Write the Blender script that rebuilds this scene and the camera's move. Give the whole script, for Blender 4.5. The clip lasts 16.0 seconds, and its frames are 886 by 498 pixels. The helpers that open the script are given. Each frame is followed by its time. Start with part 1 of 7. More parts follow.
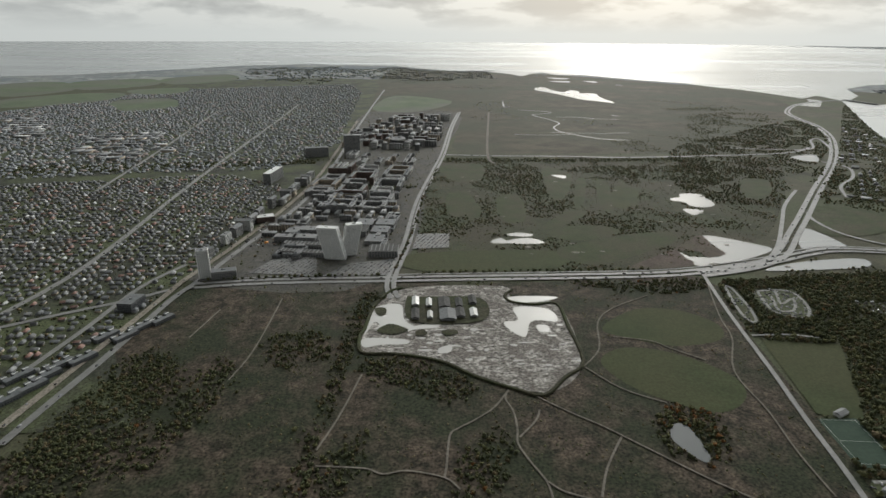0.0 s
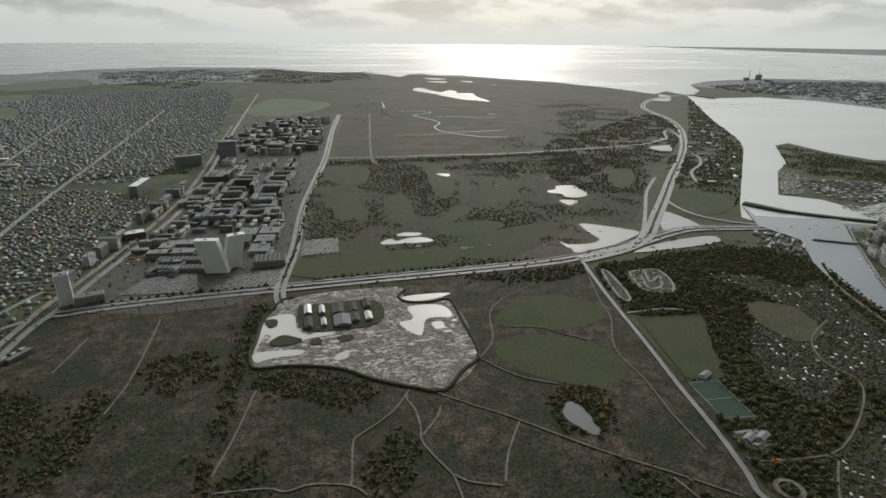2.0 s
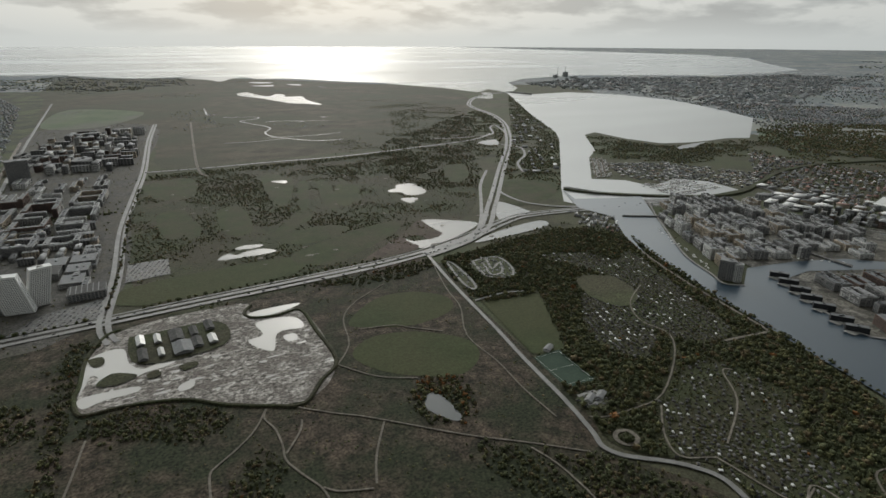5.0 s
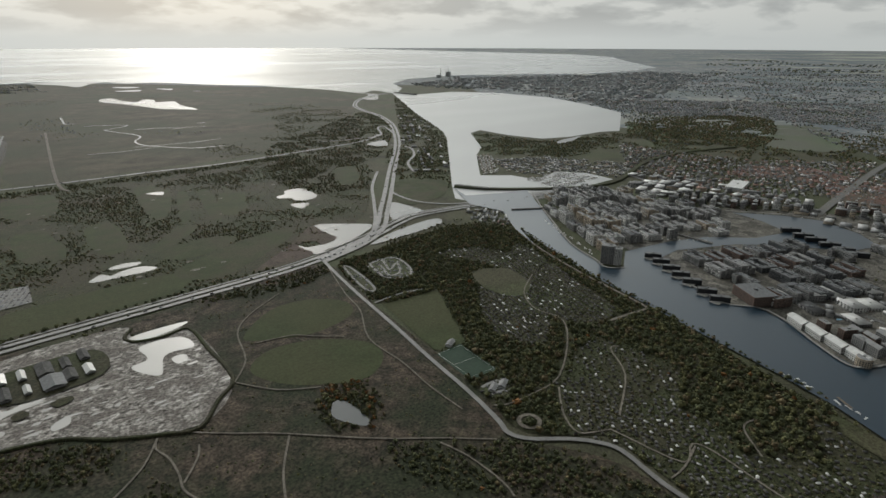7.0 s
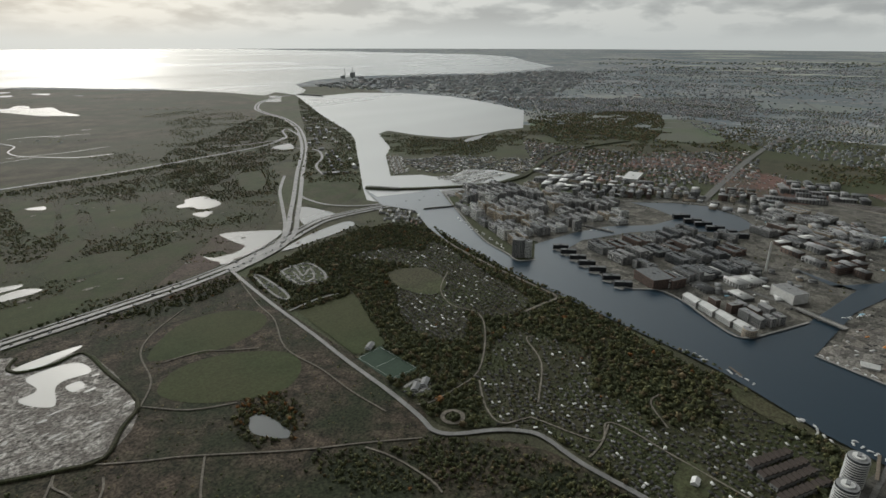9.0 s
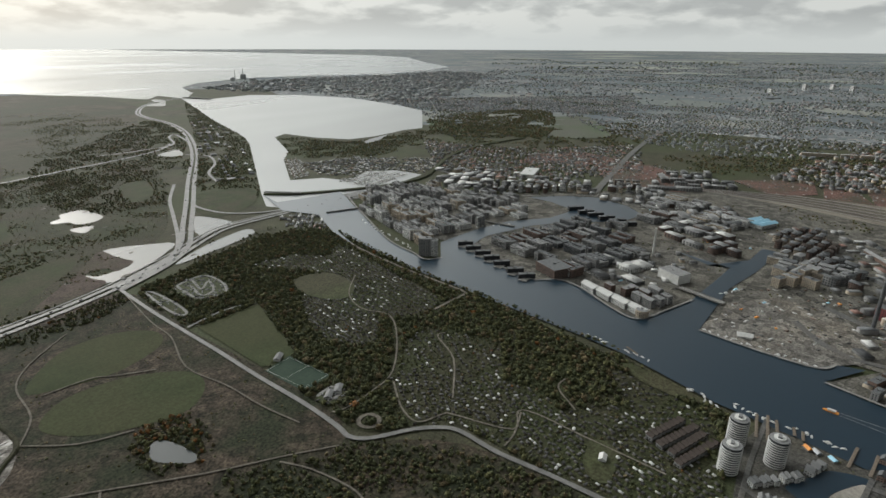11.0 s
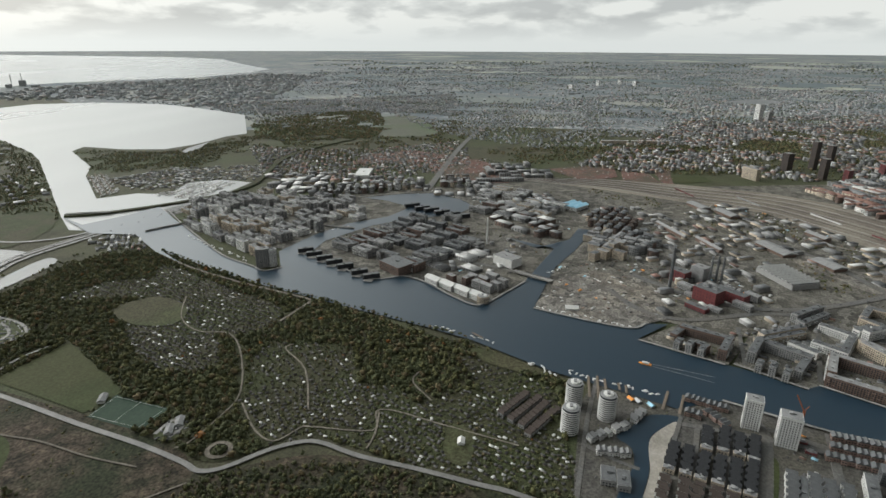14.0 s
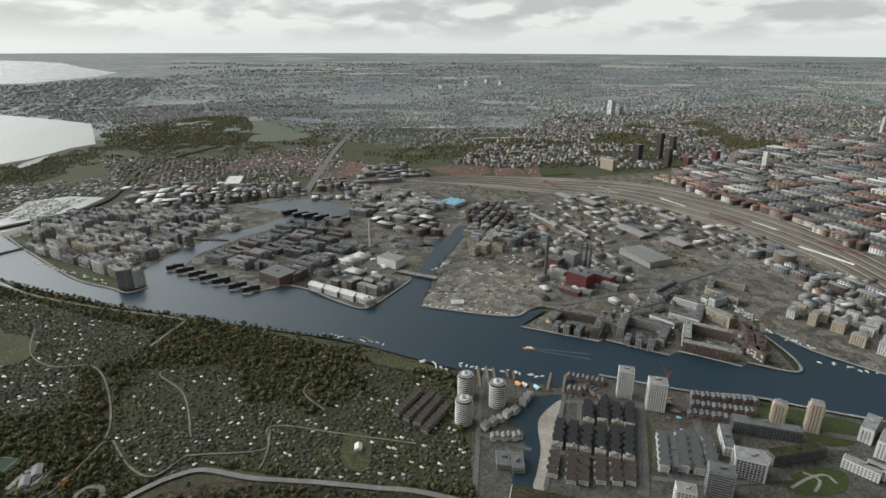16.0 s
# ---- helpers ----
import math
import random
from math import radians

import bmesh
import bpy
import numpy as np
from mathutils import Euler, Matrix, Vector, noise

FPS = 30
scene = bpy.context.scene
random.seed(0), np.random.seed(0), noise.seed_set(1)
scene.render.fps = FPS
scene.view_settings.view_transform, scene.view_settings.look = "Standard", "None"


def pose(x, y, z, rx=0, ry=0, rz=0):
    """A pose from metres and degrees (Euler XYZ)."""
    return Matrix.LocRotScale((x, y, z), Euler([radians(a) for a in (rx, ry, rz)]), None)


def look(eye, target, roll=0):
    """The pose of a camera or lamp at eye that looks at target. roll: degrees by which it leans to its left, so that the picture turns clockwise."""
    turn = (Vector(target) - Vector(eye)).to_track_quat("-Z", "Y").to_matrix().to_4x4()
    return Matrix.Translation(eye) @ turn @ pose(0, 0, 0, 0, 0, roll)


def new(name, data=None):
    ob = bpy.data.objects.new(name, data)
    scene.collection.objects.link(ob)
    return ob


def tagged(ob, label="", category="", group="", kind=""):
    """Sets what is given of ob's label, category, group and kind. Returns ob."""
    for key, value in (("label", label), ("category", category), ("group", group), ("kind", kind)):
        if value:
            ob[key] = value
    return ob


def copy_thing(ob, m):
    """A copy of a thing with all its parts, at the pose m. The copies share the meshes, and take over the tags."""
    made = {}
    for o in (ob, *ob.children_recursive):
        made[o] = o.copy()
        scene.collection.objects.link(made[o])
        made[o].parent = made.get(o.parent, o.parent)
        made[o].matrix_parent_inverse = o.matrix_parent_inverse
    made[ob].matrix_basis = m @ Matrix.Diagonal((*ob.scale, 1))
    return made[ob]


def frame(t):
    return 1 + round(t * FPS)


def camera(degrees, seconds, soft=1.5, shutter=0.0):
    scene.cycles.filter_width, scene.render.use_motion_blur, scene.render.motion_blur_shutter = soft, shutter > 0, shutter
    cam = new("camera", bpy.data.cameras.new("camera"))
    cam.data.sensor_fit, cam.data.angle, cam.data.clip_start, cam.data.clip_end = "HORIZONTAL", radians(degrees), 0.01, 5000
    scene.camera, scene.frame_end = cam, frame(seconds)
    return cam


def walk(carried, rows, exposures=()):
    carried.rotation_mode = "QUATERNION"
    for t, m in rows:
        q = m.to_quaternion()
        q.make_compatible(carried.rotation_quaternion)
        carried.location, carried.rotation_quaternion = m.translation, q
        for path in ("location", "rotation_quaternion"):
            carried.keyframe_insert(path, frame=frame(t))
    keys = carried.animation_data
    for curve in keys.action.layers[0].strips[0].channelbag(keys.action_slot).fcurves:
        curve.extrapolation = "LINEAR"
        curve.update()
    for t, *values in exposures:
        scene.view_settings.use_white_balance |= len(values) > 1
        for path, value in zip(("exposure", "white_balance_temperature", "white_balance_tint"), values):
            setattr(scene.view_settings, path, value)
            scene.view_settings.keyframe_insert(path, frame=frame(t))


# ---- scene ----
# The whole place stands at a scale of 0.15, so that 33 km of land and sea lie
# inside the lens's fixed reach; plans and heights below are in true metres.
S = 0.15
cam = camera(75.80, 16.0, soft=1.55)
PATH = [
    (0.0, pose(0, 0, 450 * S, 69.25, -0.34, 1.31)),
    (0.5, pose(0, 0, 450 * S, 69.29, -0.39, -1.52)),
    (1.0, pose(0, 0, 450 * S, 69.33, -0.42, -4.39)),
    (1.5, pose(0, 0, 450 * S, 69.38, -0.43, -7.33)),
    (2.0, pose(0, 0, 450 * S, 69.43, -0.41, -10.41)),
    (2.5, pose(0, 0, 450 * S, 69.47, -0.38, -13.54)),
    (3.0, pose(0, 0, 450 * S, 69.50, -0.34, -16.55)),
    (3.5, pose(0, 0, 450 * S, 69.54, -0.31, -19.12)),
    (4.0, pose(0, 0, 450 * S, 69.58, -0.28, -21.59)),
    (6.5, pose(0, 0, 450 * S, 69.77, -0.15, -35.23)),
    (7.0, pose(0, 0, 450 * S, 69.78, -0.13, -37.95)),
    (7.5, pose(0, 0, 450 * S, 69.79, -0.11, -40.05)),
    (8.0, pose(0, 0, 450 * S, 69.80, -0.09, -42.25)),
    (8.5, pose(0, 0, 450 * S, 69.81, -0.09, -44.63)),
    (9.0, pose(0, 0, 450 * S, 69.83, -0.11, -47.10)),
    (11.5, pose(0, 0, 450 * S, 69.94, -0.26, -59.73)),
    (12.0, pose(0, 0, 450 * S, 69.96, -0.28, -62.55)),
    (12.5, pose(0, 0, 450 * S, 69.98, -0.28, -65.39)),
    (13.0, pose(0, 0, 450 * S, 70.01, -0.27, -68.22)),
    (13.5, pose(0, 0, 450 * S, 70.04, -0.26, -71.01)),
    (14.0, pose(0, 0, 450 * S, 70.08, -0.25, -73.85)),
    (14.5, pose(0, 0, 450 * S, 70.12, -0.24, -76.88)),
    (15.0, pose(0, 0, 450 * S, 70.16, -0.23, -79.92)),
    (15.5, pose(0, 0, 450 * S, 70.20, -0.23, -83.06)),
    (16.0, pose(0, 0, 450 * S, 70.25, -0.23, -86.31)),
]
walk(cam, PATH, exposures=[(0, -0.22), (3.5, -0.36), (7, -0.4), (9, -0.35), (12.5, 0.04), (16, 0.2)])

# ---- sky and sun ----
SUN_AZ, SUN_EL = 16.0, 21.0
sun_way = Vector((math.sin(radians(SUN_AZ)) * math.cos(radians(SUN_EL)), math.cos(radians(SUN_AZ)) * math.cos(radians(SUN_EL)), math.sin(radians(SUN_EL))))


def node(tree, kind, **sets):
    n = tree.nodes.new(kind)
    for key, value in sets.items():
        if key == "op":
            n.operation = value
        else:
            n.inputs[key].default_value = value
    return n


def mixer(tree, fac, a, b, blend="MIX"):
    """Colour mix; each of fac, a, b is a socket or a value."""
    n = tree.nodes.new("ShaderNodeMix")
    n.data_type, n.blend_type = "RGBA", blend
    for sock, v in ((n.inputs[0], fac), (n.inputs[6], a), (n.inputs[7], b)):
        if isinstance(v, (int, float)):
            sock.default_value = v
        elif isinstance(v, (tuple, list)):
            sock.default_value = (*v[:3], 1)
        else:
            tree.links.new(v, sock)
    return n.outputs[2]


def calc(tree, op, a, b=0.0, clamp=False):
    n = tree.nodes.new("ShaderNodeMath")
    n.operation, n.use_clamp = op, clamp
    for sock, v in ((n.inputs[0], a), (n.inputs[1], b)):
        if isinstance(v, (int, float)):
            sock.default_value = v
        else:
            tree.links.new(v, sock)
    return n.outputs[0]


def ramp(tree, fac, stops):
    n = tree.nodes.new("ShaderNodeValToRGB")
    el = n.color_ramp.elements
    while len(el) < len(stops):
        el.new(0.5)
    for e, (p, c) in zip(el, stops):
        e.position = p
        e.color = (*c, 1) if isinstance(c, tuple) else (c, c, c, 1)
    tree.links.new(fac, n.inputs[0])
    return n.outputs[0]


world = bpy.data.worlds.new("overcast_sky")
scene.world = world
world.use_nodes = True
wt = world.node_tree
back = wt.nodes["Background"]
back.inputs[1].default_value = 0.1
sky = wt.nodes.new("ShaderNodeTexSky")
sky.sky_type, sky.sun_disc = "NISHITA", False
sky.sun_elevation, sky.sun_rotation = radians(SUN_EL), radians(SUN_AZ)
sky.dust_density = 3.0
direction = wt.nodes.new("ShaderNodeTexCoord").outputs["Generated"]
split = wt.nodes.new("ShaderNodeSeparateXYZ")
wt.links.new(direction, split.inputs[0])
deck = wt.nodes.new("ShaderNodeVectorMath")
deck.operation = "MULTIPLY"
deck.inputs[1].default_value = (5.5, 5.5, 19.0)
wt.links.new(direction, deck.inputs[0])
above = wt.nodes.new("ShaderNodeVectorMath")
above.operation = "ADD"
above.inputs[1].default_value = (0.05, 0.12, 0.22)
wt.links.new(deck.outputs[0], above.inputs[0])
billow = node(wt, "ShaderNodeTexNoise", Scale=1.25, Detail=8.0, Roughness=0.52, Distortion=0.15)
wt.links.new(deck.outputs[0], billow.inputs["Vector"])
crest = node(wt, "ShaderNodeTexNoise", Scale=1.25, Detail=8.0, Roughness=0.52, Distortion=0.15)
wt.links.new(above.outputs[0], crest.inputs["Vector"])
rim = calc(wt, "MULTIPLY", calc(wt, "SUBTRACT", billow.outputs["Fac"], crest.outputs["Fac"]), 0.75)
dot = wt.nodes.new("ShaderNodeVectorMath")
dot.operation = "DOT_PRODUCT"
dot.inputs[1].default_value = sun_way
wt.links.new(direction, dot.inputs[0])
toward = calc(wt, "MAXIMUM", dot.outputs["Value"], 0.0)
glow = calc(wt, "POWER", toward, 90.0)
wide = calc(wt, "POWER", toward, 4.0)
aloft = calc(wt, "MULTIPLY", calc(wt, "SUBTRACT", split.outputs[2], 0.16), 5.0, clamp=True)
clouds = ramp(wt, calc(wt, "ADD", billow.outputs["Fac"], rim), [(0.38, (3.75, 3.95, 3.92)), (0.5, (4.6, 4.82, 4.72)), (0.6, (5.8, 6.0, 5.8))])
haze_band = calc(wt, "SUBTRACT", 1.0, calc(wt, "MULTIPLY", split.outputs[2], 26.0), clamp=True)
layer = mixer(wt, haze_band, clouds, (5.3, 5.6, 5.5))
layer = mixer(wt, 0.96, sky.outputs[0], layer)
overhead = calc(wt, "MULTIPLY", calc(wt, "SUBTRACT", split.outputs[2], 0.12), 3.5, clamp=True)
plain = calc(wt, "SUBTRACT", 1.25, calc(wt, "MULTIPLY", overhead, 0.85))
bright = calc(wt, "ADD", calc(wt, "MULTIPLY", glow, 1.6), calc(wt, "ADD", calc(wt, "MULTIPLY", calc(wt, "MULTIPLY", wide, aloft), 12.2), calc(wt, "ADD", plain, calc(wt, "MULTIPLY", wide, 0.42))))
lit = wt.nodes.new("ShaderNodeVectorMath")
lit.operation = "SCALE"
wt.links.new(layer, lit.inputs[0])
wt.links.new(bright, lit.inputs["Scale"])
wt.links.new(lit.outputs[0], back.inputs[0])

sun = new("sun", bpy.data.lights.new("sun", "SUN"))
sun.data.energy, sun.data.angle, sun.data.color = 0.7, radians(10), (1.0, 0.97, 0.93)
sun.matrix_world = look(sun_way * 300, (0, 0, 0))

# ---- materials ----


def material(name, dark, light, grain=0.02, rough=0.85, patch=0.0, third=None, island=0.0, bump=0.0, metal=0.0, gloss=0.0, stretch=None, sharp=0.2, speck=0.0, cells=0.0):
    """Noise at two scales between two or three colours. grain and patch: noise scales per true metre; island: brightness spread
    from piece to piece; gloss: how much smoother the wet places are."""
    m = bpy.data.materials.new(name)
    m.use_nodes = True
    t = m.node_tree
    b = t.nodes["Principled BSDF"]
    b.inputs["Roughness"].default_value, b.inputs["Metallic"].default_value = rough, metal
    b.inputs["Specular IOR Level"].default_value = 0.1 if rough > 0.8 else 0.3
    where = t.nodes.new("ShaderNodeTexCoord").outputs["Object"]
    if stretch:
        k = t.nodes.new("ShaderNodeMapping")
        k.inputs["Rotation"].default_value[2] = radians(stretch[0])
        k.inputs["Scale"].default_value = (stretch[1], stretch[2], 1)
        t.links.new(where, k.inputs[0])
        where = k.outputs[0]
    fine = node(t, "ShaderNodeTexNoise", Scale=grain / S, Detail=6.0, Roughness=0.65)
    t.links.new(where, fine.inputs["Vector"])
    c = mixer(t, ramp(t, fine.outputs["Fac"], [(0.5 - sharp, 0.0), (0.5 + sharp, 1.0)]), dark, light)
    if third:
        broad = node(t, "ShaderNodeTexNoise", Scale=(patch or grain / 8) / S, Detail=4.0, Roughness=0.55)
        t.links.new(where, broad.inputs["Vector"])
        c = mixer(t, ramp(t, broad.outputs["Fac"], [(0.42, 0.0), (0.6, 1.0)]), c, third)
        if gloss:
            t.links.new(calc(t, "SUBTRACT", rough, calc(t, "MULTIPLY", ramp(t, broad.outputs["Fac"], [(0.42, 0.0), (0.6, 1.0)]), gloss)), b.inputs["Roughness"])
    if speck:
        dots = node(t, "ShaderNodeTexNoise", Scale=0.28 / S, Detail=4.0, Roughness=0.7)
        t.links.new(where, dots.inputs["Vector"])
        c = mixer(t, 1.0, c, ramp(t, dots.outputs["Fac"], [(0.36, 1.0 - speck), (0.64, 1.0 + speck)]), "MULTIPLY")
    if cells:
        lots = node(t, "ShaderNodeTexVoronoi", Scale=cells / S, Randomness=0.8)
        lots.distance = "CHEBYCHEV"
        t.links.new(where, lots.inputs["Vector"])
        tone = t.nodes.new("ShaderNodeSeparateColor")
        t.links.new(lots.outputs["Color"], tone.inputs[0])
        c = mixer(t, 1.0, c, ramp(t, tone.outputs[0], [(0.0, 0.55), (1.0, 1.4)]), "MULTIPLY")
    if island:
        pick = t.nodes.new("ShaderNodeNewGeometry").outputs["Random Per Island"]
        c = mixer(t, 1.0, c, ramp(t, pick, [(0.0, 1.0 - island), (1.0, 1.0 + island)]), "MULTIPLY")
    t.links.new(c, b.inputs["Base Color"])
    if bump:
        n = node(t, "ShaderNodeBump", Strength=bump, Distance=0.3)
        t.links.new(fine.outputs["Fac"], n.inputs["Height"])
        t.links.new(n.outputs[0], b.inputs["Normal"])
    return m


def water_material(name, colour, rough, wave, scale, shine=0.5):
    m = bpy.data.materials.new(name)
    m.use_nodes = True
    t = m.node_tree
    b = t.nodes["Principled BSDF"]
    b.inputs["Base Color"].default_value = (*colour, 1)
    b.inputs["IOR"].default_value, b.inputs["Specular IOR Level"].default_value = 1.33, shine
    where = t.nodes.new("ShaderNodeTexCoord").outputs["Object"]
    broad = node(t, "ShaderNodeTexNoise", Scale=0.0005 / S, Detail=3.0, Roughness=0.6)
    stretch = t.nodes.new("ShaderNodeMapping")
    stretch.inputs["Scale"].default_value = (0.35, 1, 1)
    t.links.new(where, stretch.inputs[0])
    t.links.new(stretch.outputs[0], broad.inputs["Vector"])
    t.links.new(ramp(t, broad.outputs["Fac"], [(0.36, rough * 0.8), (0.62, rough * 1.25)]), b.inputs["Roughness"])
    fine = node(t, "ShaderNodeTexNoise", Scale=scale / S, Detail=3.0)
    t.links.new(where, fine.inputs["Vector"])
    n = node(t, "ShaderNodeBump", Strength=wave, Distance=0.1)
    t.links.new(fine.outputs["Fac"], n.inputs["Height"])
    t.links.new(n.outputs[0], b.inputs["Normal"])
    return m


def hazed_settled_land(name):
    """Far land: plots of trees, gardens, grey and red roofs, broken by woods and fields; haze is painted in as pale
    blue-grey.
    """
    m = bpy.data.materials.new(name)
    m.use_nodes = True
    t = m.node_tree
    b = t.nodes["Principled BSDF"]
    b.inputs["Roughness"].default_value, b.inputs["Specular IOR Level"].default_value = 0.9, 0.1
    where = t.nodes.new("ShaderNodeTexCoord").outputs["Object"]
    tones = []
    for metres in (26, 95, 420):
        lots = node(t, "ShaderNodeTexVoronoi", Scale=1 / (metres * S), Randomness=0.9)
        t.links.new(where, lots.inputs["Vector"])
        tone = t.nodes.new("ShaderNodeSeparateColor")
        t.links.new(lots.outputs["Color"], tone.inputs[0])
        tones.append(tone.outputs[0])
    # Both ramps are lightened, blued and narrowed to imitate haze over the land.
    plots = ramp(t, tones[0], [(0.0, (0.12, 0.138, 0.144)), (0.45, (0.15, 0.166, 0.17)), (0.62, (0.19, 0.205, 0.212)), (0.8, (0.26, 0.27, 0.272)), (0.9, (0.22, 0.195, 0.185)), (1.0, (0.4, 0.4, 0.39))])
    streets = ramp(t, tones[1], [(0.0, 0.7), (0.7, 0.9), (1.0, 1.2)])
    built = mixer(t, 1.0, plots, streets, "MULTIPLY")
    country = ramp(t, tones[2], [(0.0, (0.1, 0.118, 0.132)), (0.5, (0.128, 0.147, 0.152)), (0.8, (0.165, 0.18, 0.165)), (1.0, (0.24, 0.24, 0.215))])
    broad = node(t, "ShaderNodeTexNoise", Scale=0.0007 / S, Detail=5.0, Roughness=0.6)
    t.links.new(where, broad.inputs["Vector"])
    t.links.new(mixer(t, ramp(t, broad.outputs["Fac"], [(0.44, 0.0), (0.54, 1.0)]), built, country), b.inputs["Base Color"])
    return m


LAND = hazed_settled_land("hazed_settled_land")
HEATH = material("autumn_heath", (0.018, 0.016, 0.011), (0.074, 0.057, 0.042), 0.05, third=(0.022, 0.026, 0.014), patch=0.011, bump=0.3, sharp=0.13, speck=0.7)
NEARLAND = material("rough_meadow", (0.034, 0.036, 0.022), (0.075, 0.07, 0.046), 0.012, third=(0.05, 0.058, 0.03), patch=0.003, speck=0.4)
MARSH = material("reed_marsh", (0.031, 0.029, 0.019), (0.076, 0.067, 0.045), 0.008, third=(0.042, 0.046, 0.028), patch=0.0016, speck=0.3)
GRASS = material("mown_grass", (0.027, 0.037, 0.015), (0.047, 0.056, 0.024), 0.02, third=(0.045, 0.049, 0.022), patch=0.006, speck=0.22)
DRYGRASS = material("dry_pasture", (0.028, 0.038, 0.017), (0.064, 0.069, 0.033), 0.02, third=(0.052, 0.05, 0.029), patch=0.007, speck=0.45)
ROUGH = material("golf_rough", (0.021, 0.027, 0.013), (0.047, 0.053, 0.027), 0.018, third=(0.047, 0.043, 0.028), patch=0.006, speck=0.5)
# Crop green is lightened and greyed here to take in some haze.
FIELD = material("winter_crop", (0.062, 0.086, 0.05), (0.098, 0.118, 0.072), 0.006, third=(0.095, 0.098, 0.078), patch=0.002, speck=0.2)
FAIRWAY = material("mown_fairway", (0.026, 0.036, 0.015), (0.046, 0.055, 0.024), 0.03, third=(0.048, 0.047, 0.027), patch=0.012, speck=0.25)
TURF = material("sports_turf", (0.028, 0.046, 0.034), (0.038, 0.058, 0.042), 0.02, speck=0.12)
FLOOR = material("forest_floor", (0.02, 0.021, 0.012), (0.05, 0.047, 0.028), 0.05, third=(0.034, 0.04, 0.018), patch=0.01, speck=0.5)
TOWN = material("town_ground", (0.045, 0.045, 0.04), (0.13, 0.122, 0.108), 0.035, third=(0.1, 0.094, 0.08), patch=0.006, speck=0.45, cells=0.055)
QUARTER = material("quarter_paving", (0.035, 0.035, 0.033), (0.095, 0.09, 0.082), 0.05, third=(0.07, 0.066, 0.055), patch=0.012, speck=0.4)
SUBURB = material("garden_ground", (0.022, 0.026, 0.017), (0.052, 0.052, 0.04), 0.04, third=(0.06, 0.07, 0.035), patch=0.008, speck=0.5)
YARD = material("gravel_yard", (0.075, 0.071, 0.065), (0.17, 0.16, 0.145), 0.03, third=(0.15, 0.135, 0.115), patch=0.01, speck=0.5, cells=0.08)
MUD = material("wet_fill_sand", (0.045, 0.04, 0.034), (0.36, 0.34, 0.315), 0.11, rough=0.85, third=(0.12, 0.108, 0.097), patch=0.03, stretch=(25, 1, 1.35), sharp=0.13, speck=0.6)
ASPHALT = material("worn_asphalt", (0.088, 0.086, 0.082), (0.15, 0.147, 0.14), 0.03, rough=0.6, speck=0.14)
STREET = material("town_asphalt", (0.06, 0.06, 0.058), (0.105, 0.103, 0.098), 0.04, third=(0.085, 0.08, 0.072), patch=0.02, rough=0.7, speck=0.3)
PATHWAY = material("gravel_path", (0.09, 0.08, 0.066), (0.165, 0.148, 0.125), 0.05, speck=0.3)
BALLAST = material("rail_ballast", (0.11, 0.095, 0.08), (0.19, 0.17, 0.145), 0.03, third=(0.2, 0.18, 0.15), patch=0.006, stretch=(0, 1, 1), speck=0.4)
RAILS = material("rail_steel", (0.25, 0.24, 0.23), (0.35, 0.34, 0.33), 0.1, rough=0.35, metal=0.7)
REDBED = material("red_allotment_ground", (0.1, 0.056, 0.047), (0.15, 0.086, 0.072), 0.03, third=(0.07, 0.06, 0.045), patch=0.008, speck=0.3)
CONCRETE = material("quay_concrete", (0.15, 0.147, 0.14), (0.25, 0.244, 0.232), 0.04, speck=0.2)
# Bay base colour is raised to make up for missing sky reflection.
BAY = water_material("bay_water", (0.17, 0.175, 0.17), 0.3, 0.02, 0.02)
SEA = water_material("sea_water", (0.085, 0.1, 0.102), 0.24, 0.0, 0.01)
POND = water_material("still_water", (0.05, 0.055, 0.055), 0.26, 0.02, 0.05, 0.24)
# Flood water: the pale base colour stands in for bright sky mirrored in it.
PUDDLE = water_material("flood_water_painted_sky", (0.36, 0.35, 0.33), 0.26, 0.02, 0.05, 0.2)
SAND = material("beach_sand", (0.2, 0.185, 0.16), (0.3, 0.28, 0.25), 0.05, speck=0.15)
DOCK = water_material("harbour_water", (0.012, 0.026, 0.04), 0.36, 0.06, 0.08)

# ---- mesh helpers ----


def curve_points(pts, closed=False, step=0.25):
    """Catmull-Rom through plan points."""
    p = [Vector((x, y)) for x, y in pts]
    n, out = len(p), []
    for i in range(n if closed else n - 1):
        a, b, c, d = (p[(i - 1) % n], p[i], p[(i + 1) % n], p[(i + 2) % n]) if closed else (p[max(i - 1, 0)], p[i], p[i + 1], p[min(i + 2, n - 1)])
        for k in range(int(1 / step)):
            u = k * step
            out.append(0.5 * (2 * b + (c - a) * u + (2 * a - 5 * b + 4 * c - d) * u * u + (3 * b - a - 3 * c + d) * u ** 3))
    if not closed:
        out.append(p[-1])
    return out


def mesh_object(name, verts, faces, mat):
    me = bpy.data.meshes.new(name)
    me.from_pydata([tuple(S * c for c in v) for v in verts], [], faces)
    me.materials.append(mat)
    me.update()
    return new(name, me)


SHEETS, LINES = {}, []


def level(z):
    """Each sheet of ground lies a little over the one before."""
    return z + 0.004 * (len(SHEETS) + len(LINES))


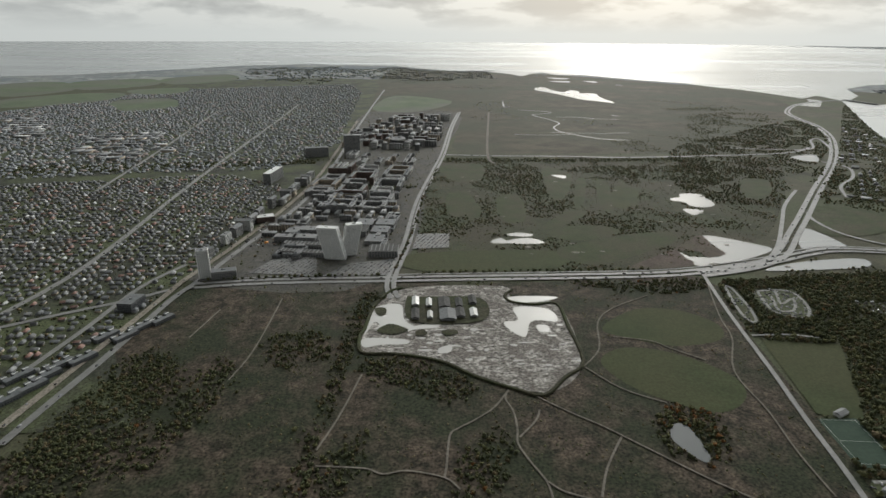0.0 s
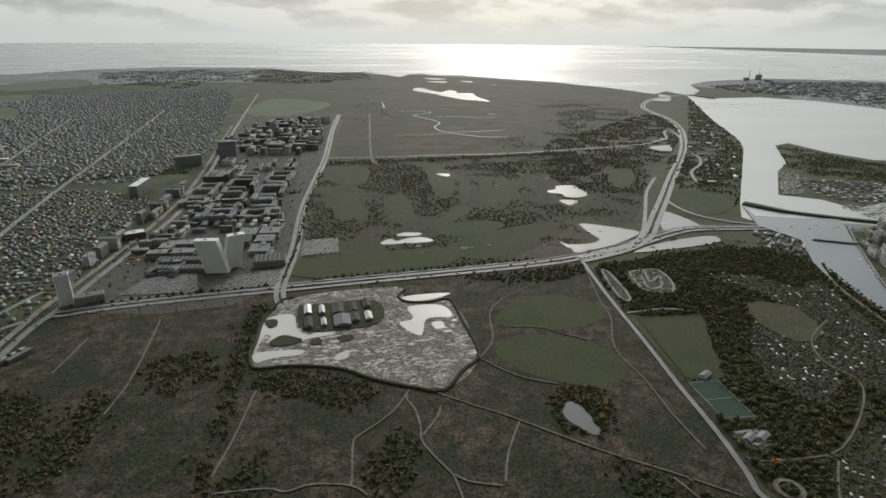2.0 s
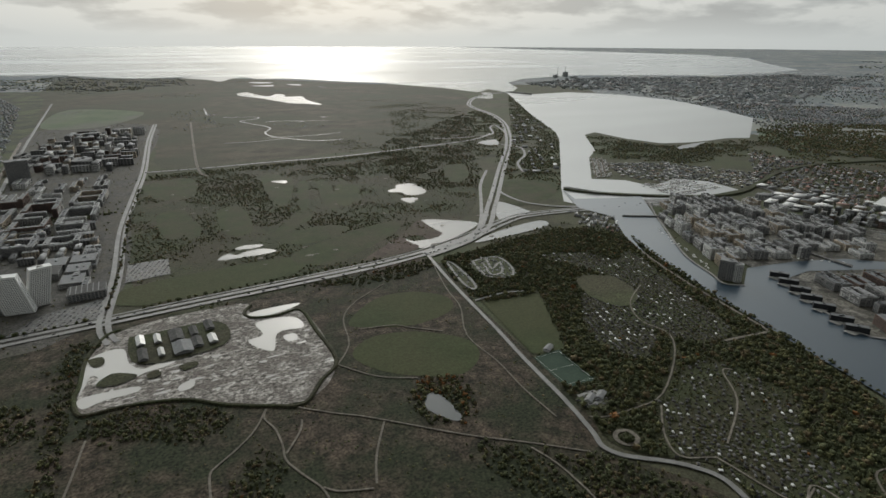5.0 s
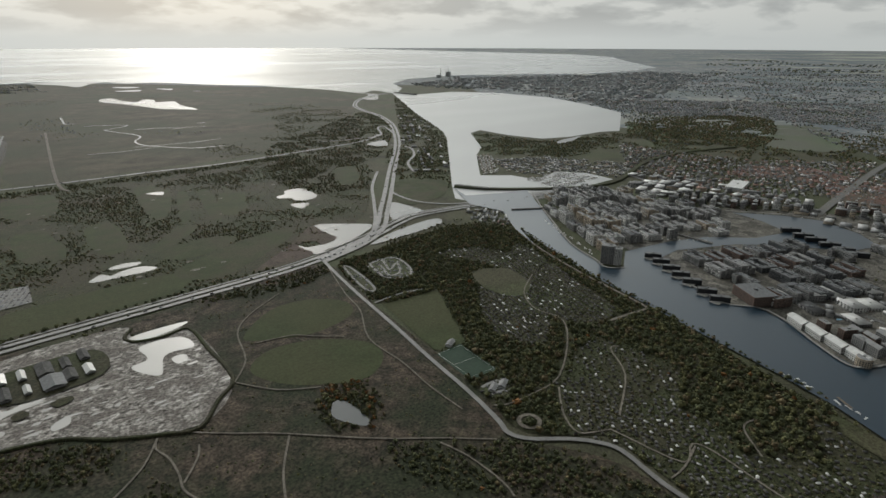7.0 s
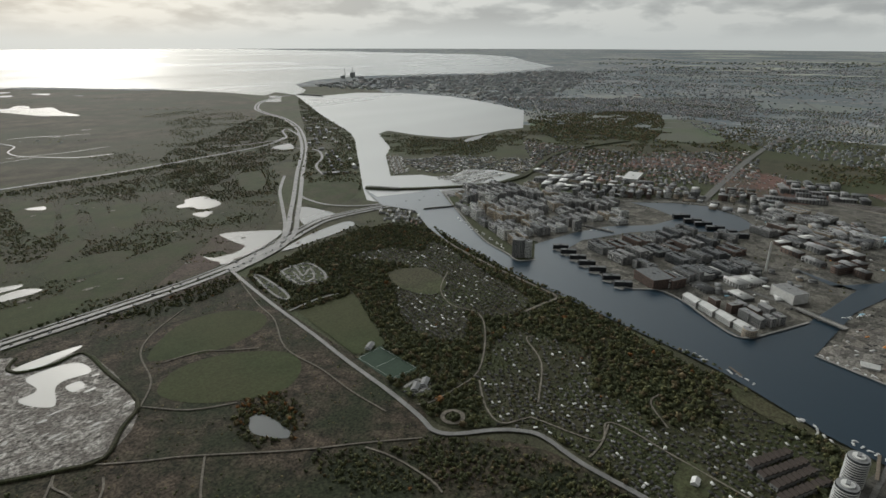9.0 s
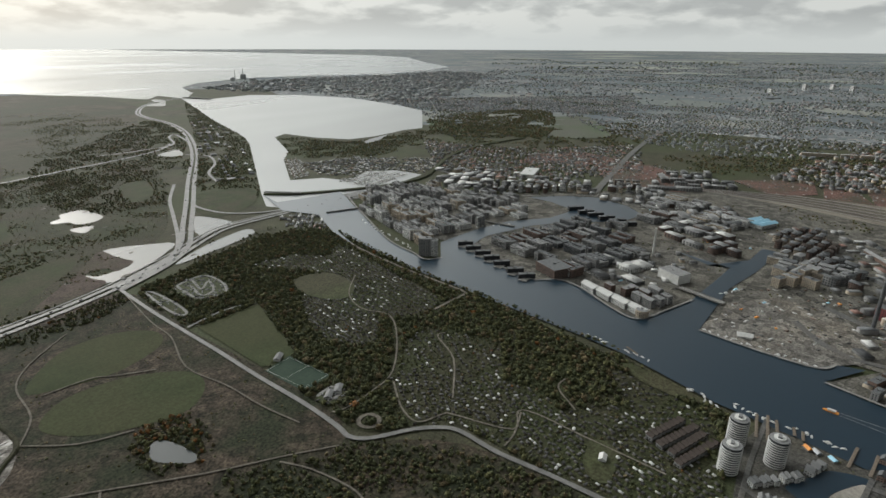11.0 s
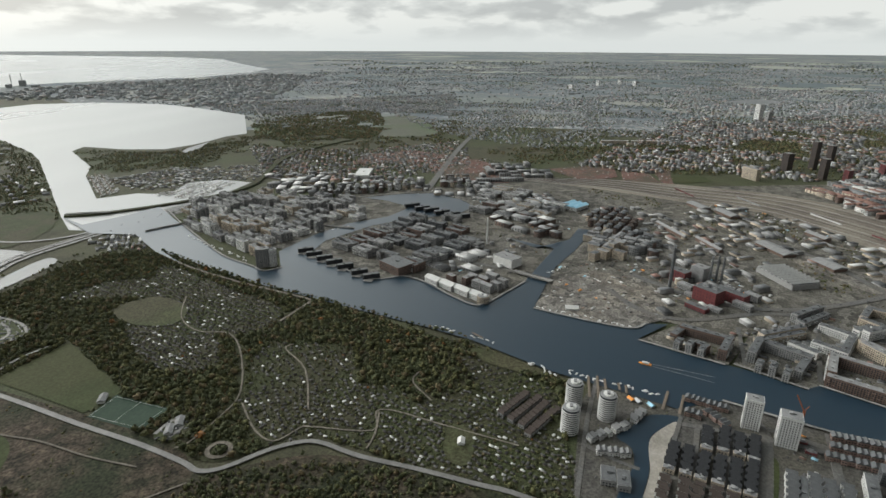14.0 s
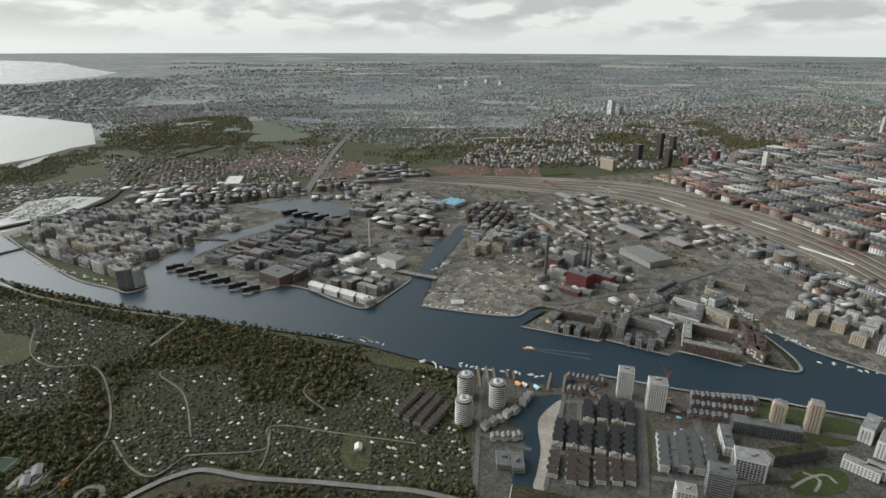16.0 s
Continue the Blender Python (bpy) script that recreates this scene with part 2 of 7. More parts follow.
def sheet(name, pts, z, mat, label, smooth=True, kind="structure", category="ground"):
    """A flat patch of ground or water over the plan points."""
    from mathutils.geometry import tessellate_polygon
    p = curve_points(pts, True) if smooth else [Vector(q) for q in pts]
    tris = tessellate_polygon([[(q.x, q.y, 0) for q in p]])
    z = level(z)
    SHEETS.setdefault(name, []).append(np.array([(q.x, q.y) for q in p]))
    SHEETS["count %d" % len(SHEETS)] = []
    ob = mesh_object(name, [(q.x, q.y, z) for q in p], [tuple(t) for t in tris], mat)
    me = ob.data
    for poly in me.polygons:
        if poly.normal.z < 0:
            poly.flip()
    me.update()
    return tagged(ob, label, category, "", kind)


def ribbon(name, pts, width, z, mat, label, shift=0.0, category="road", smooth=True, lift=0.35, kind="structure"):
    """A road, path or bank of the given width along plan points, with shallow sides."""
    p = curve_points(pts) if smooth else [Vector(q) for q in pts]
    verts, faces = [], []
    z = level(z)
    LINES.append((np.array([(q.x, q.y) for q in p]), width / 2))
    for i, q in enumerate(p):
        d = (p[min(i + 1, len(p) - 1)] - p[max(i - 1, 0)]).normalized()
        nrm = Vector((-d.y, d.x))
        l, r = q + nrm * (shift + width / 2), q + nrm * (shift - width / 2)
        verts += [(l.x + nrm.x * lift, l.y + nrm.y * lift, z - lift), (l.x, l.y, z), (r.x, r.y, z), (r.x - nrm.x * lift, r.y - nrm.y * lift, z - lift)]
        if i:
            a, b = 4 * (i - 1), 4 * i
            faces += [(a + k, a + k + 1, b + k + 1, b + k) for k in range(3)]
    ob = mesh_object(name, verts, faces, mat)
    return tagged(ob, label, category, "", kind)


def arc(r, a0, a1, n):
    return [(r * math.sin(radians(a0 + (a1 - a0) * i / n)), r * math.cos(radians(a0 + (a1 - a0) * i / n))) for i in range(n + 1)]


def inside_plan(q, poly):
    hit = False
    for (x0, y0), (x1, y1) in zip(poly, np.roll(poly, -1, 0)):
        if (y0 > q[1]) != (y1 > q[1]) and q[0] < (x1 - x0) * (q[1] - y0) / (y1 - y0) + x0:
            hit = not hit
    return hit


# ---- ground, sea and harbour ----
sheet("ground", arc(33150, 0, 360 - 2, 179), 0, LAND, "flat brown and grey-green coastal land, paled and blued for haze", smooth=False)
sheet("coastal_meadow", arc(6200, -90, 40, 26) + arc(3300, 48, 262, 40), 0.15, NEARLAND, "rough brown-green meadow near the coast", smooth=False)
sheet("sea", [(-30000, 9000), (-14000, 6500), (-4770, 6095), (-4200, 6420), (-3615, 7425), (-3120, 8430), (-2300, 9025), (-895, 8735), (-360, 7960), (-55, 7630), (460, 7815), (1320, 7240), (2225, 5980), (2560, 5065), (2645, 4530), (2890, 4775), (2860, 4425), (2905, 4395), (3225, 4775), (3525, 5405), (4015, 5850), (4955, 6155), (5750, 5905), (6760, 5350), (8175, 5490), (9230, 5850), (9790, 6395), (11435, 8000), (13915, 10200), (15370, 12695)] + arc(33100, 28, -74, 40), 0.6, SEA, "pale open sea with low sun glitter", smooth=False, category="water")
sheet("bay", [(2895, 4470), (2190, 3105), (1840, 2360), (1725, 2180), (1140, 1412), (1051, 1286), (1063, 1237), (1188, 1198), (1294, 1158), (1493, 1143), (1640, 1151), (1648, 1267), (1580, 1353), (1425, 1305), (1405, 1407), (1317, 1474), (1554, 1766), (1685, 1880), (1920, 2230), (2025, 2275), (2025, 2060), (2080, 1885), (2220, 1845), (2370, 1845), (2475, 1855), (2595, 1815), (3275, 2290), (3430, 2590), (3610, 3055), (3675, 3355), (3625, 3860), (3375, 4190), (2940, 4160)], 0.9, BAY, "pale grey sheltered bay", smooth=False, category="water")

# The woodland's pale blue-green holds the horizon haze in its base colour.
FARWOOD = material("hazed_far_woodland", (0.085, 0.108, 0.115), (0.125, 0.145, 0.15), 0.004)
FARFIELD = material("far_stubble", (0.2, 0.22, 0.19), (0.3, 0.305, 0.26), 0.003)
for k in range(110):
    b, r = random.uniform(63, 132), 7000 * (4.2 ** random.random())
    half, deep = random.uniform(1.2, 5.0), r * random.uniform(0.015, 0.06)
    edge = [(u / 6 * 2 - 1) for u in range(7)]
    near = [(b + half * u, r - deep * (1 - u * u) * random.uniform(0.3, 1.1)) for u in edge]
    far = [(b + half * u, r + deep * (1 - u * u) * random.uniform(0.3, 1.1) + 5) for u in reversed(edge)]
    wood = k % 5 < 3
    sheet("far_wood" if wood else "far_field", [(d * math.sin(radians(a)), d * math.cos(radians(a))) for a, d in near + far], 2.0, FARWOOD if wood else FARFIELD, "belt of distant woodland, painted blue-green for haze" if wood else "pale distant stubble field")

# heath, marsh, meadows
sheet("heath", [(-483, 958), (-122, 994), (217, 1017), (490, 1046), (474, 804), (462, 629), (453, 473), (381, 361), (408, 387), (480, 279), (473, 100), (420, -60), (-900, -60), (-1100, 250), (-505, 501), (-498, 608)], 0.5, HEATH, "brown autumn heath with scrub")
sheet("marsh", [(-500, 3485), (-20, 2960), (10, 2294), (443, 2293), (1020, 2325), (1370, 2425), (1835, 3285), (2255, 3970), (2440, 4815), (2150, 5770), (1265, 6940), (440, 7460), (-345, 7595), (-820, 8030), (-745, 4925)], 0.5, MARSH, "olive-brown reed marsh by the coast")
sheet("golf_course", [(-65, 1045), (-71, 1982), (-33, 2127), (414, 2130), (952, 2157), (1197, 2139), (1055, 1795), (808, 1385), (690, 1256), (510, 1127), (225, 1065)], 0.5, ROUGH, "rough green golf course with woods")
for i, spot in enumerate(([(-84, 1154), (221, 1183), (211, 1085), (-72, 1060)], [(-25, 1644), (43, 1680), (55, 1502), (-6, 1422)], [(311, 2001), (395, 1918), (325, 1629), (283, 1627)], [(511, 1770), (562, 1703), (477, 1520), (444, 1574)], [(237, 1201), (506, 1329), (505, 1248), (291, 1103)], [(-52, 2029), (92, 2064), (83, 1824), (-9, 1820)], [(125, 1620), (192, 1623), (184, 1406), (125, 1403)], [(944, 1864), (1039, 1868), (931, 1655), (863, 1652)], [(1014, 1570), (1164, 1496), (1064, 1351), (913, 1304), (908, 1412)])):
    sheet("meadow", spot, 0.8, FAIRWAY if i % 3 else GRASS, "short green grass between woods")
for spot in ([(243, 830), (318, 900), (393, 898), (439, 850), (422, 798), (344, 776), (277, 799)], [(219, 734), (265, 769), (334, 754), (394, 698), (391, 646), (342, 611), (277, 638), (231, 684)]):
    sheet("oval_pasture", spot, 0.8, GRASS, "oval green pasture within brown heath")
sheet("sports_field", [(487, 799), (604, 789), (517, 602), (463, 612)], 0.8, GRASS, "green playing field beside the road", smooth=False)
sheet("turf_pitch", [(458, 602), (507, 604), (502, 514), (453, 517)], 0.8, TURF, "dark green artificial turf pitch", smooth=False)
sheet("building_site_ground", [(-136, 893), (-82, 975), (94, 989), (106, 940), (184, 919), (190, 726), (125, 647), (24, 693), (-51, 733), (-132, 739), (-143, 784)], 0.8, MUD, "pale wet sand and mud of a building site")
sheet("garden_forest_floor", [(519, 1024), (614, 1042), (871, 1077), (976, 979), (959, 848), (887, 577), (830, 376), (780, 228), (778, 176), (726, 45), (678, 6), (591, 11), (504, -1), (477, -5), (477, 79), (495, 208), (508, 304), (504, 327), (434, 391), (443, 473), (474, 641), (488, 797), (493, 929)], 0.55, FLOOR, "leaf-strewn ground under garden woods")
sheet("suburb_ground", [(-1578, 1909), (-2610, 5315), (-990, 6175), (-585, 4090), (-491, 2389), (-495, 1210), (-513, 988), (-532, 771), (-537, 543), (-2600, 900), (-3200, 2200), (-2345, 2915)], 0.45, SUBURB, "gardens and hedges of a low suburb")
sheet("new_town_ground", [(-497, 988), (-125, 1024), (-83, 1816), (-57, 2233), (10, 3520), (-535, 3485), (-427, 2058), (-482, 1173)], 0.5, QUARTER, "grey paved ground of a new town district")
for spot in ([(-4070, 5175), (-3695, 5465), (-3115, 4720), (-3305, 4175)], [(-3595, 5475), (-3140, 5950), (-2710, 5305), (-3025, 4725)], [(-3145, 3965), (-2900, 4455), (-2565, 4485), (-2425, 3950), (-2825, 3540)], [(-2975, 5965), (-2615, 6690), (-2200, 5895), (-2560, 5320)], [(-2670, 4755), (-2310, 4995), (-2140, 4520), (-2395, 4410)], [(-2350, 3955), (-2055, 4160), (-1790, 3675), (-2000, 3460)], [(-520, 3620), (-230, 3560), (-30, 4135), (-465, 4485)]):
    sheet("crop_field", spot, 0.75, FIELD, "green winter crop near the coast")

for spot in ([(312, 1898), (327, 1851), (317, 1660), (281, 1614), (286, 1745)], [(399, 1839), (431, 1848), (366, 1571), (336, 1547)], [(459, 1826), (493, 1813), (441, 1540), (406, 1511)], [(538, 1845), (551, 1800), (522, 1577), (496, 1553)], [(318, 1502), (356, 1462), (254, 1345), (220, 1352)], [(158, 1621), (186, 1635), (187, 1435), (140, 1404), (133, 1505)], [(34, 1523), (66, 1546), (68, 1440), (38, 1409)], [(247, 1344), (364, 1367), (406, 1316), (312, 1256), (235, 1269)], [(405, 1264), (513, 1308), (502, 1241), (392, 1172)]):
    sheet("fairway", spot, 0.82, FAIRWAY, "mown green fairway of a golf course")

# lakes
for spot in ([(84, 1236), (107, 1262), (124, 1245), (145, 1258), (181, 1263), (208, 1237), (188, 1225), (141, 1225), (96, 1225)], [(126, 1289), (152, 1302), (187, 1291), (176, 1275), (136, 1277)], [(634, 1630), (664, 1643), (680, 1679), (731, 1684), (741, 1635), (737, 1569), (703, 1540), (664, 1549), (659, 1589), (629, 1606)], [(629, 1521), (680, 1507), (638, 1464)], [(498, 1183), (515, 1156), (591, 1173), (594, 1299), (686, 1248), (709, 1201), (579, 1123), (503, 1108)], [(870, 1370), (898, 1237), (848, 1217), (783, 1218)], [(634, 1086), (739, 1136), (873, 1160), (864, 1115), (738, 1092)], [(1315, 2250), (1450, 2325), (1375, 2170)], [(2101, 1796), (2302, 1822), (2170, 1764), (2032, 1735)], [(5306, -905), (5563, -1143), (5666, -1507), (5451, -1422), (5107, -1129), (5078, -1024)], [(274, 586), (290, 580), (295, 530), (285, 519), (268, 542), (262, 563)], [(326, 1907), (373, 1901), (362, 1860)], [(2365, 4105), (2590, 4225), (2440, 3980)]):
    sheet("lake", spot, 0.95, POND, "still pale lake reflecting the sky", category="water")
for spot in ([(-141, 802), (-140, 880), (-116, 904), (-90, 900), (-82, 851), (-63, 826), (-40, 838), (-20, 834), (-30, 820), (-60, 815), (-78, 804), (-105, 803), (-122, 810), (-121, 829), (-130, 838), (-135, 815), (-141, 788)], [(-141, 782), (-100, 784), (-70, 780), (-72, 767), (-110, 764), (-135, 755)], [(105, 898), (146, 903), (172, 886), (174, 850), (143, 853), (127, 841), (115, 796), (96, 812), (84, 843), (109, 854)], [(89, 934), (122, 946), (188, 945), (171, 930), (128, 919), (98, 923)], [(-21, 756), (-2, 767), (-3, 747), (-20, 742)], [(137, 834), (155, 836), (156, 818), (141, 812)]):
    sheet("puddle", spot, 0.95, PUDDLE, "shallow flood water on sand, paled for sky reflection", category="water")
for k in range(46):
    px, py = 43 + random.uniform(-150, 150), 773 + random.uniform(-70, 75)
    if inside_plan((px, py), SHEETS["building_site_ground"][0]):
        w, d = random.uniform(2.5, 11), random.uniform(1.2, 4)
        sheet("puddle", [(px + w * math.cos(6.2832 * i / 7) * random.uniform(0.5, 1.2), py + d * math.sin(6.2832 * i / 7) * random.uniform(0.5, 1.2)) for i in range(7)], 0.95, PUDDLE, "shallow flood water on sand, paled for sky reflection", category="water")
for line, w in (([(390, 3666), (479, 3644), (575, 3590), (560, 3530), (470, 3470), (454, 3440), (493, 3323), (536, 3226), (555, 3104), (505, 2976), (509, 2855), (558, 2766), (614, 2689), (685, 2627), (797, 2615)], 7), ([(331, 4186), (322, 3980), (318, 3830), (366, 3811)], 9), ([(582, 3370), (680, 3365), (787, 3310)], 8), ([(1514, 5660), (1567, 5600)], 20), ([(922, 3450), (957, 3430)], 12)):
    ribbon("marsh_creek", line, w, 0.95, POND, "thin winding creek in the marsh", category="water")

REED = material("brown_reed", (0.05, 0.038, 0.032), (0.095, 0.072, 0.06), 0.03, third=(0.06, 0.052, 0.036), patch=0.01, speck=0.4)
sheet("reed_bed", [(359, 1084), (437, 1157), (509, 1222), (587, 1299), (589, 1226), (597, 1180), (570, 1162), (546, 1154), (540, 1188), (501, 1190), (499, 1149), (506, 1121), (477, 1098)], 1.0, REED, "brown reed bed running into the lake", category="ground")
for spot in ([(691, 5224), (781, 5330), (823, 5070), (882, 4880), (975, 5060), (1032, 4960), (999, 4780), (1124, 4780), (1096, 4471), (1114, 4120), (1008, 4230), (933, 4290), (837, 4600), (760, 4840), (681, 5025)], [(388, 7590), (735, 7640), (1020, 7460), (880, 7120), (734, 6760), (640, 7100)], [(1100, 7480), (1460, 7060), (1190, 7010)], [(1787, 6530), (2159, 6170), (2600, 5600), (2101, 6060)], [(927, 6037), (1146, 6050), (1089, 5900)], [(2647, 4480), (2700, 4399), (2610, 4230), (2560, 4270)], [(1300, 6100), (1420, 6020), (1370, 5900)], [(1000, 6560), (1220, 6420), (1080, 6330)]):
    sheet("lagoon", spot, 0.95, POND, "pale shallow lagoon in the coastal marsh", category="water")
for line in ([(280, 2735), (410, 2725), (550, 2750)], [(465, 2810), (695, 2790), (850, 2820)], [(745, 3280), (830, 3305), (915, 3270)]):
    ribbon("marsh_ditch", line, 5, 0.95, POND, "thin straight ditch in the marsh", category="water")

# harbour basins
sheet("harbour_water", [(1128, 1392), (1093, 1287), (1198, 1244), (1294, 1224), (1182, 1063), (1100, 948), (1003, 803), (967, 707), (947, 661), (977, 637), (1063, 694), (1190, 674), (1304, 635), (1393, 557), (1500, 530), (1547, 620), (1560, 700), (1639, 600), (1671, 517), (1624, 414), (1558, 355), (1463, 386), (1395, 492), (1303, 568), (1163, 627), (1063, 621), (1007, 504), (976, 425), (1006, 375), (990, 321), (938, 248), (919, 195), (981, 163), (1052, 132), (1264, 96), (1311, 218), (1256, 138), (1339, 67), (1437, 52), (1430, 16), (1267, 48), (1145, 82), (934, 99), (913, 10), (904, -67), (929, -91), (936, -128), (870, -79), (845, -127), (823, -200), (817, -225), (784, -295), (801, -317), (762, -395), (774, -412), (752, -471), (788, -484), (877, -470), (875, -496), (816, -528), (752, -595), (598, -833), (468, -692), (637, -522), (661, -439), (682, -376), (689, -297), (722, -180), (687, -120), (707, -50), (731, 45), (788, 178), (809, 257), (843, 423), (892, 653), (988, 948), (937, 854), (981, 961), (1067, 1096), (1041, 1209)], 2.0, DOCK, "dark blue harbour channel", smooth=False, category="water")
sheet("canal", [(670, -119), (663, -86), (641, -70), (616, -50), (604, -46), (590, -62), (564, -64), (544, -59), (496, -44), (493, -65), (526, -74), (555, -80), (597, -82), (620, -86), (643, -103), (657, -117)], 2.0, DOCK, "dark narrow canal inlet", category="water")
sheet("canal_beach", [(657, -117), (643, -103), (618, -86), (592, -81), (555, -81), (517, -73), (493, -67), (494, -81), (537, -93), (577, -102), (616, -106), (641, -117)], 2.3, SAND, "pale sand beach along the canal")

# ---- roads ----
VEJ = [(-493, 968), (-351, 994), (-124, 1013), (53, 1027), (221, 1039), (392, 1054), (501, 1075), (581, 1102), (682, 1140), (780, 1187), (882, 1212), (1135, 1178), (1284, 1164), (1386, 1101), (1206, 1168), (1350, 1115), (1462, 1074)]
for shift in (-9, 9):
    ribbon("road", VEJ, 10, 1.3, ASPHALT, "grey dual carriageway past the heath", shift)
ribbon("cycle_path", VEJ, 4, 1.2, ASPHALT, "narrow paved cycle path along the road", 22)
MOTOR = [(498, 1061), (622, 1107), (717, 1178), (823, 1323), (915, 1449), (1127, 1748), (1405, 2130), (1625, 2480), (1795, 2795), (1920, 3120), (1990, 3450), (2095, 3725), (2360, 4095), (2685, 4350), (2905, 4395)]
for shift in (-10, 10):
    ribbon("motorway", MOTOR, 12, 1.5, ASPHALT, "pale grey motorway carriageway", shift)
ribbon("slip_road", [(545, 1072), (647, 1123), (733, 1226), (846, 1419), (934, 1571), (1058, 1740)], 9, 1.4, ASPHALT, "pale curving slip road")
ribbon("slip_road", [(959, 1504), (934, 1434), (940, 1323), (1004, 1243), (1103, 1206)], 9, 1.4, ASPHALT, "pale curving slip road")
ribbon("slip_road", [(1395, 2175), (1430, 2075), (1349, 1922), (1231, 1797), (1164, 1660)], 9, 1.4, ASPHALT, "pale curving slip road")
ribbon("slip_road", [(1575, 2400), (1685, 2685), (1625, 2650), (1515, 2445), (1385, 2415), (1165, 2440)], 9, 1.4, ASPHALT, "pale curving slip road")
ribbon("park_road", [(500, 1060), (477, 900), (457, 713), (443, 600), (433, 497), (422, 428), (415, 402), (427, 378), (465, 348), (487, 323), (497, 296), (488, 239), (487, 175), (483, 102), (478, 40), (440, -100), (350, -400)], 6.5, 1.3, ASPHALT, "grey road along the garden woods")
for shift in (-6.5, 6.5):
    ribbon("boulevard", [(-106, 928), (-122, 1010), (-108, 1225), (-103, 1550), (-77, 1896), (-47, 2290), (-20, 2960), (20, 3525)], 8.5, 1.3, ASPHALT, "wide pale boulevard of the new town", shift)
ribbon("west_road", [(-522, 523), (-517, 615), (-509, 731), (-505, 902), (-493, 981), (-473, 1149), (-435, 1470), (-430, 1879), (-510, 3130), (-605, 4940)], 11, 1.3, ASPHALT, "long straight road along the metro line")
ribbon("metro_track", [(-545, 553), (-539, 648), (-532, 771), (-523, 918), (-519, 1001), (-494, 1173), (-461, 1507), (-458, 1920), (-535, 3130)], 11, 1.4, BALLAST, "brown ballast of a railway line")
ribbon("west_road", [(-606, 633), (-592, 796), (-586, 959), (-550, 1072)], 9, 1.3, ASPHALT, "suburban road by terraced houses")
ribbon("suburb_road", [(-763, 839), (-753, 1096), (-838, 1796), (-965, 3105), (-1050, 3885)], 12, 1.3, ASPHALT, "long straight suburban road")
ribbon("suburb_road", [(-1074, 1630), (-1185, 2230), (-1455, 3555)], 10, 1.3, ASPHALT, "long straight suburban road")
ribbon("suburb_road", [(-731, 797), (-669, 842), (-585, 899), (-527, 949)], 10, 1.3, ASPHALT, "suburban side road")
ribbon("cross_motorway", [(-46, 2233), (143, 2221), (431, 2225), (648, 2215), (996, 2265), (1345, 2340), (1520, 2470)], 14, 1.3, ASPHALT, "motorway crossing the golf course")
ribbon("field_track", [(200, 3535), (129, 2300), (145, 2086)], 10, 1.3, PATHWAY, "straight gravel track")
for track in ([(184, 706), (223, 762), (241, 849), (280, 903), (356, 956)], [(76, 651), (55, 613), (31, 588), (9, 570), (-1, 559), (-4, 530), (-5, 503), (-7, 487)], [(76, 651), (70, 632), (78, 606), (80, 572), (78, 545), (87, 519), (99, 494), (104, 480), (106, 459), (108, 430)], [(112, 609), (106, 590), (94, 572), (81, 555)], [(105, 484), (119, 471), (152, 459)], [(-150, 500), (-95, 498), (-74, 490), (-48, 496), (-7, 487), (10, 470)], [(203, 560), (173, 507), (157, 464)], [(492, 1024), (455, 881), (442, 803), (402, 706), (404, 615), (399, 541), (401, 471)], [(-308, 921), (-300, 745), (-308, 662)], [(-402, 873), (-413, 775)], [(110, 640), (123, 628), (154, 602), (192, 573), (280, 493), (344, 444), (396, 401)], [(254, 801), (309, 790), (332, 769), (374, 735)], [(339, 438), (350, 399), (353, 346), (348, 323)], [(-127, 682), (-141, 587), (-155, 525)], [(191, 711), (230, 659), (280, 629)], [(801, 730), (727, 681), (691, 619), (698, 564), (650, 509), (559, 447), (500, 440), (453, 444), (439, 453)], [(550, 339), (636, 391), (680, 449), (697, 445)], [(538, 429), (497, 385), (483, 349), (514, 331), (520, 321), (535, 243), (572, 253), (580, 230), (571, 169), (558, 66)], [(572, 249), (531, 238), (502, 237)], [(678, 230), (650, 230), (615, 192)]):
    ribbon("footpath", track, 2.0, 1.1, PATHWAY, "pale trodden gravel footpath", category="path")
for k in range(60):
    (bx0, by0), (bx1, by1) = [(-4, 1092), (900, 2029)]
    px, py = bx0 + (bx1 - bx0) * random.random(), by0 + (by1 - by0) * random.random()
    r = random.uniform(3, 8)
    sheet("bunker", [(px + r * math.cos(6.2832 * i / 6) * random.uniform(0.7, 1.6), py + r * math.sin(6.2832 * i / 6) * random.uniform(0.5, 1.1)) for i in range(6)], 1.1, YARD, "pale sand bunker on the golf course")
ribbon("shore_path", [(984, 950), (933, 844), (888, 682), (857, 516), (842, 497), (820, 500), (759, 508)], 5, 1.1, PATHWAY, "pale gravel path along the harbour shore", category="path")
ribbon("ring_path", [((451, 401)[0] + 13 * math.cos(a * 0.5236), (451, 401)[1] + 13 * math.sin(a * 0.5236)) for a in range(13)], 5, 1.15, PATHWAY, "round gravel path about a small green", category="path")

# ---- materials of things ----
LEAF_DARK = material("dark_foliage", (0.044, 0.052, 0.027), (0.09, 0.096, 0.05), 0.35, island=0.32)
LEAF_OLIVE = material("olive_foliage", (0.066, 0.069, 0.031), (0.12, 0.118, 0.056), 0.35, island=0.32)
LEAF_BROWN = material("autumn_foliage", (0.08, 0.065, 0.038), (0.15, 0.12, 0.068), 0.35, island=0.45)
LEAF_RUST = material("rust_foliage", (0.13, 0.066, 0.026), (0.22, 0.105, 0.04), 0.35, island=0.35)
SLATE = material("dark_roofing", (0.055, 0.058, 0.061), (0.11, 0.114, 0.117), 0.2, rough=0.7, island=0.5)
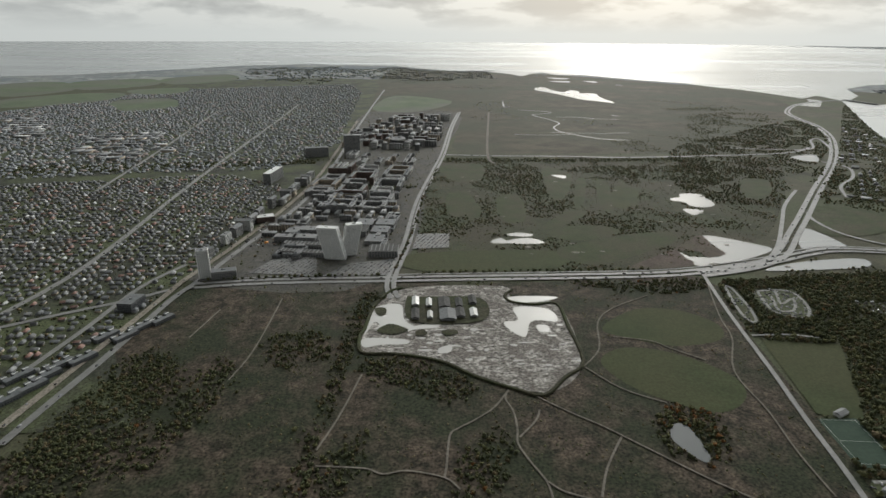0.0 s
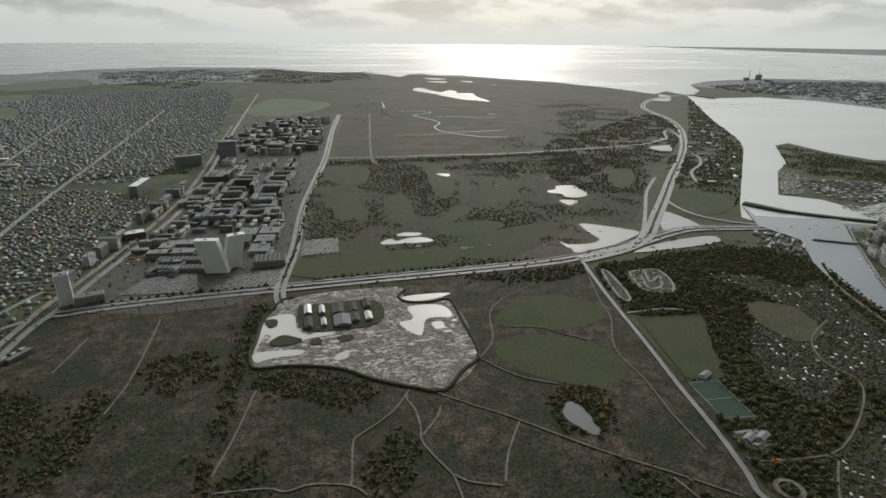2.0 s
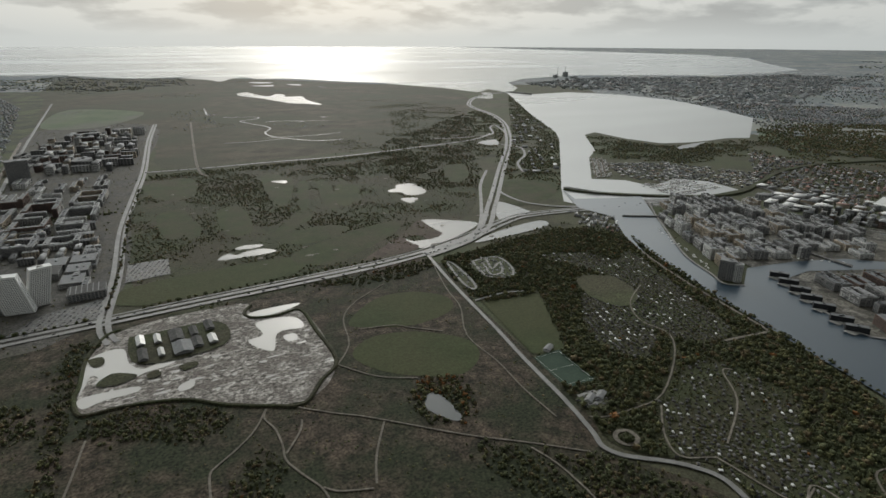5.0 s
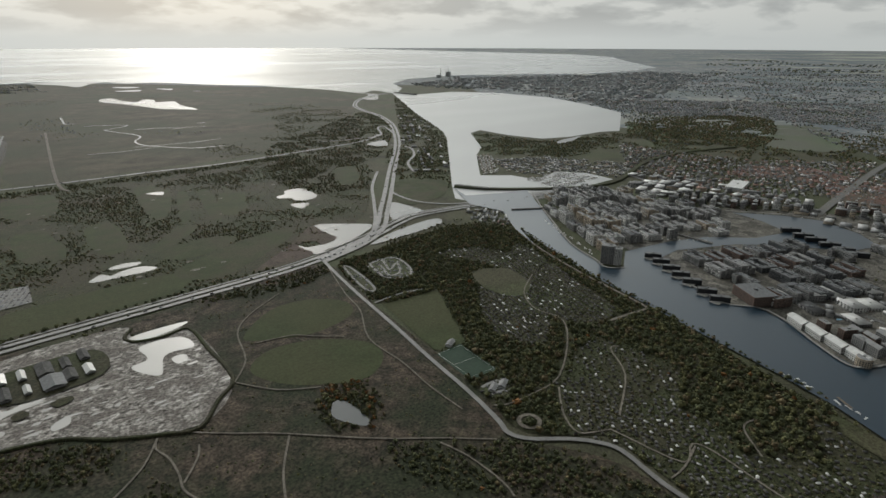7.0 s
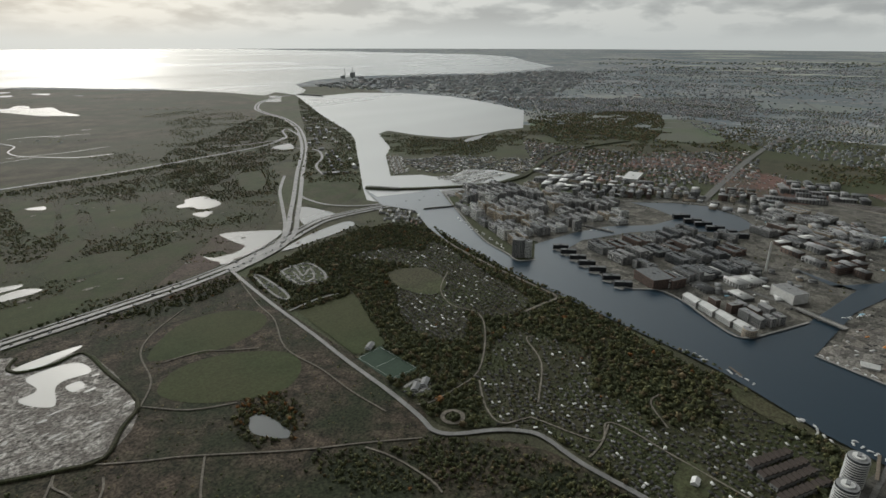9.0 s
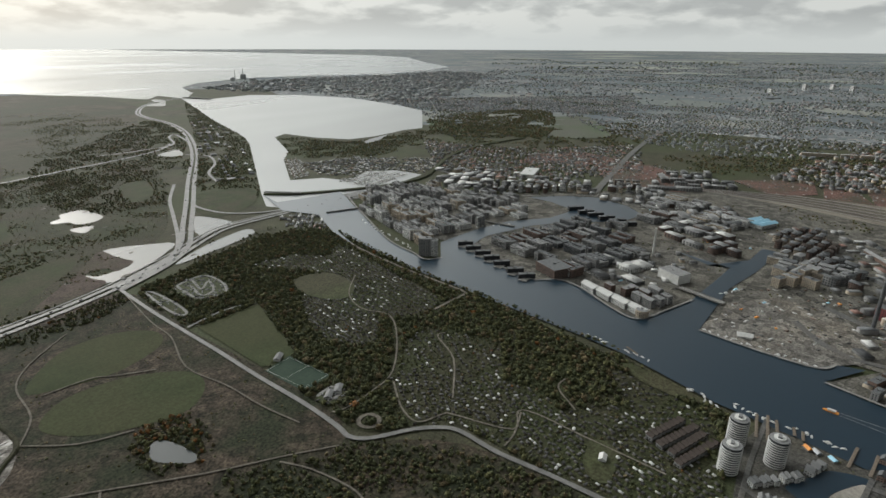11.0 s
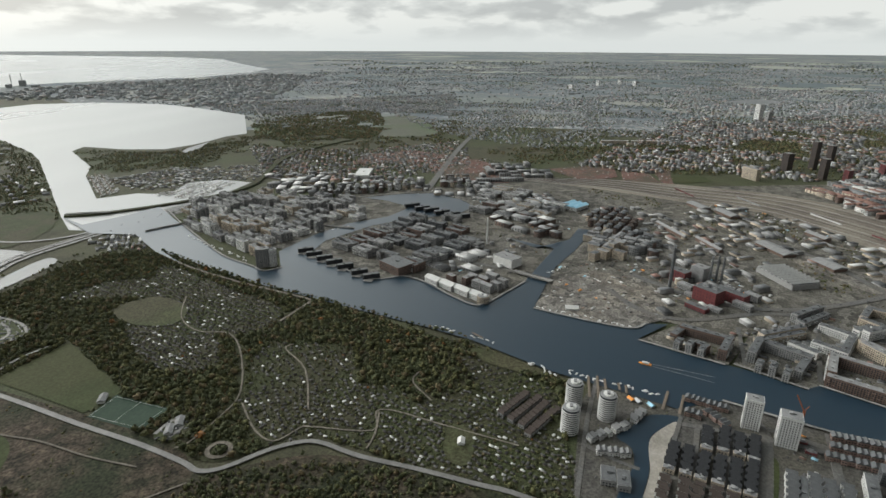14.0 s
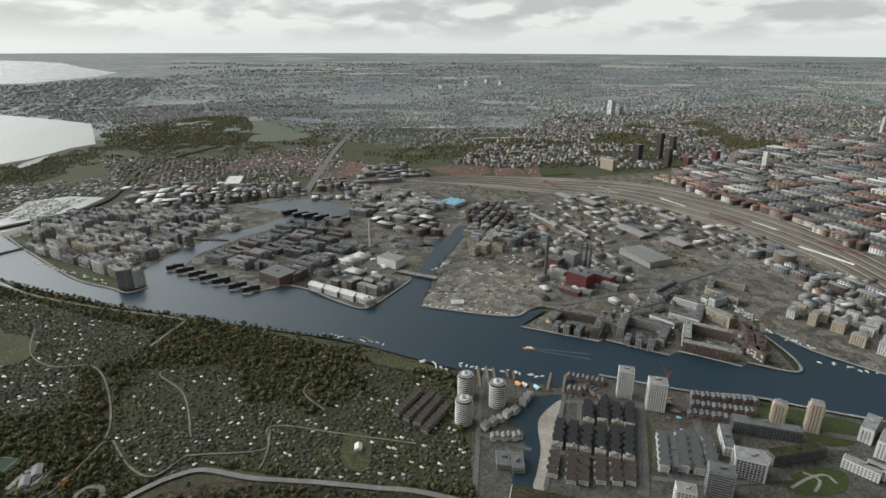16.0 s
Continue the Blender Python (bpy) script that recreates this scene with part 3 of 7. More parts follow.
GREYROOF = material("grey_roofing", (0.13, 0.132, 0.133), (0.225, 0.226, 0.224), 0.15, rough=0.82, island=0.55)
PALEROOF = material("pale_sheet_roofing", (0.3, 0.3, 0.29), (0.46, 0.46, 0.445), 0.12, rough=0.35, island=0.25)
REDROOF = material("red_tile_roofing", (0.125, 0.07, 0.056), (0.2, 0.115, 0.092), 0.2, rough=0.7, island=0.4)
BRICK = material("red_brown_brick", (0.095, 0.068, 0.056), (0.16, 0.115, 0.096), 0.3, island=0.35)
GREYBRICK = material("grey_brick", (0.15, 0.15, 0.148), (0.27, 0.268, 0.262), 0.3, island=0.4)
SANDWALL = material("sand_render", (0.29, 0.245, 0.19), (0.41, 0.355, 0.285), 0.2, island=0.3)
WHITEWALL = material("white_render", (0.44, 0.44, 0.425), (0.58, 0.578, 0.56), 0.2, island=0.15)
TOWERWHITE = material("white_tower_panel", (0.66, 0.66, 0.64), (0.78, 0.78, 0.765), 0.2)
GLASS = material("window_glass", (0.02, 0.024, 0.028), (0.05, 0.055, 0.06), 0.2, rough=0.12)
REDPANEL = material("red_metal_panel", (0.095, 0.028, 0.03), (0.14, 0.042, 0.042), 0.1, rough=0.45)
BLUEROOF = material("blue_sheet_roofing", (0.2, 0.42, 0.55), (0.32, 0.55, 0.68), 0.1, rough=0.4)
STEEL = material("grey_steel", (0.22, 0.225, 0.23), (0.32, 0.325, 0.33), 0.2, rough=0.4, metal=0.5)
TIMBER = material("weathered_timber", (0.1, 0.082, 0.065), (0.18, 0.15, 0.12), 0.4)
ORANGE = material("orange_paint", (0.55, 0.2, 0.03), (0.65, 0.27, 0.05), 0.3, rough=0.4)
BLACKROOF = material("black_tarred_roofing", (0.014, 0.015, 0.017), (0.032, 0.034, 0.037), 0.3, rough=0.75)
HULL = material("white_boat_paint", (0.4, 0.4, 0.39), (0.55, 0.55, 0.54), 0.3, rough=0.3, island=0.3)
CARPAINT = material("car_paint", (0.06, 0.06, 0.064), (0.17, 0.17, 0.174), 0.3, rough=0.25, island=0.95)
# Far town colours: aerial haze is painted in as paler, bluer, flatter tones.
FARROOF = material("hazed_town_roofing", (0.14, 0.15, 0.157), (0.21, 0.222, 0.23), 0.02, island=0.22)
FARRED = material("hazed_red_roofing", (0.21, 0.17, 0.155), (0.28, 0.23, 0.21), 0.02, island=0.3)
FARWALL = material("hazed_town_render", (0.22, 0.228, 0.23), (0.33, 0.335, 0.33), 0.02, island=0.25)
BROWNROOF = material("brown_roofing", (0.045, 0.036, 0.032), (0.075, 0.062, 0.055), 0.2)
FELT = material("roofing_felt", (0.04, 0.04, 0.039), (0.095, 0.093, 0.09), 0.2, island=0.6)
PINKBRICK = material("pink_brick", (0.18, 0.125, 0.105), (0.28, 0.2, 0.17), 0.3, island=0.2)
RUSTED = material("rusty_paint", (0.2, 0.075, 0.04), (0.3, 0.12, 0.07), 0.4)
FOAM = material("white_foam", (0.12, 0.14, 0.155), (0.26, 0.28, 0.29), 0.3)

# Far tree crowns, lightened to blue-grey in the base colour to imitate haze.
LEAF_FAR = material("hazed_woodland", (0.09, 0.105, 0.11), (0.13, 0.146, 0.148), 0.05, island=0.3)
rng = np.random.default_rng(7)

# ---- scattering ----


def inside(p, poly):
    """Which of the plan points p lie in the polygon."""
    poly = np.asarray(poly, float)
    ok = np.all((p > poly.min(0)) & (p < poly.max(0)), axis=1)
    q = p[ok]
    hit = np.zeros(len(q), bool)
    a, b = poly, np.roll(poly, -1, 0)
    for (x0, y0), (x1, y1) in zip(a, b):
        if y0 != y1:
            hit ^= ((y0 > q[:, 1]) != (y1 > q[:, 1])) & (q[:, 0] < (x1 - x0) * (q[:, 1] - y0) / (y1 - y0) + x0)
    ok[ok] = hit
    return ok


def loosen(p, share=0.4, spread=9.0):
    """Carries some of the plants out over the edge of their thicket."""
    k = rng.random(len(p)) < share
    return p + k[:, None] * rng.normal(0, spread, p.shape)


WET = ("sea", "bay", "lake", "harbour_water", "canal", "puddle", "lagoon")


def clear(p, margin=4.0, avoid=WET, roads=True):
    """Which points keep off water and off roads."""
    ok = np.ones(len(p), bool)
    for name in avoid:
        for poly in SHEETS.get(name, []):
            ok &= ~inside(p, poly)
    if roads:
        for line, half in LINES:
            near = np.all((p > line.min(0) - 40) & (p < line.max(0) + 40), axis=1) & ok
            idx = np.nonzero(near)[0]
            if len(idx):
                q, a, b = p[idx], line[:-1], line[1:]
                d = b - a
                far = np.full(len(q), 1e9)
                for k in range(len(a)):
                    u = np.clip(((q - a[k]) @ d[k]) / max(d[k] @ d[k], 1e-6), 0, 1)
                    far = np.minimum(far, np.hypot(*(q - a[k] - u[:, None] * d[k]).T))
                ok[idx] = far > half + margin
    return ok


def grid_points(poly, du, dv, angle=0.0, jitter=0.3, keep=1.0):
    """Jittered lattice points inside a plan polygon, its rows turned by angle degrees."""
    poly = np.asarray(poly, float)
    c, s = math.cos(radians(angle)), math.sin(radians(angle))
    rot = np.array([[c, -s], [s, c]])
    loc = poly @ rot
    lo, hi = loc.min(0), loc.max(0)
    u, v = np.meshgrid(np.arange(lo[0], hi[0], du), np.arange(lo[1], hi[1], dv), indexing="ij")
    p = np.stack([u.ravel(), v.ravel()], 1)
    p += (rng.random(p.shape) - 0.5) * 2 * jitter * np.array([du, dv])
    if keep < 1:
        p = p[rng.random(len(p)) < keep]
    p = p @ rot.T
    return p[inside(p, poly)]


def clumped(p, scale, level_at):
    """Keeps the points where a smooth random field is high, so that groups and gaps form."""
    k = np.array([noise.noise(Vector((x / scale, y / scale, 3.1))) for x, y in p]) if len(p) else np.zeros(0)
    return p[k > level_at]


class Batch:
    """Many small pieces joined into one mesh."""

    def __init__(self):
        self.verts, self.loops, self.sizes, self.count = [], [], [], 0

    def add(self, shape, pos, yaw, size):
        tv, faces = shape
        n, k = len(pos), len(tv)
        if not n:
            return
        v = tv[None] * size[:, None, :]
        c, s = np.cos(yaw)[:, None], np.sin(yaw)[:, None]
        out = np.stack([v[..., 0] * c - v[..., 1] * s, v[..., 0] * s + v[..., 1] * c, v[..., 2]], -1) + pos[:, None, :]
        self.verts.append(out.reshape(-1, 3))
        base = self.count + np.arange(n)[:, None] * k
        for f in faces:
            self.loops.append((base[:, :, None] + f[None]).reshape(-1))
            self.sizes.append(np.full(n * len(f), f.shape[1]))
        self.count += n * k

    def build(self, name, mat, label="", category="", smooth=False):
        if not self.verts:
            return None
        v, l, z = np.concatenate(self.verts) * S, np.concatenate(self.loops), np.concatenate(self.sizes)
        me = bpy.data.meshes.new(name)
        me.vertices.add(len(v))
        me.vertices.foreach_set("co", v.astype(np.float32).ravel())
        me.loops.add(len(l))
        me.loops.foreach_set("vertex_index", l.astype(np.int32))
        me.polygons.add(len(z))
        me.polygons.foreach_set("loop_start", np.concatenate([[0], np.cumsum(z)[:-1]]).astype(np.int32))
        me.materials.append(mat)
        me.update(calc_edges=True)
        if smooth:
            me.polygons.foreach_set("use_smooth", np.ones(len(z), bool))
        return tagged(new(name, me), label, category, "", "stuff")


def shape_of(verts, *faces):
    return np.array(verts, float), [np.array(f) for f in faces]


CORNERS = [(-0.5, -0.5), (0.5, -0.5), (0.5, 0.5), (-0.5, 0.5)]
WALLS = shape_of([(x, y, z) for z in (0, 1) for x, y in CORNERS], [(i, (i + 1) % 4, 4 + (i + 1) % 4, 4 + i) for i in range(4)])
BOX = shape_of([(x, y, z) for z in (0, 1) for x, y in CORNERS], [(i, (i + 1) % 4, 4 + (i + 1) % 4, 4 + i) for i in range(4)] + [(4, 5, 6, 7)])
LID = shape_of([(x, y, z) for z in (-0.15, 1) for x, y in CORNERS], [(i, (i + 1) % 4, 4 + (i + 1) % 4, 4 + i) for i in range(4)] + [(4, 5, 6, 7)])
GABLE = shape_of([(-0.54, -0.58, -0.1), (0.54, -0.58, -0.1), (0.54, 0.58, -0.1), (-0.54, 0.58, -0.1), (-0.54, 0, 1), (0.54, 0, 1)], [(0, 1, 5, 4), (2, 3, 4, 5)], [(1, 2, 5), (3, 0, 4)])


def crown_shape(seed, clumps, wide=0.44):
    """An uneven leafy crown: a dense heart with leaf clumps standing out all round it."""
    bm = bmesh.new()
    r = random.Random(seed)
    heart = bmesh.ops.create_icosphere(bm, subdivisions=1, radius=wide * 0.82)["verts"]
    for v in heart:
        v.co = v.co * r.uniform(0.7, 1.12) + Vector((0, 0, 0.46))
    bm.normal_update()
    bmesh.ops.delete(bm, geom=[f for f in bm.faces if f.normal.z < -0.5], context="FACES")
    for k in range(clumps):
        z = r.uniform(-0.35, 1.0)
        a = r.uniform(0, 6.2832)
        out = Vector((math.cos(a) * math.sqrt(1 - z * z), math.sin(a) * math.sqrt(1 - z * z), z))
        at = out * wide * r.uniform(0.72, 1.16) + Vector((0, 0, 0.48))
        side = (out.orthogonal().normalized() + out * r.uniform(-0.6, 0.6)).normalized()
        turned = out.cross(side) + out * r.uniform(-0.5, 0.5)
        size = wide * r.uniform(0.3, 0.62)
        b = r.uniform(0, 6.2832)
        bm.faces.new([bm.verts.new(at + (side * math.cos(b + c) + turned * math.sin(b + c)) * size * r.uniform(0.7, 1.1)) for c in (0, 2.09, 4.19)])
    bm.verts.index_update()
    out = shape_of([tuple(v.co) for v in bm.verts], [[v.index for v in f.verts] for f in bm.faces])
    bm.free()
    return out


CROWNS = [crown_shape(i, 20) for i in range(6)]
BUSHES = [crown_shape(20 + i, 5, 0.46) for i in range(5)]
HEAPS = [crown_shape(50 + i, 0, 0.5) for i in range(3)]


def tuft_shape(seed):
    """A small bush or far crown: an uneven ring with a top and a foot."""
    r = random.Random(seed)
    ring = [(0.5 * math.cos(a * 1.2566) * r.uniform(0.7, 1.3), 0.5 * math.sin(a * 1.2566) * r.uniform(0.7, 1.3), r.uniform(0.3, 0.65)) for a in range(5)]
    return shape_of(ring + [(r.uniform(-0.15, 0.15), r.uniform(-0.15, 0.15), 0.95), (0, 0, 0)], [(i, (i + 1) % 5, 5) for i in range(5)] + [((i + 1) % 5, i, 6) for i in range(5)])


TUFTS = [tuft_shape(40 + i) for i in range(6)]


def plant(kinds, p, low, high, shapes=CROWNS, flat=1.0):
    """Crowns of low to high metres at plan points, shared out over the batches by their weights."""
    if not len(p):
        return
    pick = rng.choice(len(kinds), len(p), p=[w for _, w in kinds])
    form = rng.integers(0, len(shapes), len(p))
    size = low + (high - low) * rng.random(len(p)) ** 1.5
    for i, (batch, _) in enumerate(kinds):
        for j, sh in enumerate(shapes):
            k = (pick == i) & (form == j)
            n = int(k.sum())
            if n:
                wide = size[k] * rng.uniform(0.85, 1.2, n)
                batch.add(sh, np.column_stack([p[k], np.full(n, -0.1 * low)]), rng.random(n) * 6.28, np.column_stack([wide, wide * rng.uniform(0.8, 1.2, n), size[k] * flat]))


dark, olive, brown, rust, distant = (Batch() for _ in range(5))
HEATH_P, FOREST_P, SUBURB_P, GOLF_P = SHEETS["heath"][0], SHEETS["garden_forest_floor"][0], SHEETS["suburb_ground"][0], SHEETS["golf_course"][0]
OPEN = WET + ("oval_pasture", "sports_field", "turf_pitch", "building_site_ground", "canal_beach", "meadow", "fairway", "crop_field", "clubhouse_yard", "parking_ground", "lawn")

lawns = [[(720, 819), (783, 780), (762, 699), (707, 672), (681, 712), (686, 772)], [(570, 155), (567, 123), (509, 116), (516, 146)], [(766, 174), (758, 120), (730, 57), (716, 81), (734, 150)]]
for spot in lawns:
    sheet("lawn", spot, 0.8, DRYGRASS, "dry green lawn among garden woods")
for spot in ([(450, 492), (492, 491), (474, 457), (449, 468)], [(565, 980), (638, 987), (621, 897), (587, 868), (547, 910)], [(513, 1000), (523, 936), (513, 866), (492, 862)]):
    sheet("clubhouse_yard", spot, 0.8, DRYGRASS, "worn grass ground of a kart track and its yard")
for track in ([(569, 982), (617, 988), (634, 967), (623, 908), (594, 875), (558, 896), (562, 947), (569, 982)], [(579, 986), (601, 981), (585, 929), (618, 952), (596, 906), (568, 903), (582, 955), (580, 969)], [(518, 1005), (500, 917), (496, 866), (509, 862), (521, 915), (526, 990), (518, 1005)], [(453, 493), (481, 492), (476, 472), (453, 473)], [(477, 812), (512, 815), (544, 816), (581, 807)]):
    ribbon("kart_track", track, 4.5, 1.1, CONCRETE, "pale winding kart track", category="track")
for spot in ([(-92, 1181), (-89, 1284), (-12, 1287), (-11, 1192)], [(-408, 1033), (-357, 1178), (-299, 1146), (-270, 1024)], [(-259, 1024), (-126, 1035), (-124, 1119), (-215, 1091)]):
    sheet("parking_ground", spot, 0.8, STREET, "grey car park with rows of cars", smooth=False)

# cabins of the garden colonies first, so that trees keep off them
cabin_wall, cabin_roof, cabin_pale = Batch(), Batch(), Batch()
COLONIES = [([(714, 942), (822, 914), (858, 755), (816, 544), (731, 522), (688, 598), (754, 703), (772, 821)], 17), ([(675, 747), (745, 710), (706, 615), (644, 544), (579, 570), (597, 644)], 15), ([(672, 487), (718, 377), (652, 319), (575, 288), (509, 339), (506, 400), (552, 430)], 19), ([(512, 395), (623, 309), (611, 221), (511, 208), (505, 303), (474, 354)], 17), ([(537, 231), (651, 156), (626, 41), (537, 4), (504, 35), (484, 140)], 16), ([(912, 884), (856, 682), (785, 529), (710, 600), (702, 710)], 16), ([(561, 444), (616, 324), (608, 261), (534, 221), (519, 309), (495, 383)], 16), ([(593, 226), (608, 98), (560, 3), (495, 2), (495, 120), (507, 212)], 16), ([(687, 697), (652, 567), (602, 524), (584, 610)], 15), ([(740, 186), (689, 38), (622, 56), (631, 109)], 20)]
cabins, hedges = [], []
for k, (zone, gap) in enumerate(COLONIES):
    row = 74 if k in (0, 1, 5, 8) else 25 + 11 * k
    zone = [tuple(q) for q in curve_points(zone, True)]
    p = grid_points(zone, gap * 0.46, gap * 0.68, row, 0.22, 0.8)
    p = p[clear(p, 3, OPEN)]
    for had in cabins:
        if len(p) and len(had):
            p = p[np.min(np.hypot(p[:, None, 0] - had[None, :, 0], p[:, None, 1] - had[None, :, 1]), axis=1) > 6]
    cabins.append(p)
    h = grid_points(zone, 3.0, gap * 0.68, row, 0.2, 0.7) + np.array([-math.sin(radians(row)), math.cos(radians(row))]) * gap * 0.34
    hedges.append(h)
    n = len(p)
    yaw = np.radians(row) + rng.normal(0, 0.12, n) + (rng.random(n) < 0.3) * 1.57
    size = np.column_stack([rng.uniform(3.2, 5.6, n), rng.uniform(2.4, 3.4, n), rng.uniform(2.0, 2.6, n)])
    cabin_wall.add(WALLS, np.column_stack([p, np.zeros(n)]), yaw, size)
    pale = rng.random(n) < 0.14
    for batch, w in ((cabin_pale, pale), (cabin_roof, ~pale)):
        batch.add(GABLE, np.column_stack([p[w], size[w, 2]]), yaw[w], np.column_stack([size[w, :2], rng.uniform(0.6, 1.5, int(w.sum()))]))
cabins = np.concatenate(cabins)
cabin_wall.build("cabin_walls", TIMBER, "small timber garden cabins", "cabins")
cabin_roof.build("cabin_roofs", FELT, "grey felt roofs of garden cabins", "cabins")
cabin_pale.build("cabin_roofs", PALEROOF, "pale metal roofs of garden cabins", "cabins")


def off_cabins(p, gap):
    cell = 12.0
    taken = {}
    for x, y in cabins:
        taken.setdefault((int(x // cell), int(y // cell)), []).append((x, y))
    keep = []
    for x, y in p:
        i, j = int(x // cell), int(y // cell)
        keep.append(all((x - a) ** 2 + (y - b) ** 2 > gap * gap for di in (-1, 0, 1) for dj in (-1, 0, 1) for a, b in taken.get((i + di, j + dj), ())))
    return p[np.array(keep, bool)] if len(p) else p


MIXED = [(dark, 0.47), (olive, 0.39), (brown, 0.136), (rust, 0.004)]
p = grid_points(FOREST_P, 6.6, 6.6, 10, 0.5)
p = p[clear(p, 3, OPEN)]
p = off_cabins(p, 4.2)
inside_colony = np.zeros(len(p), bool)
for zone, _ in COLONIES:
    inside_colony |= inside(p, np.array([tuple(q) for q in curve_points(zone, True)]))
plant(MIXED, p[~inside_colony], 4.5, 11)
q = p[inside_colony]
plant(MIXED, q, 2.2, 5.0)
h = np.concatenate(hedges)
plant([(dark, 0.75), (olive, 0.25)], off_cabins(h[clear(h, 2, OPEN)], 2.8), 1.6, 3.2, TUFTS)
hedge = grid_points(FOREST_P, 5.5, 5.5, 30, 0.5, 0.6)
plant([(dark, 0.6), (olive, 0.3), (brown, 0.1)], off_cabins(hedge[clear(hedge, 2, OPEN)], 3.5), 1.2, 3, TUFTS)

# scrub on the heath: belts, thickets and single bushes
BELTS = [[(-495, 488), (-491, 576), (-470, 664), (-413, 709), (-371, 653), (-375, 558), (-372, 491), (-388, 448), (-464, 446)], [(-166, 926), (-148, 950), (-125, 927), (-146, 802), (-149, 718), (-150, 634), (-155, 525), (-150, 455), (-174, 455), (-172, 544), (-170, 660), (-170, 783)], [(-125, 718), (-50, 721), (23, 672), (30, 640), (-7, 626), (-61, 650), (-127, 682)], [(-155, 498), (-107, 556), (-99, 499), (-115, 456), (-144, 456)], [(-357, 640), (-339, 712), (-304, 683), (-304, 605), (-323, 520), (-344, 475), (-372, 491), (-362, 559)], [(249, 577), (280, 629), (337, 625), (321, 539), (287, 520), (249, 537)], [(14, 530), (69, 572), (62, 479), (31, 461), (2, 460)], [(292, 475), (347, 426), (393, 378), (378, 311), (343, 327), (278, 420)], [(-486, 692), (-436, 740), (-386, 653), (-427, 601)], [(-484, 555), (-421, 578), (-400, 518), (-446, 472)], [(216, 1014), (337, 1019), (486, 1037), (465, 984), (365, 968)], [(-285, 779), (-209, 800), (-183, 717), (-252, 699)], [(396, 402), (449, 322), (478, 233), (484, 140), (473, 100), (364, 336)]]
for zone in BELTS:
    p = grid_points(curve_points(zone, True), 5.0, 5.0, 0, 0.5)
    p = loosen(clumped(p[clear(p, 3, OPEN)], 30, -0.4), 0.45, 10)
    p = p[clear(p, 3, OPEN)]
    plant([(dark, 0.62), (olive, 0.25), (brown, 0.13)], p, 2.6, 7)
    plant([(rust, 0.5), (brown, 0.5)], p[rng.random(len(p)) < 0.012], 4, 7)
p = grid_points(HEATH_P, 7, 7, 0, 0.5)
p = clumped(p[clear(p, 3, OPEN)], 45, 0.06)
plant([(dark, 0.5), (olive, 0.2), (brown, 0.3)], p[rng.random(len(p)) < 0.65], 1.5, 4.5, BUSHES, 0.75)
p = grid_points(HEATH_P, 8, 8, 20, 0.5)
plant([(dark, 0.3), (olive, 0.2), (brown, 0.5)], p[clear(p, 3, OPEN)], 0.8, 2.3, TUFTS, 0.55)
ring = grid_points(curve_points([(259, 599), (285, 623), (325, 613), (323, 559), (291, 511), (276, 524), (279, 567), (276, 586), (261, 572)], True), 7, 7, 0, 0.5)
plant([(rust, 0.3), (olive, 0.4), (brown, 0.3)], ring[clear(ring, 2, WET)], 4, 8)

# golf course woods, marsh scrub, tree rows along roads
p = grid_points(GOLF_P, 7, 7, 0, 0.5)
p = p[clear(p, 5, OPEN)]
q = loosen(clumped(p, 90, 0.16), 0.4, 16)
plant([(dark, 0.4), (olive, 0.25), (brown, 0.35)], q[clear(q, 3, OPEN)], 3, 7.5, BUSHES, 0.75)
p = clumped(p, 260, -0.25)
p = p[rng.random(len(p)) < 0.3]
plant([(dark, 0.25), (olive, 0.4), (brown, 0.35)], p, 1.5, 4.5, TUFTS, 0.7)
for zone in ([(89, 1990), (193, 2032), (311, 1931), (284, 1691), (193, 1635), (96, 1716)], [(289, 1512), (388, 1474), (549, 1374), (468, 1294), (384, 1283), (278, 1363)], [(-90, 1469), (-7, 1526), (91, 1606), (131, 1478), (65, 1355), (-5, 1300), (-81, 1305)], [(417, 2033), (818, 2081), (982, 2033), (900, 1847), (562, 1893)], [(188, 1592), (310, 1692), (302, 1501), (201, 1431)]):
    p = grid_points(curve_points(zone, True), 8.5, 8.5, 0, 0.5)
    p = loosen(p, 0.5, 18)
    plant([(dark, 0.5), (olive, 0.25), (brown, 0.25)], p[clear(p, 4, OPEN)], 3.5, 8, BUSHES, 0.8)
p = grid_points(SHEETS["marsh"][0], 40, 40, 0, 0.5)
p = clumped(p[clear(p, 5, WET)], 500, 0.42)
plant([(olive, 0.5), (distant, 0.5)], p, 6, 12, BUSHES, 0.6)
for zone, gap in (([(1345, 3840), (1825, 3935), (1875, 3520), (1390, 2560), (1140, 2615), (1175, 3240)], 13), ([(700, 2590), (930, 2755), (1165, 2675), (1430, 2550), (1325, 2340), (1030, 2345), (679, 2329)], 11), ([(-1520, 7690), (-850, 8300), (370, 7455), (435, 6325), (-265, 5805), (-875, 6185)], 30), ([(-2735, 7785), (-1675, 8480), (-1055, 6590), (-1295, 5440), (-2195, 6045)], 34)):
    p = grid_points(zone, gap, gap, 0, 0.5)
    p = loosen(clumped(p[clear(p, 5, WET)], 170, 0.0), 0.5, 40)
    p = p[clear(p, 5, WET)]
    plant([(olive, 0.35), (distant, 0.65)] if gap > 20 else [(dark, 0.5), (olive, 0.5)], p, gap * 0.5, gap * 0.9, BUSHES, 0.5)
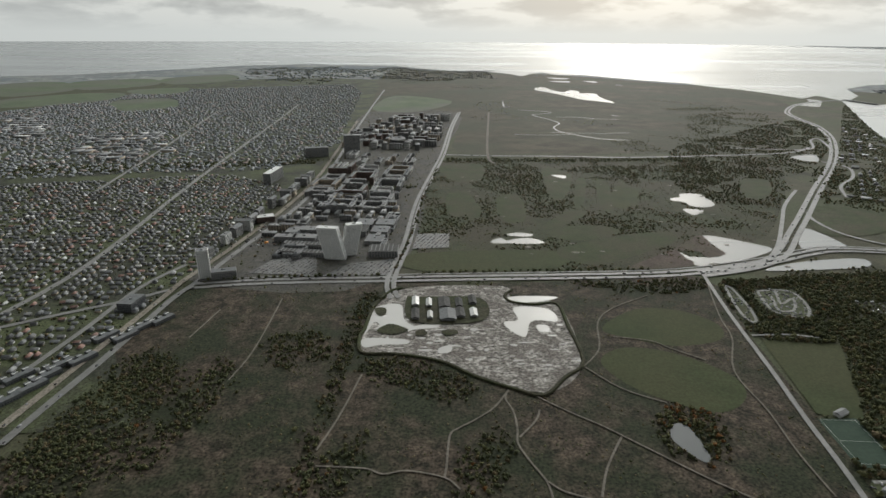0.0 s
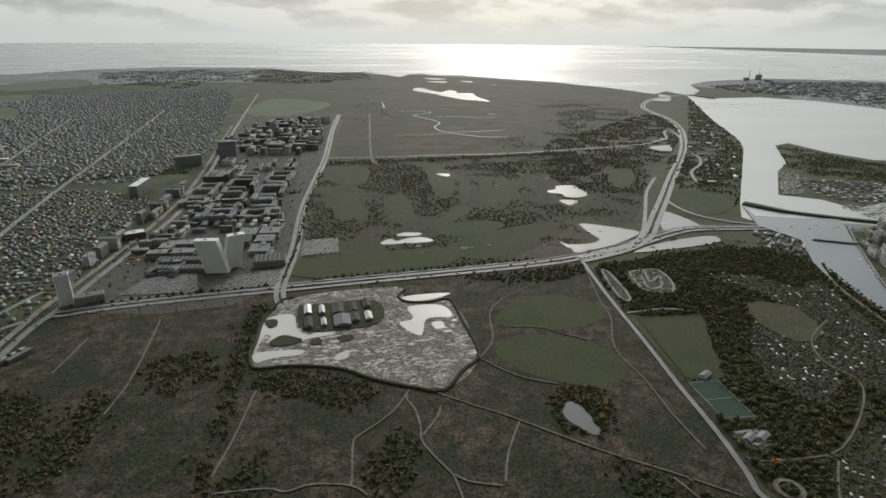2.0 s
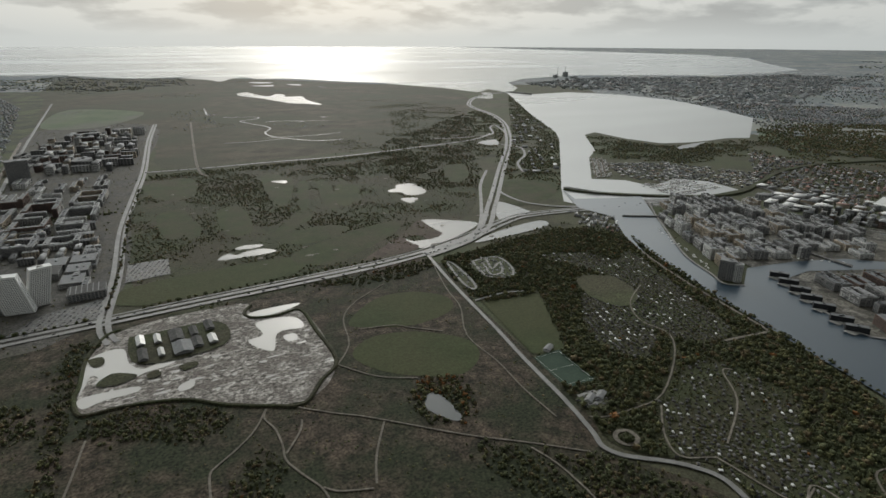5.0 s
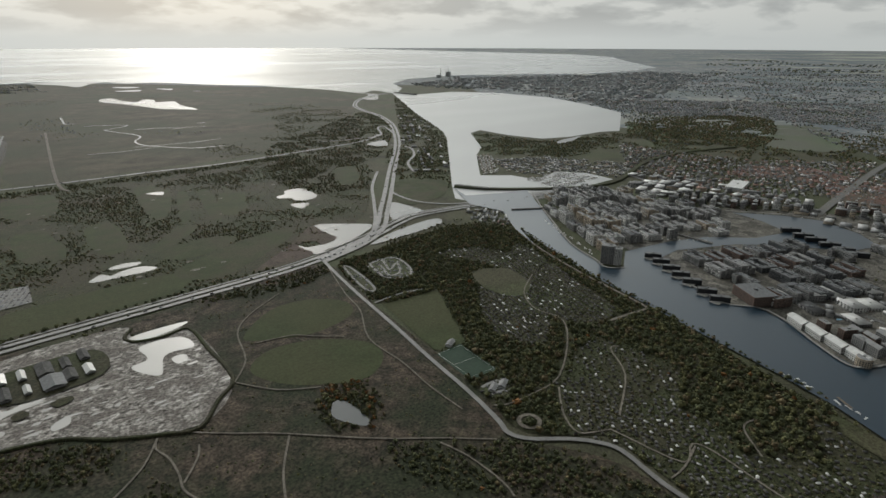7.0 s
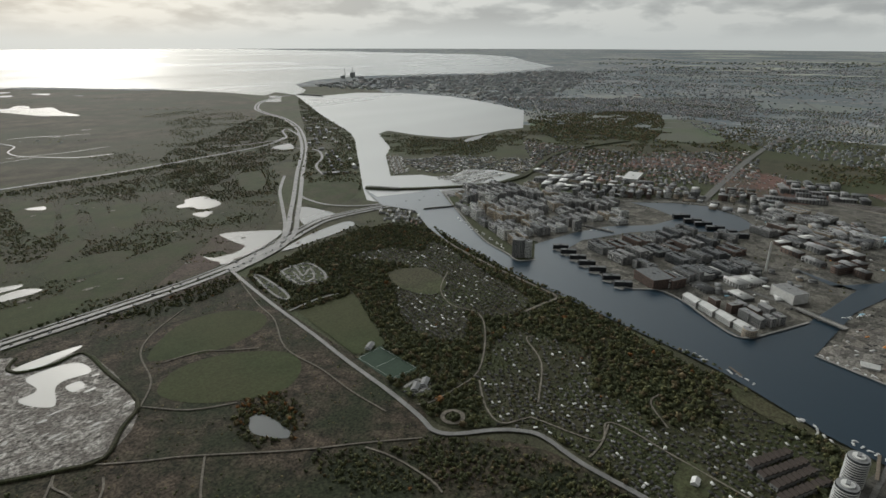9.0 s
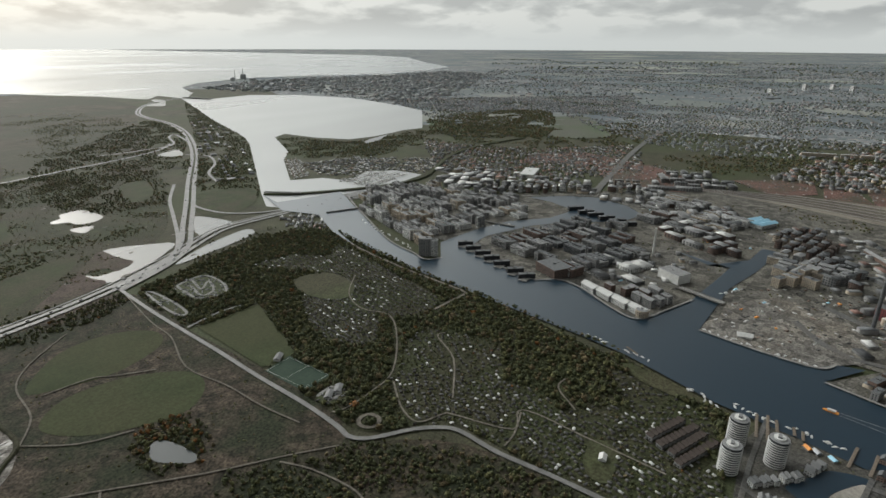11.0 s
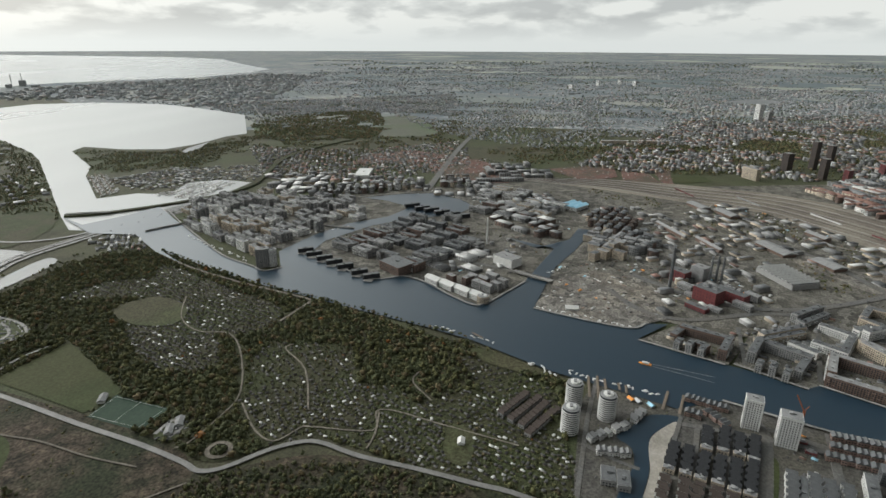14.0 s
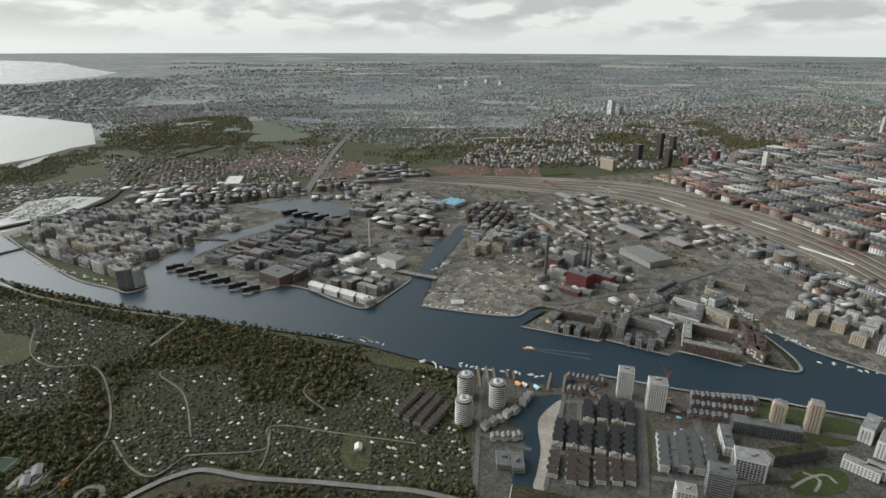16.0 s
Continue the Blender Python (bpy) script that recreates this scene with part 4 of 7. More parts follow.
for zone in ([(955, 1879), (1284, 2050), (1770, 2760), (1910, 3310), (1345, 2810), (955, 2470), (773, 2018)], [(2745, 4175), (2020, 2720), (1770, 2250), (1137, 1415), (943, 1386), (1145, 1734), (1590, 2385)], [(768, 1905), (1054, 1804), (921, 1581), (741, 1583), (702, 1748)], [(749, 1154), (907, 1123), (1009, 1013), (979, 867), (930, 932), (812, 1049), (658, 1040)], [(1935, 2220), (2035, 1840), (2515, 1780), (2335, 1615), (1847, 1543), (1611, 1770)], [(536, 1026), (474, 804), (565, 826), (616, 791), (641, 743), (845, 1037), (651, 1016)], [(496, 612), (478, 524), (495, 440), (591, 475), (567, 557), (554, 638)], [(1291, 2049), (1395, 2054), (1382, 1809), (1243, 1609), (1084, 1662)]):
    p = grid_points(curve_points(zone, True), 12, 12, 0, 0.5)
    p = clumped(off_cabins(p[clear(p, 4, OPEN)], 5), 70, -0.15)
    plant([(dark, 0.6), (olive, 0.22), (brown, 0.18)], p, 5, 10, BUSHES)
for zone in ([(-1591, 1926), (-1037, 2018), (-523, 2113), (-507, 2044), (-998, 1937), (-1481, 1781)], [(-34, 2169), (423, 2182), (978, 2221), (956, 2167), (412, 2120), (-33, 2107)], [(-433, 1727), (-188, 1752), (-114, 1727), (-181, 1683), (-421, 1672)]):
    p = grid_points(zone, 9, 9, 0, 0.5, 0.8)
    plant([(dark, 0.65), (olive, 0.35)], p[clear(p, 4, WET)], 5, 10, BUSHES)
for line, gap in (([(-484, 997), (-335, 1016), (-137, 1032)], 12), ([(-71, 1048), (65, 1059), (226, 1071), (401, 1083)], 13), ([(608, 1033), (862, 1067), (986, 989)], 12), ([(-1591, 1926), (-1233, 1998), (-841, 2047), (-438, 2117)], 16), ([(-1541, 1859), (-1193, 1927), (-816, 1982), (-509, 2054)], 16), ([(-118, 1058), (-101, 1305), (-90, 1610), (-61, 1983)], 14), ([(996, 955), (901, 659), (849, 425), (796, 180)], 9), ([(922, 842), (848, 610), (802, 391), (771, 208)], 9)):
    c = curve_points(line, False, 0.02)
    pts, run = [], 0.0
    for a, b in zip(c[:-1], c[1:]):
        run += (b - a).length
        if run > gap:
            pts.append((a.x + rng.normal(0, 1.5), a.y + rng.normal(0, 1.5)))
            run = 0
    plant([(dark, 0.55), (olive, 0.3), (brown, 0.15)], np.array(pts), 6, 10)

# ---- carpets of houses ----


def facade_shape(bays, floors):
    """Window panes all round a block of unit size."""
    v, f = [], []
    for side in range(4):
        c, s = (1, 0, -1, 0)[side], (0, 1, 0, -1)[side]
        for i in range(bays):
            for j in range(floors):
                a, b = -0.5 + (i + 0.25) / bays, -0.5 + (i + 0.8) / bays
                lo, hi = (j + 0.3) / floors, (j + 0.85) / floors
                k = len(v)
                v += [(u * c + 0.507 * s, u * s - 0.507 * c, z) for u, z in ((a, lo), (b, lo), (b, hi), (a, hi))]
                f.append((k, k + 1, k + 2, k + 3))
    return shape_of(v, f)


FACADE = facade_shape(5, 4)
FACADE_LONG = facade_shape(5, 4)
block_glass = Batch()
house_wall, house_pale, roof_dark, roof_grey, roof_pale, roof_red, far_wall, far_roof, far_red = (Batch() for _ in range(9))


def houses(poly, du, dv, angle, wide, deep, tall, weights, keep=0.85, jitter=0.15, gable=True, avoid=OPEN, trees=0.0, pale=0.3, tree_size=(3, 7), wood=None, clump=None):
    """Small houses in rows over a plan zone; weights: dark, grey, pale, red roofs."""
    poly = [tuple(q) for q in poly]
    p = grid_points(poly, du, dv, angle, 0.42 if wood else jitter, keep)
    p = p[clear(p, 6, avoid)]
    if clump:
        p = clumped(p, *clump)
    n = len(p)
    yaw = np.full(n, radians(angle)) + (rng.random(n) < 0.35) * 1.5708 + rng.normal(0, 0.05, n)
    size = np.column_stack([rng.uniform(*wide, n), rng.uniform(*deep, n), rng.uniform(*tall, n)])
    at = np.column_stack([p, np.zeros(n)])
    light = rng.random(n) < pale
    # Zones with wood given use the far batches, whose colours carry painted haze.
    (far_wall if wood else house_wall).add(WALLS, at[~light], yaw[~light], size[~light])
    (far_wall if wood else house_pale).add(WALLS, at[light], yaw[light], size[light])
    kind = rng.choice(4, n, p=weights)
    for i, batch in enumerate((far_roof, far_roof, far_wall, far_red) if wood else (roof_dark, roof_grey, roof_pale, roof_red)):
        k = kind == i
        m = int(k.sum())
        top = np.column_stack([p[k], size[k, 2]])
        rise = rng.uniform(0.28, 0.42, m) * size[k, 1] if gable else np.full(m, 0.8)
        batch.add(GABLE if gable else LID, top, yaw[k], np.column_stack([size[k, :2], rise]))
    if trees:
        q = grid_points(poly, du * (0.62 if wood else 0.9), dv * (0.62 if wood else 0.9), angle + 7, 0.5, trees)
        q = q[clear(q, 4, avoid)]
        plant(wood or [(dark, 0.55), (olive, 0.25), (brown, 0.2)], clumped(q, 330, -0.12) if wood else q, *tree_size, TUFTS, 0.7 if wood else 1.0)


FAR_OPEN = WET + ("far_wood", "far_field")
ROW = 95.2
NEARBURB = [(-1406, 1682), (-1102, 1769), (-771, 1863), (-539, 1722), (-495, 1210), (-513, 988), (-542, 789), (-606, 633), (-1500, 900), (-1500, 1500)]
houses(NEARBURB, 20, 16, ROW, (8, 12), (6, 8.5), (3, 5), (0.68, 0.17, 0.03, 0.12), trees=1.0, jitter=0.2, pale=0.15)
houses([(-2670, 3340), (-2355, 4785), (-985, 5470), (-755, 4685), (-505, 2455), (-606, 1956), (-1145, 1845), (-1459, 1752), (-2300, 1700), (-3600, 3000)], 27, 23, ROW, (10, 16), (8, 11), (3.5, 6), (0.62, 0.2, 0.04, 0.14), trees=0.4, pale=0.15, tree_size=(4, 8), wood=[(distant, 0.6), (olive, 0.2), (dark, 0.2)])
houses([(-1710, 2605), (-1390, 2700), (-1140, 2235), (-1244, 2017), (-1515, 2215)], 70, 45, ROW, (40, 65), (20, 35), (6, 9), (0.3, 0.55, 0.15, 0), gable=False)
houses([(-2495, 3110), (-2360, 3235), (-1865, 2595), (-1985, 2440)], 70, 45, ROW, (40, 65), (20, 35), (6, 9), (0.3, 0.55, 0.15, 0), gable=False)
# town across the harbour
RAIL_ROW = -153.2
houses([(3615, 3145), (4470, 2225), (4635, 675), (3980, -500), (3080, -450), (2520, 120), (2715, 540), (2955, 910), (3935, 1640), (2960, 1960), (3475, 3025)], 38, 30, 20, (9, 17), (7, 10), (4, 8), (0.4, 0.42, 0.04, 0.14), keep=0.7, trees=0.9, tree_size=(6, 12), wood=[(distant, 0.45), (brown, 0.2), (olive, 0.35)], clump=(260, -0.1))
houses([(3980, -500), (4700, -1985), (4890, -3805), (2020, -1650), (1891, -1025), (2240, -879), (2217, -616), (2306, -347), (2175, -114), (2267, 108)], 27, 20, RAIL_ROW, (10, 22), (8, 11), (6, 14), (0.42, 0.34, 0.05, 0.19), keep=0.62, trees=0.9, tree_size=(5, 11), clump=(300, -0.15), pale=0.18)


def perimeter_blocks(poly, angle, bw, bd, street, tall, weights, keep=0.95, thick=11.5):
    """Closed town blocks round a yard: four gabled ranges each; weights: dark, grey, pale, red roofs."""
    c, sn = math.cos(radians(angle)), math.sin(radians(angle))
    for x, y in grid_points([tuple(q) for q in poly], bw + street, bd + street, angle, 0.03, keep):
        kind = rng.choice(4, p=weights)
        light = rng.random() < 0.45
        h = rng.uniform(*tall)
        w, d = bw * rng.uniform(0.86, 1.0), bd * rng.uniform(0.86, 1.0)
        for ox, oy, length, turn in ((0, (d - thick) / 2, w, 0), (0, (thick - d) / 2, w, 0), ((w - thick) / 2, 0, d - 2 * thick, 90), ((thick - w) / 2, 0, d - 2 * thick, 90)):
            if rng.random() < 0.08:
                continue
            at = np.array([[x + ox * c - oy * sn, y + ox * sn + oy * c, 0.0]])
            yaw, size = np.array([radians(angle + turn)]), np.array([[length, thick, h + rng.uniform(-1.5, 1.5)]])
            (house_pale if light else house_wall).add(WALLS, at, yaw, size)
            block_glass.add(FACADE_LONG, at, yaw, size * np.array([[1, 1.0, 1]]))
            (roof_dark, roof_grey, roof_pale, roof_red)[kind if rng.random() < 0.85 else 1].add(GABLE, at + np.array([[0, 0, size[0, 2]]]), yaw, np.array([[length, thick, rng.uniform(3.2, 4.6)]]))
        q = np.array([[x, y]]) + rng.normal(0, 6, (3, 2))
        plant([(dark, 0.6), (brown, 0.4)], q, 4, 8, TUFTS)


perimeter_blocks([(2330, -900), (2450, -1880), (1076, -1010), (1219, -920), (1557, -880), (1865, -740), (2060, -690)], RAIL_ROW, 88, 58, 13, (13, 18), (0.42, 0.3, 0.05, 0.23))
perimeter_blocks([(2112, -635), (2081, -708), (2165, -847), (2061, -907), (1908, -829), (1867, -699)], RAIL_ROW + 6, 70, 46, 11, (12, 16), (0.0, 0.05, 0.0, 0.95))
perimeter_blocks([(2450, -900), (3100, -1700), (3050, -2150), (2450, -1850)], RAIL_ROW + 12, 92, 60, 14, (13, 18), (0.36, 0.3, 0.06, 0.28), keep=0.7)
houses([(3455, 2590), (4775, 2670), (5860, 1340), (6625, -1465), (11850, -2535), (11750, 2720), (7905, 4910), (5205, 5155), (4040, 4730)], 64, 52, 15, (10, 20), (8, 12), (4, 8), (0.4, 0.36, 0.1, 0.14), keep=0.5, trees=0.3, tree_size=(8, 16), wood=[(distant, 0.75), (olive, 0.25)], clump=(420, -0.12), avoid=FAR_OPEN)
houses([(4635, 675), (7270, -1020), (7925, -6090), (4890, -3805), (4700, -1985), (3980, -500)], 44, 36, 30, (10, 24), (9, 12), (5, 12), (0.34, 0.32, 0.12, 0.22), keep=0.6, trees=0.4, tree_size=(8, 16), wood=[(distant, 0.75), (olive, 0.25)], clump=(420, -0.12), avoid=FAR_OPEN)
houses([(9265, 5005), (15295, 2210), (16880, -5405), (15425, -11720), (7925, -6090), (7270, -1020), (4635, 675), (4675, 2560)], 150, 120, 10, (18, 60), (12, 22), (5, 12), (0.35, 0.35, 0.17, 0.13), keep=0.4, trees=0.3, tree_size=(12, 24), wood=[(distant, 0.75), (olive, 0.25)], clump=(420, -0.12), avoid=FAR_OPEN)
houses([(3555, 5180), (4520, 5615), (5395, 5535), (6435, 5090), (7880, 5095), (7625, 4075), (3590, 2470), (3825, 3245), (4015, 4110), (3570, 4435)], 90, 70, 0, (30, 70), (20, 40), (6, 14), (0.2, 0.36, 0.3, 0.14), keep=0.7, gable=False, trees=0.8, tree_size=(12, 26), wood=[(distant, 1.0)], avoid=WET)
# red roofed barracks gardens, yards and sheds round the railway
ALLOTMENTS = [[(2163, 208), (2308, -26), (2096, -44), (1977, 62)], [(2230, -57), (2343, -113), (2045, -187), (2035, -63)], [(2378, -168), (2396, -236), (2035, -230), (2025, -190)], [(2126, 686), (2274, 519), (2011, 245), (1888, 314), (1835, 523)], [(2191, 1006), (2390, 845), (2280, 560), (2140, 700), (2035, 939)]]
for spot in ALLOTMENTS:
    sheet("allotment_ground", spot, 0.8, REDBED, "reddish allotment beds beside the railway", smooth=False)
    houses(spot, 17, 10, RAIL_ROW, (4, 7), (3, 4.5), (2, 2.6), (0.3, 0.15, 0.05, 0.5), keep=0.6, trees=0.5, tree_size=(1.5, 4))
sheet("town_meadow", [(2159, -227), (2189, -345), (2110, -359), (2051, -229)], 0.9, GRASS, "green lawn beside the railway", smooth=False)
houses([(2247, 1031), (2295, 481), (2050, 180), (1956, 413), (1970, 911)], 22, 18, 10, (5, 8), (4, 6), (2.4, 3), (0.4, 0.25, 0.05, 0.3), keep=0.6, trees=0.4)
houses([(1787, 1219), (1903, 841), (1895, 401), (1750, 262), (1634, 417), (1683, 642), (1570, 823), (1528, 970)], 50, 36, 12, (20, 45), (14, 26), (5, 10), (0.25, 0.45, 0.28, 0.02), keep=0.7, gable=False, trees=0.5)
houses([(1525, 1641), (1745, 1575), (1906, 1282), (1786, 1127), (1586, 1193), (1435, 1453)], 22, 16, 12, (9, 16), (5, 9), (2.6, 4.5), (0.3, 0.4, 0.28, 0.02), keep=0.8, gable=False, trees=0.3)
houses([(1719, -233), (1771, -450), (1486, -607), (1169, -668), (1194, -562), (1378, -430), (1565, -246)], 44, 30, RAIL_ROW, (18, 40), (10, 22), (5, 9), (0.35, 0.37, 0.2, 0.08), keep=0.5, gable=False, trees=0.8)
houses([(993, 1178), (1110, 1117), (1056, 977), (992, 996), (939, 1068)], 16, 12, 40, (7, 14), (4, 7), (2.5, 5), (0.3, 0.4, 0.25, 0.05), keep=0.8, trees=0.3)
houses([(2175, 3310), (1995, 2740), (1710, 2190), (1286, 1627), (1149, 1614), (1219, 1806), (1705, 2540)], 60, 40, 60, (12, 30), (8, 14), (4, 6), (0.3, 0.4, 0.28, 0.02), keep=0.5, trees=0.6)
houses([(1170, -693), (1119, -830), (968, -860), (892, -685), (996, -603)], 24, 18, RAIL_ROW, (10, 20), (7, 12), (3, 8), (0.3, 0.36, 0.24, 0.1), keep=0.6, gable=False)
for zone in ([(1687, -246), (1754, -412), (1559, -526), (1474, -457), (1541, -305)], [(1478, -502), (1371, -634), (1169, -668), (1169, -587), (1300, -514)], [(1147, -297), (1121, -361), (1085, -362), (1089, -296)], [(1884, 32), (1787, -205), (1710, -197), (1770, 11)]):
    p = grid_points(curve_points(zone, True), 11, 11, 0, 0.5, 0.8)
    plant([(dark, 0.45), (olive, 0.25), (brown, 0.3)], clumped(p[clear(p, 4, WET)], 60, 0.02), 4, 9, BUSHES)
# parks and dark woods in the town
for zone, low, high in (([(2503, 496), (2704, 66), (2806, -145), (2889, -466), (2540, -521), (2297, -489), (2204, -242), (2426, -131), (2240, 237), (2315, 416)], 7, 14), ([(2915, -747), (3584, -1174), (3707, -1383), (3281, -1384), (3037, -1397), (2800, -1296), (2693, -1030), (2928, -975), (2795, -801)], 8, 15), ([(3405, -365), (3205, -715), (3715, -890), (3255, -1215), (3190, -1665), (2785, -1520), (2620, -1015), (2710, -665), (2800, -415)], 8, 15), ([(3060, 2025), (3770, 1615), (2745, 1135), (2485, 1395), (2505, 1670)], 9, 16), ([(2285, 1335), (2505, 1145), (2745, 1160), (2085, 961), (2067, 1173)], 6, 12), ([(1335, -432), (1260, -500), (1189, -500), (1183, -414)], 5, 9), ([(1321, 601), (1220, 545), (1180, 569), (1296, 633)], 4, 8)):
    p = clumped(grid_points(curve_points(zone, True), 15, 15, 0, 0.5, 0.9), 120, -0.2)
    plant([(dark, 0.45), (olive, 0.2), (brown, 0.35)], p[clear(p, 5, WET)], low, high, BUSHES)
for spot in ([(3434, 1444), (3583, 1250), (3480, 1190), (3330, 1390)], [(3300, 1370), (3440, 1170), (3300, 1080), (3150, 1280)], [(3120, 1260), (3260, 1060), (3090, 960), (2960, 1190)], [(2930, 1180), (3050, 945), (2830, 868), (2700, 1095)], [(2845, 1926), (2839, 1825), (2679, 1690), (2570, 1744)], [(2615, 1639), (2680, 1589), (2518, 1495), (2479, 1524)]):
    sheet("town_meadow", spot, 0.8, FIELD, "green meadow at the edge of the town")

# town floor and railway
sheet("town_ground", [(1144, 1038), (1365, 952), (1683, 642), (1948, 291), (1990, -225), (2240, -879), (1858, -1529), (894, -981), (833, -648), (939, -458), (924, -258), (956, -61), (900, 80), (934, 249), (974, 391), (1071, 643)], 0.55, TOWN, "grey yards and streets of the harbour town", smooth=False)
for spot in ([(869, -81), (944, -147), (938, -232), (890, -236), (825, -204)], [(831, -212), (923, -248), (1031, -390), (1038, -488), (877, -474), (755, -472), (769, -406), (762, -396), (799, -316), (785, -303)], [(877, -474), (977, -514), (1022, -617), (892, -685), (789, -726), (684, -647), (752, -595), (814, -527), (871, -496)]):
    sheet("quay_ground", spot, 0.7, TOWN, "paved ground of a harbour quarter", smooth=False)
sheet("works_ground", [(934, 99), (971, 95), (1013, 78), (1069, 78), (1148, 6), (1136, -95), (1049, -134), (957, -129), (927, -91), (904, -67), (913, 10)], 1.15, YARD, "pale rubble and gravel of cleared quays", smooth=False)
sheet("quarter_ground", [(477, -2), (664, 2), (730, -18), (686, -116), (722, -180), (689, -297), (661, -439), (637, -522), (569, -682), (252, -392), (227, -8)], 0.9, QUARTER, "paved streets of a new harbour quarter", smooth=False)
sheet("rail_yard", [(1948, 291), (1886, 12), (1790, -241), (1736, -442), (1561, -558), (1396, -671), (1208, -747), (1020, -767), (809, -782), (972, -911), (1219, -894), (1530, -847), (1729, -779), (1900, -665), (1995, -501), (2036, -230), (2044, 14)], 0.85, BALLAST, "brown railway yard with many tracks", smooth=False)
sheet("dirt_yard", [(1441, -346), (1257, -461), (1160, -548), (1170, -693), (1319, -769), (1397, -685), (1302, -541), (1381, -473), (1494, -388)], 0.9, YARD, "sandy yard beside the railway")
RAIL_A, RAIL_B = [(1964, 313), (2035, 14), (1994, -265), (1960, -493), (1861, -652), (1666, -786), (1434, -869), (1211, -889), (960, -902)], [(1946, 311), (1910, 13), (1828, -246), (1757, -447), (1602, -570), (1434, -687), (1233, -761), (1042, -781), (818, -789)]
for k in range(13):
    f = (k + 0.5) / 13
    line = [(a[0] * (1 - f) + b[0] * f, a[1] * (1 - f) + b[1] * f) for a, b in zip(RAIL_A, RAIL_B)]
    ribbon("railway_track", line, (2.6, 4.5, 3.4)[k % 3], 1.4, (RAILS, BROWNROOF, PATHWAY)[k % 3], "pair of worn rails on its ballast bed", category="railway", lift=0.1)
ribbon("railway_embankment", [(1138, 1395), (1198, 1312), (1342, 1202), (1481, 1133), (1620, 1125), (1810, 1190), (2024, 1260), (2290, 1270), (2580, 1200)], 16, 4, FLOOR, "dark green railway embankment over the bay", lift=3.5)
for line, w in (([(1727, 548), (2115, 598), (2625, 655), (3305, 685), (4040, 590)], 22), ([(4040, 590), (4855, 900), (6920, 1680), (9610, 2795)], 18), ([(1157, -70), (1071, -179), (1045, -286), (1088, -408), (1194, -562)], 14), ([(1060, -32), (983, -83), (964, -165), (1023, -281), (1045, -394)], 12), ([(1494, -388), (1339, -487), (1101, -580), (958, -727)], 12), ([(730, -18), (639, -10), (550, -7), (477, -5)], 5), ([(693, -206), (654, -219), (490, -183)], 12), ([(685, -295), (600, -280), (496, -273)], 10), ([(1075, 375), (1122, 277), (1095, 152), (1064, 88)], 10), ([(1748, 1214), (1689, 1009), (1630, 887)], 12), ([(5870, 2955), (3910, 1865), (3220, 1535)], 14), ([(6539, -38), (4909, -220), (3882, -347)], 20), ([(5720, 4180), (4005, 2745), (3170, 2090)], 16), ([(674, -224), (619, -397), (594, -495)], 10)):
    ribbon("street", line, w, 1.35, STREET, "grey town street")

# ---- single buildings ----


def rect(w, d):
    return [(-w / 2, -d / 2), (w / 2, -d / 2), (w / 2, d / 2), (-w / 2, d / 2)]


def part(name, verts, faces, mat, parent, label="", kind=""):
    """One mesh under a thing, in true metres."""
    me = bpy.data.meshes.new(name)
    me.from_pydata([tuple(S * c for c in v) for v in verts], [], faces)
    me.materials.append(mat)
    me.update()
    ob = new(name, me)
    ob.parent = parent
    return tagged(ob, label, "", "", kind)


def prism(outline, z0, z1, top=True, lean=(0, 0)):
    n = len(outline)
    v = [(x, y, z0) for x, y in outline] + [(x + lean[0], y + lean[1], z1) for x, y in outline]
    f = [(i, (i + 1) % n, n + (i + 1) % n, n + i) for i in range(n)]
    return v, f + ([tuple(range(n, 2 * n))] if top else [])


def shrink(outline, m):
    c = Vector((sum(p[0] for p in outline) / len(outline), sum(p[1] for p in outline) / len(outline)))
    out = []
    for x, y in outline:
        d = Vector((x, y)) - c
        out.append((c.x + d.x * (1 - m / max(d.length, m * 1.2)), c.y + d.y * (1 - m / max(d.length, m * 1.2))))
    return out


def panes(outline, h, floor, bay, wide, tall, lean=(0, 0), first=1.0, proud=0.12):
    """Window panes standing a little proud in rows along every side."""
    v, f = [], []
    n = len(outline)
    for i in range(n):
        a, b = Vector(outline[i]), Vector(outline[(i + 1) % n])
        d = b - a
        length = d.length
        if length < 3:
            continue
        d.normalize()
        out = Vector((d.y, -d.x)) * proud
        count = max(1, int((length - 1.0) / bay))
        start = (length - count * bay) / 2 + (bay - wide) / 2
        for s in range(int((h - first) / floor)):
            z = first + s * floor
            for k in range(count):
                p, q = a + d * (start + k * bay) + out, a + d * (start + k * bay + wide) + out
                j = len(v)
                for r, zz in ((p, z), (q, z), (q, z + tall), (p, z + tall)):
                    v.append((r.x + lean[0] * zz / h, r.y + lean[1] * zz / h, zz))
                f.append((j, j + 1, j + 2, j + 3))
    return v, f


